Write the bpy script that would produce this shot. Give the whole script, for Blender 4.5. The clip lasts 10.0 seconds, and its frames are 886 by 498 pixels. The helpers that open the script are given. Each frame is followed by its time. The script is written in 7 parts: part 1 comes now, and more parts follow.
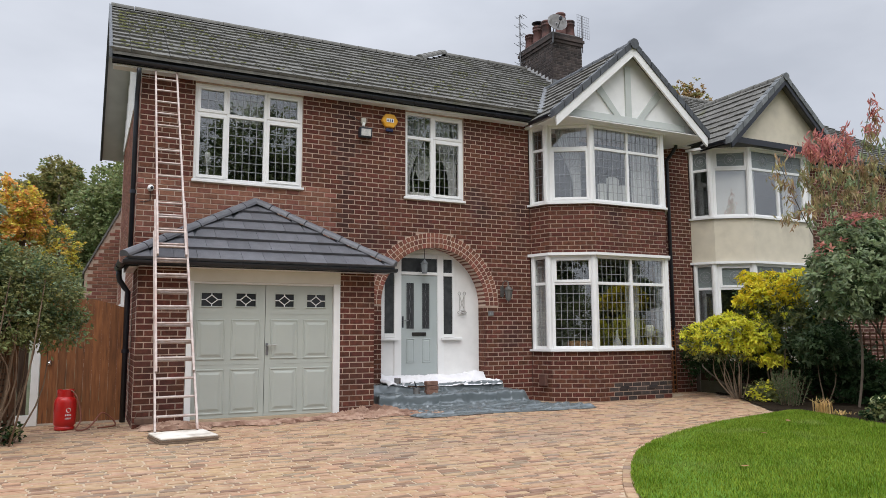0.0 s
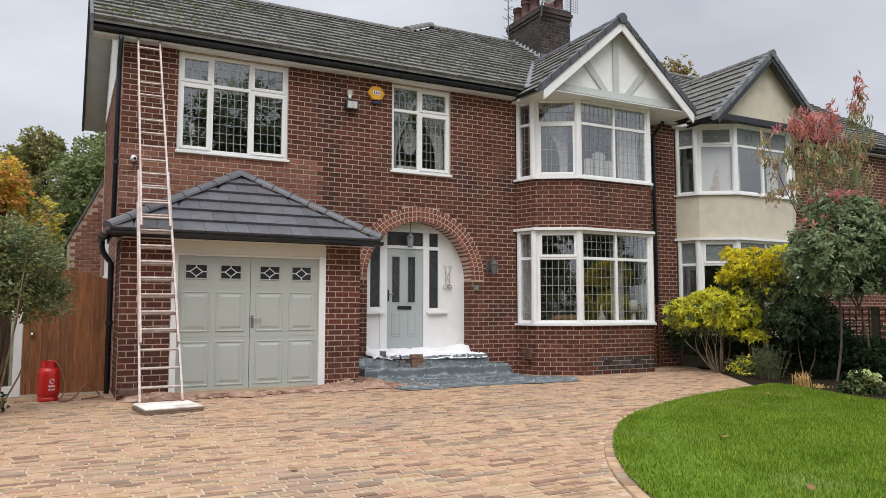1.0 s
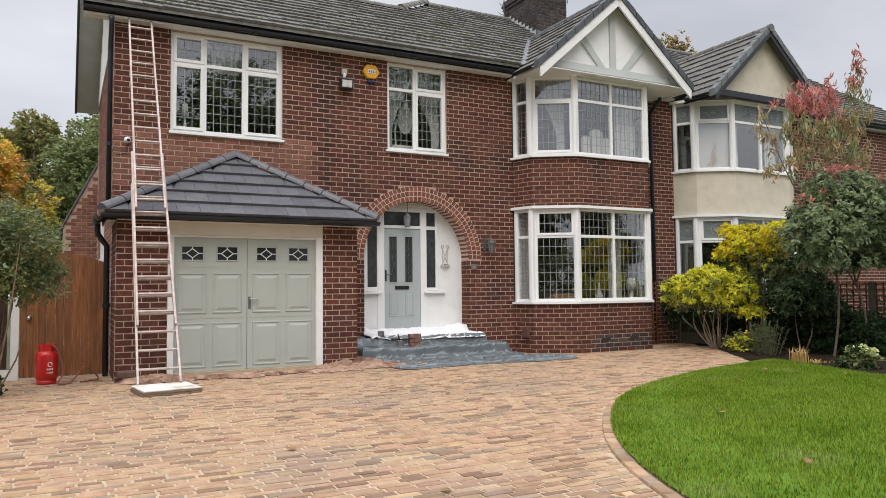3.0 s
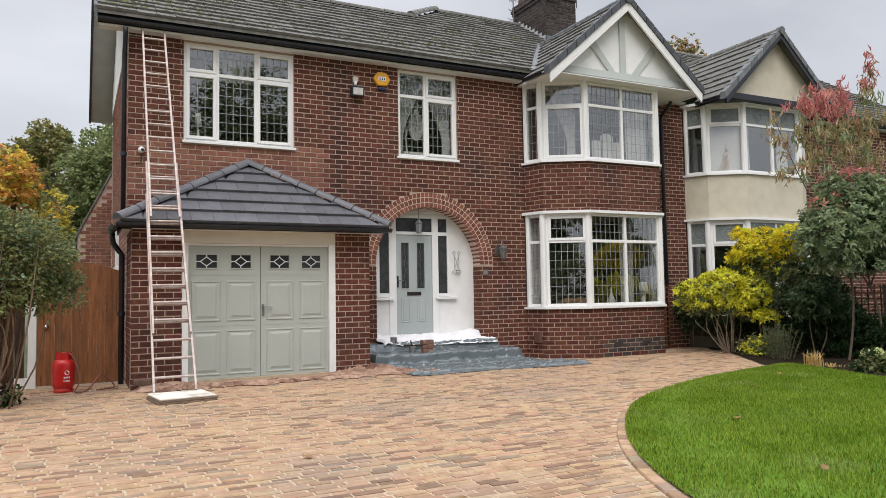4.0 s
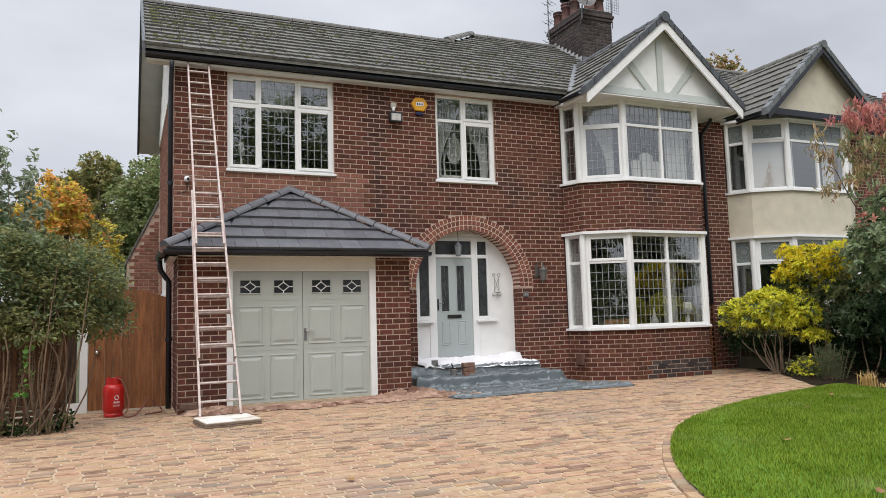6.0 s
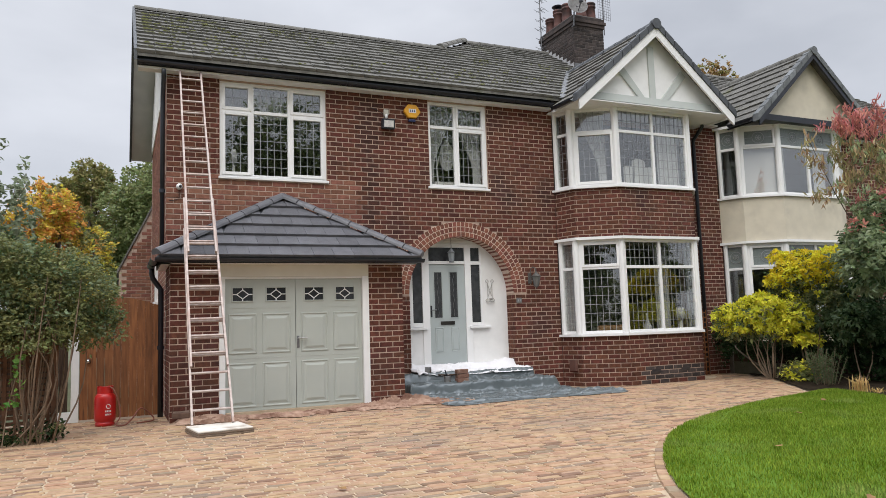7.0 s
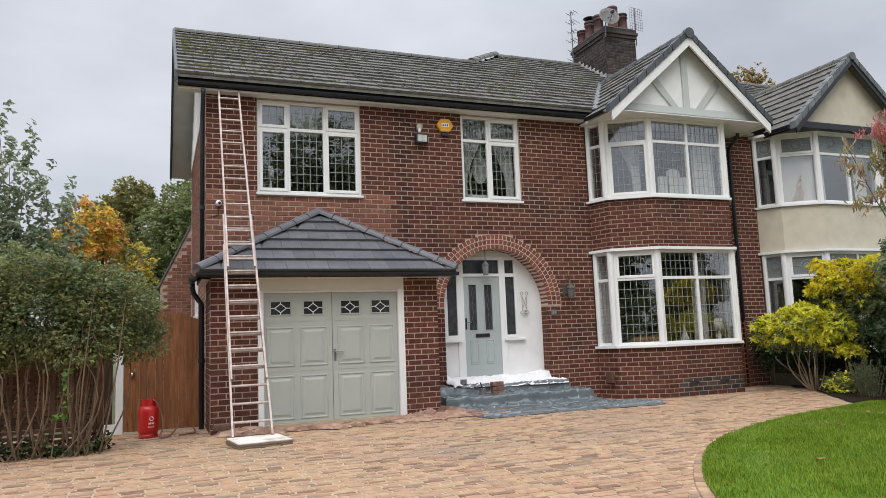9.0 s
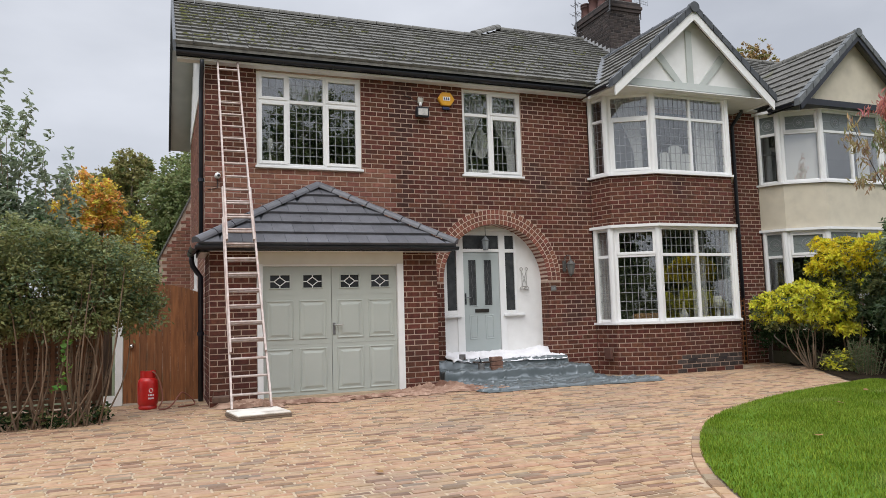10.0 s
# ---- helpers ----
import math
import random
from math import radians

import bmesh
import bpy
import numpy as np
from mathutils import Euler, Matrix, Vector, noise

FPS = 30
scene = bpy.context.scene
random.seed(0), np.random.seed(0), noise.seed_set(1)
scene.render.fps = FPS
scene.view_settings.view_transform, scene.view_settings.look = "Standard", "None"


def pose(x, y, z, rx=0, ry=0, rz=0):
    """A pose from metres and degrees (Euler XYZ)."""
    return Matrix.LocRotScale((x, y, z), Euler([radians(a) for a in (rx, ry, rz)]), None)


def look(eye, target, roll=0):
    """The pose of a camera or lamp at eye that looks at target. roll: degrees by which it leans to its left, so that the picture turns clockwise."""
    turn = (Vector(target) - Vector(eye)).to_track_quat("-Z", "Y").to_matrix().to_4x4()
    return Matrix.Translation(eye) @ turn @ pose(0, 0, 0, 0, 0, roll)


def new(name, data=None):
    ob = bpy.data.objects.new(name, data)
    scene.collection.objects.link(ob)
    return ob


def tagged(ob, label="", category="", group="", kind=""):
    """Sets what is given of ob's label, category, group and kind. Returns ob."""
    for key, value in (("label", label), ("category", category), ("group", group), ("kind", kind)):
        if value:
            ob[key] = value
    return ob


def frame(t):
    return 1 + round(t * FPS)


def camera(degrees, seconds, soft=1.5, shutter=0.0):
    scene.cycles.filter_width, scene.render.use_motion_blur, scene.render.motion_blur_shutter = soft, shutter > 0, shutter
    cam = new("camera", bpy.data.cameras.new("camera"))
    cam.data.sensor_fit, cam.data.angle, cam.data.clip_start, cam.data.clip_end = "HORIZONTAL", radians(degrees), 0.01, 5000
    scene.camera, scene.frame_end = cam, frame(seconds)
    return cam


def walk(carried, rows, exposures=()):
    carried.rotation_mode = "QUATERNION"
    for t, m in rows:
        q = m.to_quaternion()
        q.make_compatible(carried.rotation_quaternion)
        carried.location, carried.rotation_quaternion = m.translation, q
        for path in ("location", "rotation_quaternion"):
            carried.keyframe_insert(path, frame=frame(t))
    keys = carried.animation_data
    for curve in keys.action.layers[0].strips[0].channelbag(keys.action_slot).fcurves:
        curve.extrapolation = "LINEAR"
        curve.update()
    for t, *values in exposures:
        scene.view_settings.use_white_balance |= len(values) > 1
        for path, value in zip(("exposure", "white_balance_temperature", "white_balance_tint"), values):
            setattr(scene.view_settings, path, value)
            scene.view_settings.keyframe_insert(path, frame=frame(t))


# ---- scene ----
cam = camera(62.6, 10.0, soft=0.6)
PATH = [
    (0, (-0.678, -12.768, 1.35), (0.197, -10.984, 1.581), -0.3),
    (0.5, (-0.68, -12.778, 1.338), (0.213, -11.0, 1.536), -0.1),
    (1, (-0.677, -12.763, 1.313), (0.235, -10.991, 1.478), 0.0),
    (1.5, (-0.673, -12.745, 1.287), (0.253, -10.978, 1.429), -0.1),
    (2, (-0.669, -12.771, 1.295), (0.261, -11.005, 1.415), -0.3),
    (3.5, (-0.642, -12.725, 1.303), (0.27, -10.948, 1.412), -0.8),
    (4, (-0.686, -12.758, 1.329), (0.207, -10.973, 1.452), -1.0),
    (4.5, (-0.691, -12.767, 1.335), (0.167, -10.966, 1.477), -1.3),
    (5, (-0.69, -12.791, 1.317), (0.127, -10.973, 1.481), -1.5),
    (5.5, (-0.696, -12.789, 1.313), (0.094, -10.96, 1.492), -1.6),
    (7, (-0.672, -12.805, 1.339), (0.135, -10.987, 1.542), -1.9),
    (7.5, (-0.679, -12.797, 1.335), (0.129, -10.98, 1.546), -2.2),
    (8, (-0.677, -12.805, 1.363), (0.111, -10.98, 1.584), -2.3),
    (8.5, (-0.699, -12.875, 1.346), (0.055, -11.037, 1.582), -2.4),
    (9, (-0.712, -12.873, 1.339), (0.01, -11.023, 1.579), -2.2),
    (9.5, (-0.696, -12.877, 1.341), (0.013, -11.019, 1.557), -1.9),
    (10, (-0.699, -12.827, 1.327), (0.024, -10.97, 1.501), -1.7),
]
walk(cam, [(t, look(eye, target, roll)) for t, eye, target, roll in PATH],
     [(0, 0.03, 6200, 11), (2, 0.11, 6460, 12), (4.5, 0.10, 6380, 11), (7.5, 0.06, 6300, 11), (10, 0.02, 6260, 11)])

# ---------- world, sun ----------
world = bpy.data.worlds.new("overcast_sky")
scene.world = world
world.use_nodes = True
wn, wl = world.node_tree.nodes, world.node_tree.links
wn.clear()
sky = wn.new("ShaderNodeTexSky")
sky.sky_type, sky.sun_disc = "NISHITA", False
sky.sun_elevation, sky.sun_rotation = radians(48), radians(200)
coord = wn.new("ShaderNodeTexCoord")
stretch = wn.new("ShaderNodeMapping")
stretch.inputs["Scale"].default_value = (1.0, 1.0, 2.4)
clouds = wn.new("ShaderNodeTexNoise")
clouds.inputs["Scale"].default_value, clouds.inputs["Detail"].default_value = 2.3, 5.0
ramp = wn.new("ShaderNodeValToRGB")
ramp.color_ramp.elements[0].position, ramp.color_ramp.elements[0].color = 0.30, (5.25, 5.45, 5.85, 1)
ramp.color_ramp.elements[1].position, ramp.color_ramp.elements[1].color = 0.70, (7.9, 8.05, 8.4, 1)
veil = wn.new("ShaderNodeMixRGB")
veil.inputs["Fac"].default_value = 0.93
back = wn.new("ShaderNodeBackground")
back.inputs["Strength"].default_value = 0.1
wout = wn.new("ShaderNodeOutputWorld")
wl.new(coord.outputs["Generated"], stretch.inputs["Vector"])
wl.new(stretch.outputs["Vector"], clouds.inputs["Vector"])
wl.new(clouds.outputs["Fac"], ramp.inputs["Fac"])
wl.new(sky.outputs["Color"], veil.inputs["Color1"])
wl.new(ramp.outputs["Color"], veil.inputs["Color2"])
# an overcast sky is brighter overhead than at the horizon
split = wn.new("ShaderNodeSeparateXYZ")
wl.new(coord.outputs["Generated"], split.inputs["Vector"])
rise = wn.new("ShaderNodeMapRange")
rise.interpolation_type = "SMOOTHSTEP"
rise.inputs["From Min"].default_value, rise.inputs["From Max"].default_value = 0.35, 0.95
rise.inputs["To Min"].default_value, rise.inputs["To Max"].default_value = 1.0, 3.15
wl.new(split.outputs["Z"], rise.inputs["Value"])
lift = wn.new("ShaderNodeVectorMath")
lift.operation = "SCALE"
wl.new(veil.outputs["Color"], lift.inputs[0])
wl.new(rise.outputs["Result"], lift.inputs["Scale"])
wl.new(lift.outputs["Vector"], back.inputs["Color"])
wl.new(back.outputs["Background"], wout.inputs["Surface"])
sun = new("sun", bpy.data.lights.new("sun", "SUN"))
sun.data.energy, sun.data.angle, sun.data.color = 1.62, radians(40), (1.0, 0.945, 0.85)
sun.matrix_world = look((-6, -14, 20), (2, 0, 0))

# ---------- materials ----------
def mat(name, c1, c2=None, rough=0.6, metal=0.0, scale=8.0, bump=0.0, bump_scale=60.0, vary=0.0, spec=0.5, c3=None, c3_at=0.62, c3_scale=1.3, stretch_by=(1, 1, 1), hue=0.0, trans=0.0, palette=()):
    """Two colours mixed by noise, a third as stains and darker patches, a tint per piece, fine relief."""
    m = bpy.data.materials.new(name)
    m.use_nodes = True
    n, l = m.node_tree.nodes, m.node_tree.links
    b = n["Principled BSDF"]
    b.inputs["Roughness"].default_value, b.inputs["Metallic"].default_value = rough, metal
    b.inputs["Specular IOR Level"].default_value = spec
    tc = n.new("ShaderNodeTexCoord")
    mp = n.new("ShaderNodeMapping")
    mp.inputs["Scale"].default_value = stretch_by
    l.new(tc.outputs["Object"], mp.inputs["Vector"])
    nz = n.new("ShaderNodeTexNoise")
    nz.inputs["Scale"].default_value, nz.inputs["Detail"].default_value = scale, 6
    l.new(mp.outputs["Vector"], nz.inputs["Vector"])
    rp = n.new("ShaderNodeValToRGB")
    rp.color_ramp.elements[0].position, rp.color_ramp.elements[0].color = 0.32, (*c1, 1)
    rp.color_ramp.elements[1].position, rp.color_ramp.elements[1].color = 0.68, (*(c2 or c1), 1)
    l.new(nz.outputs["Fac"], rp.inputs["Fac"])
    out = rp.outputs["Color"]
    if c3:
        n3 = n.new("ShaderNodeTexNoise")
        n3.inputs["Scale"].default_value, n3.inputs["Detail"].default_value = c3_scale, 7
        l.new(mp.outputs["Vector"], n3.inputs["Vector"])
        r3 = n.new("ShaderNodeValToRGB")
        r3.color_ramp.elements[0].position, r3.color_ramp.elements[1].position = c3_at - 0.09, c3_at + 0.09
        l.new(n3.outputs["Fac"], r3.inputs["Fac"])
        x3 = n.new("ShaderNodeMixRGB")
        x3.inputs["Color2"].default_value = (*c3, 1)
        l.new(r3.outputs["Color"], x3.inputs["Fac"])
        l.new(out, x3.inputs["Color1"])
        out = x3.outputs["Color"]
    if palette:
        po, pg = n.new("ShaderNodeObjectInfo"), n.new("ShaderNodeNewGeometry")
        pa = n.new("ShaderNodeMath"); pa.operation = "MULTIPLY_ADD"; pa.inputs[1].default_value = 3.7
        l.new(po.outputs["Random"], pa.inputs[0]); l.new(pg.outputs["Random Per Island"], pa.inputs[2])
        pf = n.new("ShaderNodeMath"); pf.operation = "FRACT"
        l.new(pa.outputs[0], pf.inputs[0])
        pr = n.new("ShaderNodeValToRGB")
        pr.color_ramp.interpolation = "CONSTANT"
        for k, (at, tone) in enumerate(palette):
            e = pr.color_ramp.elements[k] if k < 2 else pr.color_ramp.elements.new(at)
            e.position, e.color = at, (*tone, 1)
        l.new(pf.outputs[0], pr.inputs["Fac"])
        px = n.new("ShaderNodeMixRGB"); px.blend_type = "MULTIPLY"; px.inputs["Fac"].default_value = 1.0
        l.new(out, px.inputs["Color1"]); l.new(pr.outputs["Color"], px.inputs["Color2"])
        out = px.outputs["Color"]
    if vary:
        ob, geo = n.new("ShaderNodeObjectInfo"), n.new("ShaderNodeNewGeometry")
        ad = n.new("ShaderNodeMath"); ad.operation = "ADD"
        l.new(ob.outputs["Random"], ad.inputs[0]); l.new(geo.outputs["Random Per Island"], ad.inputs[1])
        fr = n.new("ShaderNodeMath"); fr.operation = "FRACT"
        l.new(ad.outputs[0], fr.inputs[0])
        vr = n.new("ShaderNodeMapRange")
        vr.inputs["To Min"].default_value, vr.inputs["To Max"].default_value = 1 - vary, 1 + vary
        l.new(fr.outputs[0], vr.inputs["Value"])
        hs = n.new("ShaderNodeHueSaturation")
        l.new(vr.outputs["Result"], hs.inputs["Value"])
        if hue:
            m7 = n.new("ShaderNodeMath"); m7.operation = "MULTIPLY"; m7.inputs[1].default_value = 7.31
            l.new(fr.outputs[0], m7.inputs[0])
            f7 = n.new("ShaderNodeMath"); f7.operation = "FRACT"
            l.new(m7.outputs[0], f7.inputs[0])
            hr = n.new("ShaderNodeMapRange")
            hr.inputs["To Min"].default_value, hr.inputs["To Max"].default_value = 0.5 - hue, 0.5 + hue
            l.new(f7.outputs[0], hr.inputs["Value"])
            l.new(hr.outputs["Result"], hs.inputs["Hue"])
        l.new(out, hs.inputs["Color"])
        out = hs.outputs["Color"]
    l.new(out, b.inputs["Base Color"])
    if trans:
        tr = n.new("ShaderNodeBsdfTranslucent")
        l.new(out, tr.inputs["Color"])
        ms = n.new("ShaderNodeMixShader"); ms.inputs["Fac"].default_value = trans
        l.new(b.outputs["BSDF"], ms.inputs[1]); l.new(tr.outputs["BSDF"], ms.inputs[2])
        l.new(ms.outputs["Shader"], n["Material Output"].inputs["Surface"])
    if bump:
        nb = n.new("ShaderNodeTexNoise")
        nb.inputs["Scale"].default_value, nb.inputs["Detail"].default_value = bump_scale, 4
        l.new(mp.outputs["Vector"], nb.inputs["Vector"])
        bp = n.new("ShaderNodeBump")
        bp.inputs["Strength"].default_value, bp.inputs["Distance"].default_value = bump, 0.01
        l.new(nb.outputs["Fac"], bp.inputs["Height"])
        l.new(bp.outputs["Normal"], b.inputs["Normal"])
    return m

BRICK = mat("brick_red", (0.074, 0.0275, 0.0185), (0.136, 0.048, 0.031), 0.88, spec=0.25, scale=16, bump=0.6, bump_scale=120, vary=0.24, hue=0.010, c3=(0.060, 0.028, 0.023), c3_at=0.60, c3_scale=0.9)
BRICK_NEW = mat("brick_pinkish", (0.165, 0.070, 0.048), (0.245, 0.108, 0.074), 0.88, spec=0.25, scale=14, bump=0.5, bump_scale=120, vary=0.25, hue=0.01)
BRICK_DARK = mat("brick_sooty", (0.030, 0.025, 0.024), (0.068, 0.050, 0.044), 0.9, scale=9, bump=0.5, bump_scale=90, vary=0.4)
ARCH = mat("brick_arch", (0.13, 0.044, 0.028), (0.215, 0.075, 0.047), 0.85, scale=14, bump=0.5, bump_scale=120, vary=0.3, hue=0.01)
MORTAR = mat("mortar", (0.46, 0.345, 0.276), (0.365, 0.265, 0.207), 0.95, scale=11, bump=0.4, bump_scale=200, c3=(0.22, 0.16, 0.135), c3_at=0.64, c3_scale=0.8)
UPVC = mat("white_upvc", (0.80, 0.80, 0.79), (0.76, 0.76, 0.755), 0.3, scale=3)
WHITE = mat("white_paint", (0.80, 0.795, 0.78), (0.74, 0.735, 0.72), 0.55, scale=5, bump=0.15, bump_scale=90, c3=(0.6, 0.58, 0.55), c3_at=0.7)
CREAM = mat("cream_render", (0.62, 0.565, 0.45), (0.55, 0.50, 0.40), 0.9, scale=4, bump=0.5, bump_scale=150, c3=(0.45, 0.41, 0.33), c3_at=0.66)
SAGE = mat("sage_paint", (0.49, 0.515, 0.49), (0.46, 0.485, 0.46), 0.5, scale=4)
DOORPAINT = mat("sage_door", (0.425, 0.45, 0.41), (0.40, 0.425, 0.39), 0.38, scale=3, bump=0.05, bump_scale=120)
DOORBLUE = mat("blue_grey_door", (0.395, 0.435, 0.43), (0.37, 0.41, 0.405), 0.4, scale=3, bump=0.08, bump_scale=100)
BLACK = mat("black_plastic", (0.010, 0.012, 0.018), (0.017, 0.019, 0.027), 0.4, scale=6)
TILE_OLD = mat("mossy_tile", (0.112, 0.109, 0.100), (0.180, 0.174, 0.158), 0.92, spec=0.3, scale=9, bump=0.6, bump_scale=80, vary=0.12, c3=(0.115, 0.116, 0.070), c3_at=0.68, c3_scale=1.6)
TILE_NEW = mat("slate_grey_tile", (0.096, 0.096, 0.106), (0.125, 0.125, 0.137), 0.45, scale=7, bump=0.2, bump_scale=140, vary=0.14)
RIDGE = mat("dark_grey_ridge", (0.052, 0.057, 0.064), (0.08, 0.086, 0.094), 0.6, scale=7, bump=0.2, vary=0.15)
LEAD = mat("lead", (0.12, 0.125, 0.13), (0.20, 0.205, 0.21), 0.5, metal=0.6, scale=20)
LEADCAME = mat("lead_came", (0.30, 0.31, 0.32), (0.38, 0.39, 0.40), 0.45, metal=0.5, scale=20)
SETT = mat("sett", (0.295, 0.195, 0.125), (0.405, 0.285, 0.188), 0.85, scale=9, bump=0.6, bump_scale=60, vary=0.20, hue=0.012, c3=(0.27, 0.20, 0.15), c3_at=0.62, c3_scale=0.5, palette=((0.0, (1.12, 1.08, 1.0)), (0.34, (1.0, 0.92, 0.82)), (0.55, (0.84, 0.77, 0.70)), (0.72, (0.86, 0.91, 0.95)), (0.82, (0.70, 0.63, 0.60)), (0.92, (1.18, 1.16, 1.12))))
JOINT = mat("joint_sand", (0.50, 0.39, 0.27), (0.41, 0.315, 0.215), 0.95, scale=6, bump=0.5, bump_scale=200)
SOIL = mat("soil", (0.016, 0.012, 0.008), (0.038, 0.028, 0.019), 0.95, scale=12, bump=0.9, bump_scale=30, spec=0.05)
GROUND = mat("ground_far", (0.06, 0.075, 0.03), (0.10, 0.10, 0.05), 0.95, scale=0.6, bump=0.4, bump_scale=5)
TURF = mat("turf", (0.085, 0.16, 0.016), (0.12, 0.21, 0.026), 0.9, spec=0.1, scale=3, bump=0.6, bump_scale=60)
GRASS = mat("grass_blade", (0.135, 0.215, 0.016), (0.20, 0.28, 0.030), 0.7, spec=0.12, scale=1.5, vary=0.35, hue=0.02, trans=0.3, c3=(0.27, 0.33, 0.09), c3_at=0.66, c3_scale=1.1)
WOOD = mat("stained_wood", (0.135, 0.048, 0.014), (0.245, 0.094, 0.030), 0.7, scale=5, bump=0.3, bump_scale=30, vary=0.22, stretch_by=(6, 6, 0.6), c3=(0.05, 0.02, 0.01), c3_at=0.68, c3_scale=4)
WOOD_DARK = mat("dark_wood", (0.03, 0.019, 0.013), (0.065, 0.042, 0.028), 0.85, spec=0.2, scale=5, bump=0.3, bump_scale=30, vary=0.25, stretch_by=(6, 6, 0.6))
CURTAIN = mat("net_curtain", (0.62, 0.62, 0.62), (0.5, 0.5, 0.51), 0.9, scale=12)
# plaster coloured dark, so the dimness of the rooms is in its tone
ROOM = mat("dim_room_plaster", (0.18, 0.17, 0.155), (0.15, 0.14, 0.13), 0.9, scale=2)
RFLOOR = mat("room_carpet", (0.08, 0.065, 0.05), (0.10, 0.08, 0.06), 0.95, scale=6)

def glass_mat(name, tint=(1, 1, 1), rough=0.0):
    m = bpy.data.materials.new(name)
    m.use_nodes = True
    b = m.node_tree.nodes["Principled BSDF"]
    b.inputs["Base Color"].default_value = (*tint, 1)
    b.inputs["Roughness"].default_value, b.inputs["Transmission Weight"].default_value, b.inputs["IOR"].default_value = rough, 1.0, 2.1
    return m
GLASS = glass_mat("window_glass", (0.93, 0.96, 0.95))
RINGGLASS = mat("obscured_glass", (0.15, 0.175, 0.172), (0.20, 0.225, 0.22), 0.22, scale=30, bump=0.2, bump_scale=60)

# ---------- mesh helpers ----------
def mesh(name, verts, faces, material, smooth=False):
    me = bpy.data.meshes.new(name)
    me.from_pydata([tuple(v) for v in verts], [], faces)
    me.materials.append(material)
    if smooth:
        for p in me.polygons:
            p.use_smooth = True
    me.update()
    return me

def link(name, me, parent=None, label="", at=None):
    ob = new(name, me)
    if at is not None:
        ob.matrix_basis = at
    if parent:
        ob.parent = parent
    if label:
        ob["label"] = label
    return ob

def part(name, bm, material, parent=None, label="", smooth=False):
    me = bpy.data.meshes.new(name)
    bm.to_mesh(me)
    bm.free()
    me.materials.append(material)
    if smooth:
        for p in me.polygons:
            p.use_smooth = True
    return link(name, me, parent, label)

def box(bm, x0, x1, y0, y1, z0, z1, m=None, bevel=0.0):
    vs = [bm.verts.new((x, y, z)) for x in (x0, x1) for y in (y0, y1) for z in (z0, z1)]
    fs = [bm.faces.new([vs[i] for i in f]) for f in ((0, 1, 3, 2), (4, 6, 7, 5), (0, 4, 5, 1), (2, 3, 7, 6), (0, 2, 6, 4), (1, 5, 7, 3))]
    if bevel:
        edges = list({e for f in fs for e in f.edges})
        r = bmesh.ops.bevel(bm, geom=edges, offset=bevel, segments=2, affect="EDGES", profile=0.5)
        vs = list({v for f in r["faces"] for v in f.verts} | {v for v in vs if v.is_valid})
    if m is not None:
        for v in vs:
            v.co = m @ v.co
    return vs

def boxpart(name, dims, material, parent=None, label="", m=None, bevel=0.0):
    bm = bmesh.new()
    box(bm, *dims, m=m, bevel=bevel)
    return part(name, bm, material, parent, label)

def tube(bm, points, r, sides=8, r_end=None, cap=True):
    """A round tube along points."""
    pts = [Vector(p) for p in points]
    rings = []
    side = None
    for i, p in enumerate(pts):
        d = (pts[min(i + 1, len(pts) - 1)] - pts[max(i - 1, 0)]).normalized()
        if side is None:
            side = d.orthogonal().normalized()
        side = (side - d * side.dot(d)).normalized()
        up = d.cross(side)
        rr = r if r_end is None else r + (r_end - r) * i / (len(pts) - 1)
        rings.append([bm.verts.new(p + (side * math.cos(a) + up * math.sin(a)) * rr) for a in [2 * math.pi * k / sides for k in range(sides)]])
    for a, b in zip(rings, rings[1:]):
        for k in range(sides):
            bm.faces.new((a[k], a[(k + 1) % sides], b[(k + 1) % sides], b[k]))
    if cap:
        bm.faces.new(rings[0][::-1]); bm.faces.new(rings[-1])

def lathe(bm, profile, sides=24, at=(0, 0, 0)):
    rings = [[bm.verts.new((at[0] + r * math.cos(2 * math.pi * k / sides), at[1] + r * math.sin(2 * math.pi * k / sides), at[2] + z)) for k in range(sides)] for r, z in profile]
    for a, b in zip(rings, rings[1:]):
        for k in range(sides):
            bm.faces.new((a[k], a[(k + 1) % sides], b[(k + 1) % sides], b[k]))
    bm.faces.new(rings[0][::-1]); bm.faces.new(rings[-1])

def thing(name, label, category, group="", at=(0, 0, 0), kind=""):
    ob = new(name)
    ob.location = at
    ob.empty_display_size = 0.1
    return tagged(ob, label, category, group, kind)

def prism(bm, outline, y0, y1, axis="y"):
    """A flat outline pushed along y (or x)."""
    mk = (lambda a, c, y: (a, y, c)) if axis == "y" else ((lambda a, c, y: (y, a, c)) if axis == "x" else (lambda a, c, y: (a, c, y)))
    f = [bm.verts.new(mk(a, c, y0)) for a, c in outline]
    b = [bm.verts.new(mk(a, c, y1)) for a, c in outline]
    bm.faces.new(f); bm.faces.new(b[::-1])
    for i in range(len(f)):
        j = (i + 1) % len(f)
        bm.faces.new((f[j], f[i], b[i], b[j]))

def smoothstep(a):
    a = min(1, max(0, a))
    return a * a * (3 - 2 * a)

def gz(x, y):
    """The height of the drive: it falls a little towards the house."""
    return 0.09 * smoothstep((-0.9 - y) / 1.3)

COURSE, STRETCH = 0.0895, 0.235

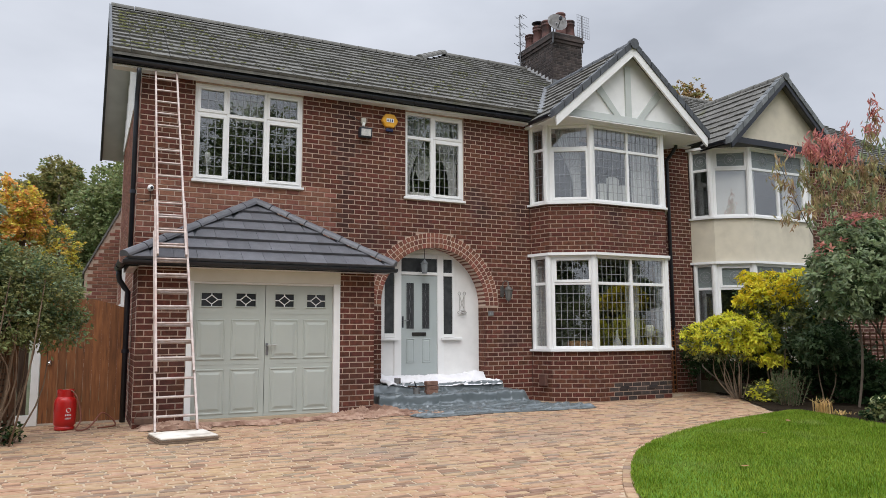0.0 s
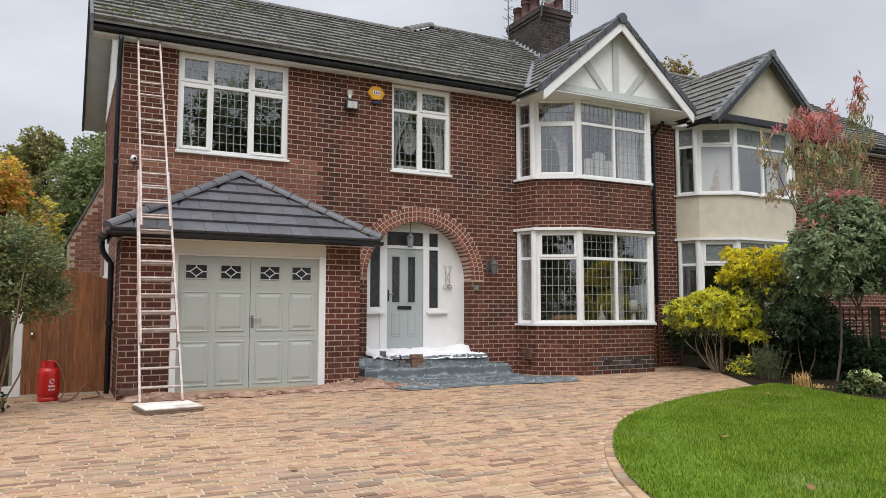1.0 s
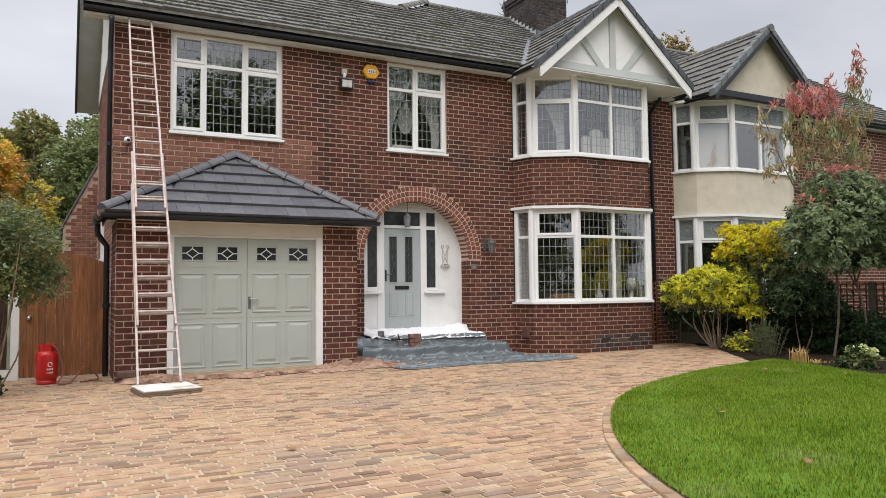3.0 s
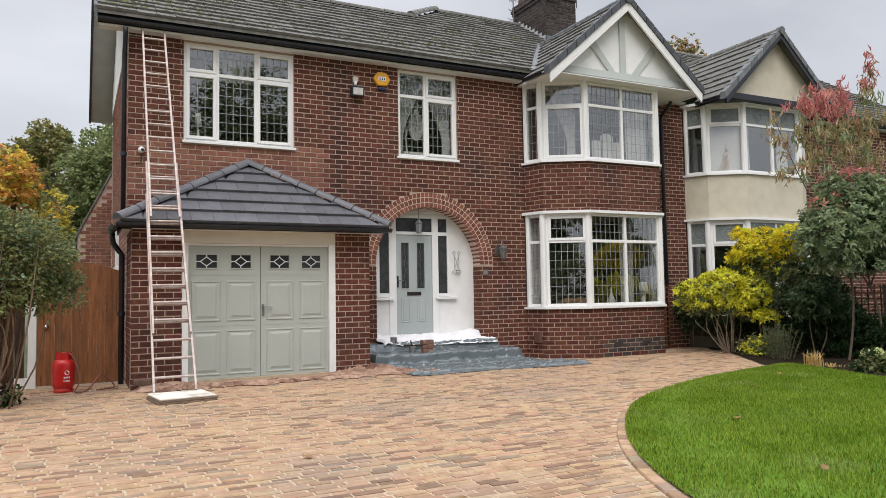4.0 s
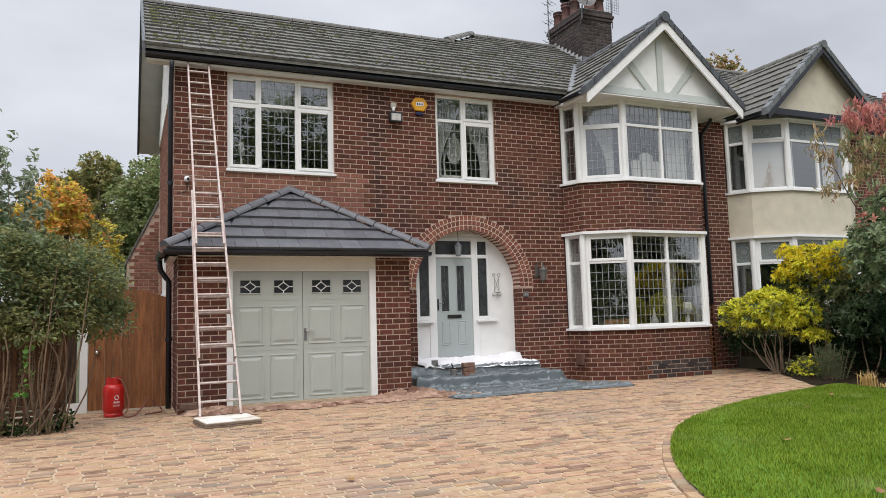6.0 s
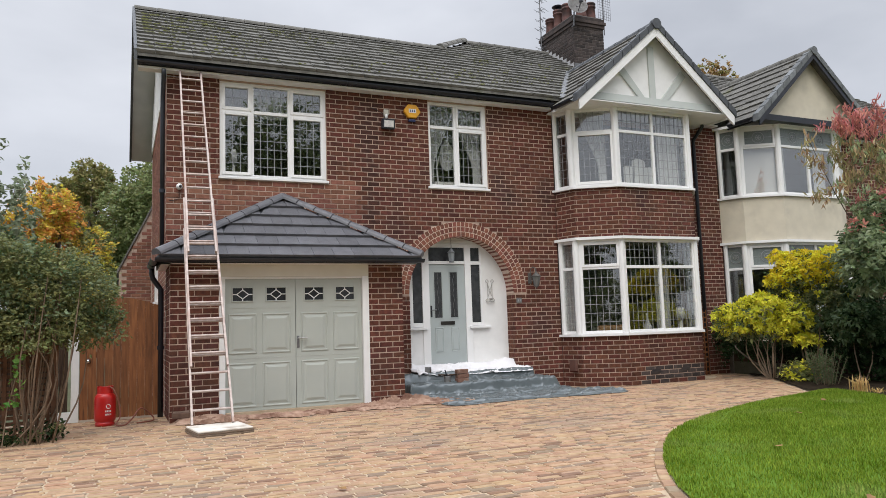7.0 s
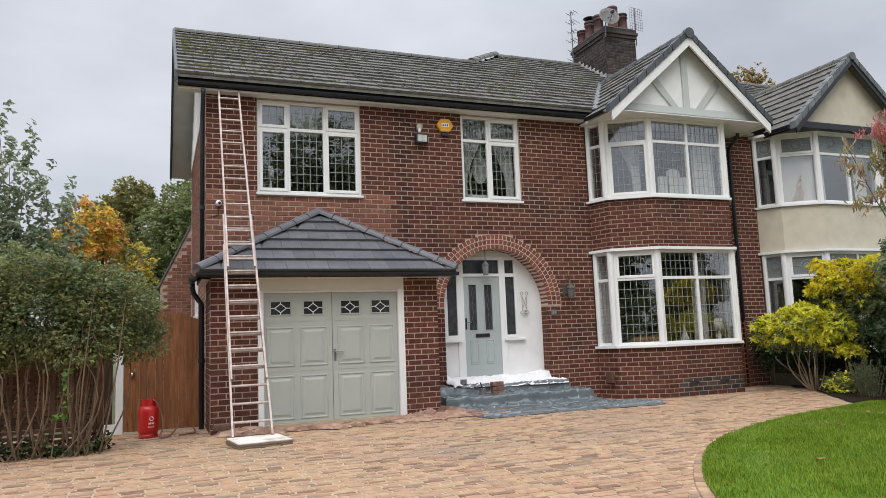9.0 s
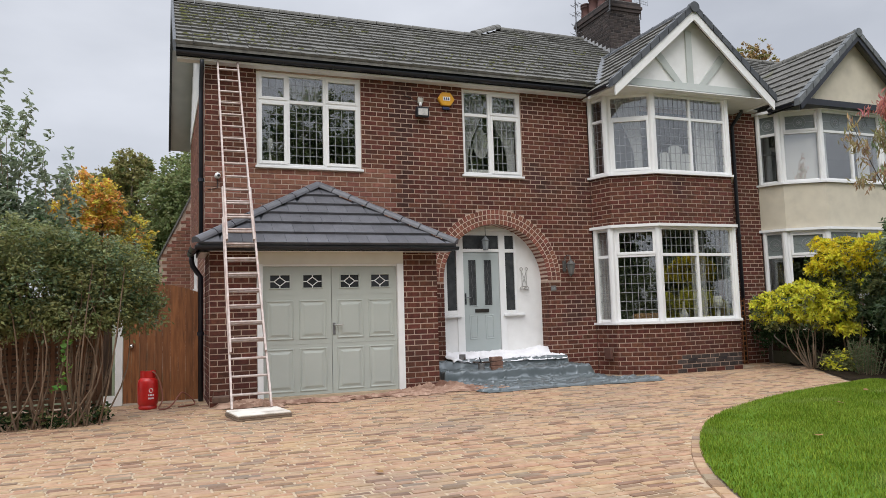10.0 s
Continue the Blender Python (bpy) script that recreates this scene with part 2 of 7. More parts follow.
def brick_list(width, z0, z1, holes, phase=0.0, seed=1):
    """(u0, u1, z0, z1) of the bricks of a stretcher-bond wall; holes: callables z -> (u0, u1) or None."""
    rng = random.Random(seed)
    out = []
    k = 0
    z = z0
    while z < z1 - 0.03:
        zt = min(z + COURSE - 0.0152, z1)
        zm = (z + zt) / 2
        cuts = [c for c in (h(zm) for h in holes) if c]
        u = -STRETCH + phase + (STRETCH / 2 if k % 2 else 0)
        while u < width:
            spans = [(max(u, 0.0), min(u + STRETCH - 0.0142, width))]
            for c0, c1 in cuts:
                spans = [s for a, b in spans for s in ((a, min(b, c0)), (max(a, c1), b)) if s[1] - s[0] > 0.02]
            out += [(a, b, z + rng.uniform(-0.0015, 0.0015), zt) for a, b in spans if b - a > 0.02]
            u += STRETCH
        z += COURSE
        k += 1
    return out

def rect(u0, u1, z0, z1):
    return lambda z: (u0, u1) if z0 < z < z1 else None

def disc(uc, zc, r, spring):
    def cut(z):
        if z <= spring:
            return (uc - r, uc + r) if z < spring and r < 1.2 else None
        d = r * r - (z - zc) ** 2
        return (uc - math.sqrt(d), uc + math.sqrt(d)) if d > 0 else None
    return cut

def brick_verts(a, b, z0, z1, depth, rng):
    """A brick with a slightly chamfered face, its face on y = 0."""
    p, e = rng.uniform(-0.002, 0.002), 0.004
    return [(a, depth, z0), (b, depth, z0), (b, depth, z1), (a, depth, z1), (a, e + p, z0), (b, e + p, z0), (b, e + p, z1), (a, e + p, z1),
            (a + e, p, z0 + e), (b - e, p, z0 + e), (b - e, p, z1 - e), (a + e, p, z1 - e)]
BRICK_FACES = [(8, 9, 10, 11), (4, 5, 9, 8), (5, 6, 10, 9), (6, 7, 11, 10), (7, 4, 8, 11), (0, 1, 5, 4), (1, 2, 6, 5), (2, 3, 7, 6), (3, 0, 4, 7)]

SINGLE_BRICKS = []
def lay_bricks(parent, m, bricks, material, single=None, name="brick", seed=3):
    """Bricks on a wall whose frame m has x along the wall, z up and y into it. single(u, z): laid later as parts of their own."""
    rng = random.Random(seed)
    vs, fs = [], []
    count = 0
    for a, b, z0, z1 in bricks:
        if single and count < 300 and single((a + b) / 2, z0):
            SINGLE_BRICKS.append((parent, m, (a, b, z0, z1), material, name))
            count += 1
            continue
        base = len(vs)
        vs += [m @ Vector(v) for v in brick_verts(a, b, z0, z1, 0.02, rng)]
        fs += [tuple(base + i for i in f) for f in BRICK_FACES]
    if vs:
        ob = link("brickwork", mesh("brickwork", vs, fs, material), parent)
        ob["kind"] = "stuff"

def wall_frame(p, q):
    """Frame at ground point p, x towards q, y to the left of that (into the wall when seen from the front)."""
    d = (Vector(q) - Vector(p)).normalized()
    n = Vector((-d.y, d.x, 0))
    return Matrix(((d.x, n.x, 0, p[0]), (d.y, n.y, 0, p[1]), (0, 0, 1, 0), (0, 0, 0, 1)))

def slab(name, width, z0, z1, depth, holes, m, material, parent=None, front=0.005):
    """A wall's core as cells round its rectangular holes (u0, u1, z0, z1)."""
    us = sorted({0, width, *(h[0] for h in holes), *(h[1] for h in holes)})
    zs = sorted({z0, z1, *(h[2] for h in holes), *(h[3] for h in holes)})
    us, zs = [u for u in us if 0 <= u <= width], [z for z in zs if z0 <= z <= z1]
    bm = bmesh.new()
    for a, b in zip(us, us[1:]):
        run = None
        for c, d in zip(zs, zs[1:]):
            if any(h[0] <= a and b <= h[1] and h[2] <= c and d <= h[3] for h in holes):
                if run: box(bm, a, b, front, depth, run[0], run[1], m); run = None
            else:
                run = (run[0] if run else c, d)
        if run: box(bm, a, b, front, depth, run[0], run[1], m)
    return part(name, bm, material, parent)

# ---------- ground ----------
def sheet(name, pts_fn, nx, ny, material):
    vs = [pts_fn(i / nx, j / ny) for j in range(ny + 1) for i in range(nx + 1)]
    fs = [(j * (nx + 1) + i, j * (nx + 1) + i + 1, (j + 1) * (nx + 1) + i + 1, (j + 1) * (nx + 1) + i) for j in range(ny) for i in range(nx)]
    return link(name, mesh(name, vs, fs, material, True))

def lawn_edge(y):
    """x of the curved edge between drive and lawn."""
    pts = [(-30, 1.7), (-13, 1.75), (-11, 2.0), (-9.06, 2.64), (-7.6, 3.58), (-6.21, 5.02), (-5.30, 6.9), (-4.92, 8.3), (-4.70, 9.25)]
    for i in range(len(pts) - 1):
        (y0, x0), (y1, x1) = pts[i], pts[i + 1]
        if y0 <= y <= y1:
            f, h = (y - y0) / (y1 - y0), y1 - y0
            ya, xa = pts[max(0, i - 1)]
            yb, xb = pts[min(len(pts) - 1, i + 2)]
            m0, m1 = (x1 - xa) / (y1 - ya) * h, (xb - x0) / (yb - y0) * h
            return (2 * f ** 3 - 3 * f * f + 1) * x0 + (f ** 3 - 2 * f * f + f) * m0 + (3 * f * f - 2 * f ** 3) * x1 + (f ** 3 - f * f) * m1
    return pts[0][1] if y < 0.5 * (pts[0][0] + pts[-1][0]) else pts[-1][1]

def lawn_back(y):
    """x where the lawn gives way to the flower bed."""
    return 9.35 + 0.22 * (min(y, -4.3) + 4.3) + 0.08 * math.sin(2.1 * y) if y > -8 else 8.55

def bed_edge(y):
    return 9.35 + (y + 4.3) * 0.72 if y > -4.3 else lawn_back(y) - 0.04

g = sheet("ground", lambda a, b: (-400 + 800 * a, -300 + 800 * b, -0.12), 4, 4, GROUND)
tagged(g, "rough grassy ground reaching into the distance", "ground", kind="structure")
drive = sheet("drive", lambda a, b: (-9 + 22 * a, -20 + 20.6 * b, gz(-9 + 22 * a, -20 + 20.6 * b) - 0.0085), 44, 240, JOINT)
tagged(drive, "sandy joints of the block-paved drive", "driveway", kind="structure")

# lawn
def lawn_pt(a, b):
    y = -20 + 15.30 * b
    x0 = lawn_edge(y) + 0.12
    x1 = max(lawn_back(y), x0 + 0.02)
    return (x0 + (x1 - x0) * a, y, gz(0, y) + 0.015 + 0.03 * min(1, 8 * a))
lawn = sheet("lawn", lawn_pt, 40, 90, TURF)
tagged(lawn, "green mown lawn beside the drive", "lawn", kind="structure")
bed = sheet("flower_bed", lambda a, b: (bed_edge(-11 + 10.6 * b) + (12.2 - bed_edge(-11 + 10.6 * b)) * a, -11 + 10.6 * b, 0.012 + gz(0, -11 + 10.6 * b) + 0.05 * min(1, 6 * a) * abs(noise.noise(Vector((7 * a, 19 * b, 0))))), 24, 60, SOIL)
tagged(bed, "dark bare soil of the flower bed by the fence", "flower bed", kind="structure")

# ---------- main walls ----------
W1 = (0.86, 2.745, 3.985, 5.685)
W2 = (4.785, 6.06, 3.985, 5.685)
ARCH_X, SPRING, R_IN, R_OUT = 5.41, 1.90, 1.12, 1.42
BAY = [(7.61, 0.0), (7.77, -0.48), (8.55, -0.95), (10.45, -0.95), (10.87, -0.46), (11.08, 0.0)]
NBAY = [(12.13, 0.0), (12.38, -0.48), (13.13, -0.95), (15.02, -0.95), (15.77, -0.48), (16.02, 0.0)]
EAVE = 5.64

front = thing("wall_front", "dark red brick front wall with pale mortar joints", "wall", kind="structure")
FM = wall_frame((0, 0), (1, 0))
holes = [(W1[0], W1[1], W1[2], W1[3]), (W2[0], W2[1], W2[2], W2[3]), (BAY[0][0], BAY[-1][0], 0, EAVE), (NBAY[0][0], NBAY[-1][0], 0, EAVE), (ARCH_X - R_IN, ARCH_X + R_IN, -0.2, SPRING), (ARCH_X - R_OUT, ARCH_X + R_OUT, SPRING, SPRING + R_OUT)]
slab("mortar_core", 22.0, -0.2, EAVE + 0.12, 0.3, holes, FM, MORTAR, front)
# core over the arch
bm = bmesh.new()
N = 48
arc = [(ARCH_X - R_IN * math.cos(math.pi * k / N), SPRING + R_IN * math.sin(math.pi * k / N)) for k in range(N + 1)]
far = []
for k in range(N + 1):
    a = math.pi * k / N
    c, s = -math.cos(a), math.sin(a)
    t = min(R_OUT / max(abs(c), 1e-6), R_OUT / max(s, 1e-6))
    far.append((ARCH_X + c * t, SPRING + s * t))
ring_out = [(ARCH_X - (R_OUT - 0.006) * math.cos(math.pi * k / N), SPRING + (R_OUT - 0.006) * math.sin(math.pi * k / N)) for k in range(N + 1)]
for k in range(N):
    prism(bm, [ring_out[k], far[k], far[k + 1], ring_out[k + 1]], 0.006, 0.3)
part("spandrel_core", bm, MORTAR, front)
bm = bmesh.new()
for k in range(N):
    prism(bm, [arc[k], ring_out[k], ring_out[k + 1], arc[k + 1]], 0.005, 0.3)
part("arch_core", bm, mat("pale_mortar", (0.60, 0.47, 0.38), (0.50, 0.38, 0.30), 0.95, scale=11, bump=0.4, bump_scale=200), front)
bl = brick_list(22.0, 0.0, EAVE + 0.1, [rect(W1[0] - 0.005, W1[1] + 0.005, W1[2] - 0.04, 9), rect(W2[0] - 0.005, W2[1] + 0.005, W2[2] - 0.04, 9), rect(BAY[0][0], BAY[-1][0], -1, 9), rect(NBAY[0][0], NBAY[-1][0], -1, 9), lambda z: (ARCH_X - R_IN, ARCH_X + R_IN) if z <= SPRING else None, disc(ARCH_X, SPRING, R_OUT, SPRING)], seed=5)
new_part = [b for b in bl if b[1] < 3.75 - 0.12 * (int(b[2] / COURSE) % 2) and 3.0 < b[2] < 3.95 and b[0] < 3.2]
# darker toothing bricks where the extension meets the old wall
tooth = [b for b in bl if 3.0 < b[2] and abs((b[0] + b[1]) / 2 - 3.60) < (0.125 if b[2] < 4.6 else 0.22)]
old_part = [b for b in bl if b not in set(new_part) | set(tooth)]
lay_bricks(front, FM, tooth, mat("brick_toothing", (0.046, 0.023, 0.019), (0.085, 0.036, 0.027), 0.9, spec=0.2, scale=12, bump=0.6, bump_scale=110, vary=0.25))
lay_bricks(front, FM, old_part, BRICK, lambda u, z: 6.5 < u < 7.6 and z < 4.2 or 3.7 < u < 4.4 and z < 2.4)
lay_bricks(front, FM, new_part, BRICK_NEW)
# arch rings, each voussoir a piece
for ring in range(3):
    r0 = R_IN + ring * (R_OUT - R_IN) / 3
    r1 = r0 + (R_OUT - R_IN) / 3 - 0.013
    n = 40 + 4 * ring
    for k in range(n):
        a0, a1 = math.pi * k / n + 0.0055, math.pi * (k + 1) / n - 0.0055
        vs = []
        for y, e in ((0.30 if ring == 0 else 0.03, 0), (0.004, 0), (-0.001, 0.004)):
            for r, a in ((r0 + e, a0 + e / r0), (r0 + e, a1 - e / r0), (r1 - e, a1 - e / r1), (r1 - e, a0 + e / r1)):
                vs.append((ARCH_X + r * math.cos(a), y, SPRING + r * math.sin(a)))
        fs = [(8, 9, 10, 11)[::-1]] + [(4 + i, 4 + (i + 1) % 4, 8 + (i + 1) % 4, 8 + i)[::-1] for i in range(4)] + [(i, (i + 1) % 4, 4 + (i + 1) % 4, 4 + i)[::-1] for i in range(4)]
        link("arch_brick", mesh("arch_brick", vs, fs, ARCH), front)
# jamb bricks of the porch reveal
for xj, d in ((ARCH_X + R_IN, 1), (ARCH_X - R_IN, -1)):
    M = Matrix(((0, d, 0, xj - 0.008 * d), (1, 0, 0, 0.004), (0, 0, 1, 0), (0, 0, 0, 1)))
    lay_bricks(front, M, brick_list(0.288, 0.0, SPRING, [], phase=0.1, seed=8), BRICK)

# side, rear and inner walls
def quiet_wall(name, x0, x1, y0, y1, z0, z1, material, label):
    return tagged(boxpart(name, (x0, x1, y0, y1, z0, z1), material), label, "wall", kind="structure")
side = thing("wall_side", "red brick gable wall at the side passage", "wall", kind="structure")
SM = wall_frame((0, 6.0), (0, 0))
slab("mortar_core", 5.99, -0.2, EAVE + 0.1, 0.28, [], SM, MORTAR, side)
lay_bricks(side, SM, brick_list(6.0, 0.0, EAVE + 0.05, [], seed=6), BRICK_NEW)
quiet_wall("wall_rear", 0, 22, 6.0, 6.25, -0.2, EAVE, MORTAR, "plain brick rear wall")
quiet_wall("wall_far_end", 22.0, 22.25, 0, 6.25, -0.2, EAVE, MORTAR, "plain brick end wall")
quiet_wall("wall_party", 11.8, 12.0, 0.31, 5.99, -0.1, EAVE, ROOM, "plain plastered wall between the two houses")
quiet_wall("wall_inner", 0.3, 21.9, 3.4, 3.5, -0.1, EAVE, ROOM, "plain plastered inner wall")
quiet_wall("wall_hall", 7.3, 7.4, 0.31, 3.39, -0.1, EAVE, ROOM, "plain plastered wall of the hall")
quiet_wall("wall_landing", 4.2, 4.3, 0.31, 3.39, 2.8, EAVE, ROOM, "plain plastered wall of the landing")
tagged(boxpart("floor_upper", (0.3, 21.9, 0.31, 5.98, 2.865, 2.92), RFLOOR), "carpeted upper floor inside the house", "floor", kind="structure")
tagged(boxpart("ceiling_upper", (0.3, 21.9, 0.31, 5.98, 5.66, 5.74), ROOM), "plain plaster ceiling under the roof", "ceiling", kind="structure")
tagged(boxpart("floor_lower", (0.3, 21.9, 0.62, 5.98, 0.30, 0.45), RFLOOR), "carpeted ground floor inside the house", "floor", kind="structure")
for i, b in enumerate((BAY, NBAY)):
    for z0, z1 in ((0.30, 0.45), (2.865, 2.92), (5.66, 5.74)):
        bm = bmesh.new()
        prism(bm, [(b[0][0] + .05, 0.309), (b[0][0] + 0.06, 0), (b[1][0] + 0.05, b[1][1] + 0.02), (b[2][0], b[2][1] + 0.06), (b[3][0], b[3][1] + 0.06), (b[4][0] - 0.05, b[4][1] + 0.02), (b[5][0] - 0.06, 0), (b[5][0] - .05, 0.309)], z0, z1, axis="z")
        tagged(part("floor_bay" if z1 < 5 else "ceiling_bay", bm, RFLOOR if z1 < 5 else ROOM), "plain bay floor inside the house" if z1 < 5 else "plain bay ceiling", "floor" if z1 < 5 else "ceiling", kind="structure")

# ---------- roofs ----------
PITCH = 0.65
EY0, EZ0 = -0.28, 5.931
def rz(y):
    return EZ0 + (y - EY0) * PITCH
RIDGE_LOW, RIDGE_HIGH = 2.9, 4.05
HIP_X = 7.6
HIP_FOOT = HIP_X - (rz(RIDGE_HIGH) - rz(RIDGE_LOW)) / PITCH

TILE_SINGLES = []
def tile_slope(parent, origin, u, v, rows, cols, tw, th, keep, material, single=None, seed=2, lip=0.041, roll=0.0035):
    """Interlocking tiles on a slope: u across, v up the slope, each tile with a rolled edge and a thick lower lip."""
    rng = random.Random(seed)
    n = u.cross(v)
    vs, fs, count = [], [], 0
    prof = ((0.0, roll), (0.14, roll), (0.22, 0.0), (0.97, 0.0))
    for j in range(rows):
        for i in range(cols):
            uc, vc = (i + 0.5) * tw, (j + 0.5) * th
            if not keep(uc, vc):
                continue
            dz = rng.uniform(-0.008, 0.007)
            loc = []
            for vv, hh in ((j * th - 0.015, lip + dz), ((j + 1) * th + 0.02, 0.004)):
                loc += [origin + u * ((i + a) * tw) + v * vv + n * (h + hh) for a, h in prof]
            low = [origin + u * ((i + a) * tw) + v * (j * th - 0.015) + n * (-0.005) for a, h in prof]
            loc += low
            f = [(k, k + 1, 5 + k, 4 + k) for k in range(3)] + [(8 + k, 9 + k, 1 + k, k) for k in range(3)] + [(0, 4, 8), (3, 11, 7)]
            if single and count < 300 and single(uc, vc):
                TILE_SINGLES.append((parent, loc, f, material))
                count += 1
                continue
            base = len(vs)
            vs += loc
            fs += [tuple(base + q for q in g) for g in f]
    ob = link("tiling", mesh("tiling", vs, fs, material), parent)
    ob["kind"] = "stuff"

def half_round(bm, p, q, r, seg_len, drop=0.6, sides=8, gap=0.012):
    """Ridge or hip tiles: half-round capped pieces along p to q."""
    p, q = Vector(p), Vector(q)
    d = (q - p); L = d.length; d.normalize()
    s = d.cross(Vector((0, 0, 1))).normalized()
    n = s.cross(d)
    k = max(1, round(L / seg_len))
    for i in range(k):
        a, b = p + d * (L * i / k + gap / 2), p + d * (L * (i + 1) / k - gap / 2)
        rows = []
        for c, rr in ((a, r * 1.06), (b, r)):
            rows.append([bm.verts.new(c + s * (rr * math.cos(t)) + n * (rr * drop * 1.5 * math.sin(t) - r * 0.35)) for t in [math.pi * (m / sides) for m in range(sides + 1)]])
        for m in range(sides):
            bm.faces.new((rows[0][m], rows[0][m + 1], rows[1][m + 1], rows[1][m]))
        bm.faces.new(rows[0]); bm.faces.new(rows[1][::-1])

roof = thing("roof_main", "mossy grey concrete tiled roof with a hipped end", "roof", kind="structure")
X0, X1 = -0.49, 22.4
bm = bmesh.new()
def plate(bm, pts, t=0.06):
    vs = [bm.verts.new(p) for p in pts]
    ws = [bm.verts.new(Vector(p) - Vector((0, 0, t))) for p in pts]
    bm.faces.new(vs); bm.faces.new(ws[::-1])
    for i in range(len(vs)):
        j = (i + 1) % len(vs)
        bm.faces.new((vs[j], vs[i], ws[i], ws[j]))
YB = 2 * RIDGE_LOW - EY0 + 0.36
EZB = EZ0 - 0.36 * PITCH
plate(bm, [(X0, EY0, EZ0), (HIP_FOOT, EY0, EZ0), (HIP_FOOT, RIDGE_LOW, rz(RIDGE_LOW)), (X0, RIDGE_LOW, rz(RIDGE_LOW))])
plate(bm, [(HIP_FOOT, EY0, EZ0), (X1, EY0, EZ0), (X1, RIDGE_HIGH, rz(RIDGE_HIGH)), (HIP_X, RIDGE_HIGH, rz(RIDGE_HIGH)), (HIP_FOOT, RIDGE_LOW, rz(RIDGE_LOW))])
plate(bm, [(X0, RIDGE_LOW, rz(RIDGE_LOW)), (HIP_FOOT + 0.5, RIDGE_LOW, rz(RIDGE_LOW)), (HIP_FOOT + 0.5, YB, EZB), (X0, YB, EZB)])
plate(bm, [(HIP_X, RIDGE_HIGH, rz(RIDGE_HIGH)), (X1, RIDGE_HIGH, rz(RIDGE_HIGH)), (X1, YB + 2.3, EZ0), (HIP_X - 4, YB + 2.3, EZ0)])
plate(bm, [(HIP_FOOT, RIDGE_LOW, rz(RIDGE_LOW)), (HIP_X, RIDGE_HIGH, rz(RIDGE_HIGH)), (HIP_X - 1.2, 5.6, rz(RIDGE_LOW)), ])
part("roof_deck", bm, TILE_OLD, roof)
slope = Vector((0, 1, PITCH)).normalized()
def keep_main(uc, vc):
    x, y = X0 + uc, EY0 + vc * slope.y
    top = RIDGE_LOW if x < HIP_FOOT else min(RIDGE_HIGH, RIDGE_LOW + (x - HIP_FOOT))
    if y > top - 0.02:
        return False
    for cx in (9.5, 14.14):
        if rz(y) < 7.45 - abs(x - cx) * 0.86 - 0.1:
            return False
    return True
tile_slope(roof, Vector((X0, EY0, EZ0 + 0.01)), Vector((1, 0, 0)), slope, 19, 76, 0.30, 0.285, keep_main, TILE_OLD, lambda u, v: u < 7.5 and v < 3.3)
bm = bmesh.new()
half_round(bm, (X0, RIDGE_LOW, rz(RIDGE_LOW) + 0.01), (HIP_FOOT + 0.1, RIDGE_LOW, rz(RIDGE_LOW) + 0.01), 0.12, 0.45)
half_round(bm, (HIP_X, RIDGE_HIGH, rz(RIDGE_HIGH) + 0.01), (X1, RIDGE_HIGH, rz(RIDGE_HIGH) + 0.01), 0.12, 0.45)
half_round(bm, (HIP_FOOT - 0.1, RIDGE_LOW - 0.05, rz(RIDGE_LOW) + 0.05), (HIP_X, RIDGE_HIGH, rz(RIDGE_HIGH) + 0.08), 0.12, 0.40)
part("ridge_tiles", bm, TILE_OLD, roof, "weathered half-round ridge tiles")
# moss cushions along the lower edges of the tiles
rng = random.Random(17)
vs, fs = [], []
for _ in range(1500):
    x = X0 + 0.15 + (rng.random() ** 1.9) * 11.0
    row = rng.randint(1, 11) if x > 4.2 else max(1, 11 - int(11 * rng.random() ** 1.3))
    y = EY0 + (row * 0.285 - 0.01 + rng.uniform(-0.01, 0.05)) * slope.y
    if y > RIDGE_LOW - 0.08 or noise.noise(Vector((x * 0.8, row * 0.31, 4.4))) < -0.10:
        continue
    r = rng.uniform(0.007, 0.027)
    c = Vector((x, y, rz(y) + 0.05))
    base = len(vs)
    vs.append(c + Vector((0, -0.004, r * 0.8)))
    for h, rr in ((0.45, 0.75), (-0.2, 1.0)):
        for k in range(6):
            a = k * math.pi / 3 + rng.uniform(-0.3, 0.3)
            vs.append(c + Vector((rr * r * 1.7 * math.cos(a), rr * r * 0.9 * math.sin(a), h * r + rr * r * 0.9 * math.sin(a) * PITCH)))
    fs += [(base, base + 1 + k, base + 1 + (k + 1) % 6) for k in range(6)] + [(base + 1 + k, base + 7 + k, base + 7 + (k + 1) % 6, base + 1 + (k + 1) % 6) for k in range(6)]
MOSS = mat("roof_moss", (0.070, 0.075, 0.028), (0.140, 0.140, 0.050), 0.95, spec=0.1, scale=20, bump=0.8, bump_scale=90, vary=0.35)
link("moss", mesh("moss", vs, fs, MOSS), roof, "yellow-green moss cushions")["kind"] = "stuff"
# verge at the gable: white soffit, its shade put into the grey; dark edge
bm = bmesh.new()
for a, b in (((EY0, EZ0), (RIDGE_LOW, rz(RIDGE_LOW))), ((RIDGE_LOW, rz(RIDGE_LOW)), (YB, EZB))):
    a = (a[0] + 0.14, a[1] + 0.14 * PITCH) if a[0] == EY0 else a
    prism(bm, [(a[0], a[1] - 0.075), (b[0], b[1] - 0.075), (b[0], b[1] - 0.11), (a[0], a[1] - 0.11)], X0 + 0.02, 0.0, axis="x")
part("verge_soffit", bm, mat("shaded_soffit", (0.52, 0.52, 0.515), (0.44, 0.44, 0.44), 0.6, scale=2.5), roof, "white verge soffit, coloured grey for its shade")
bm = bmesh.new()
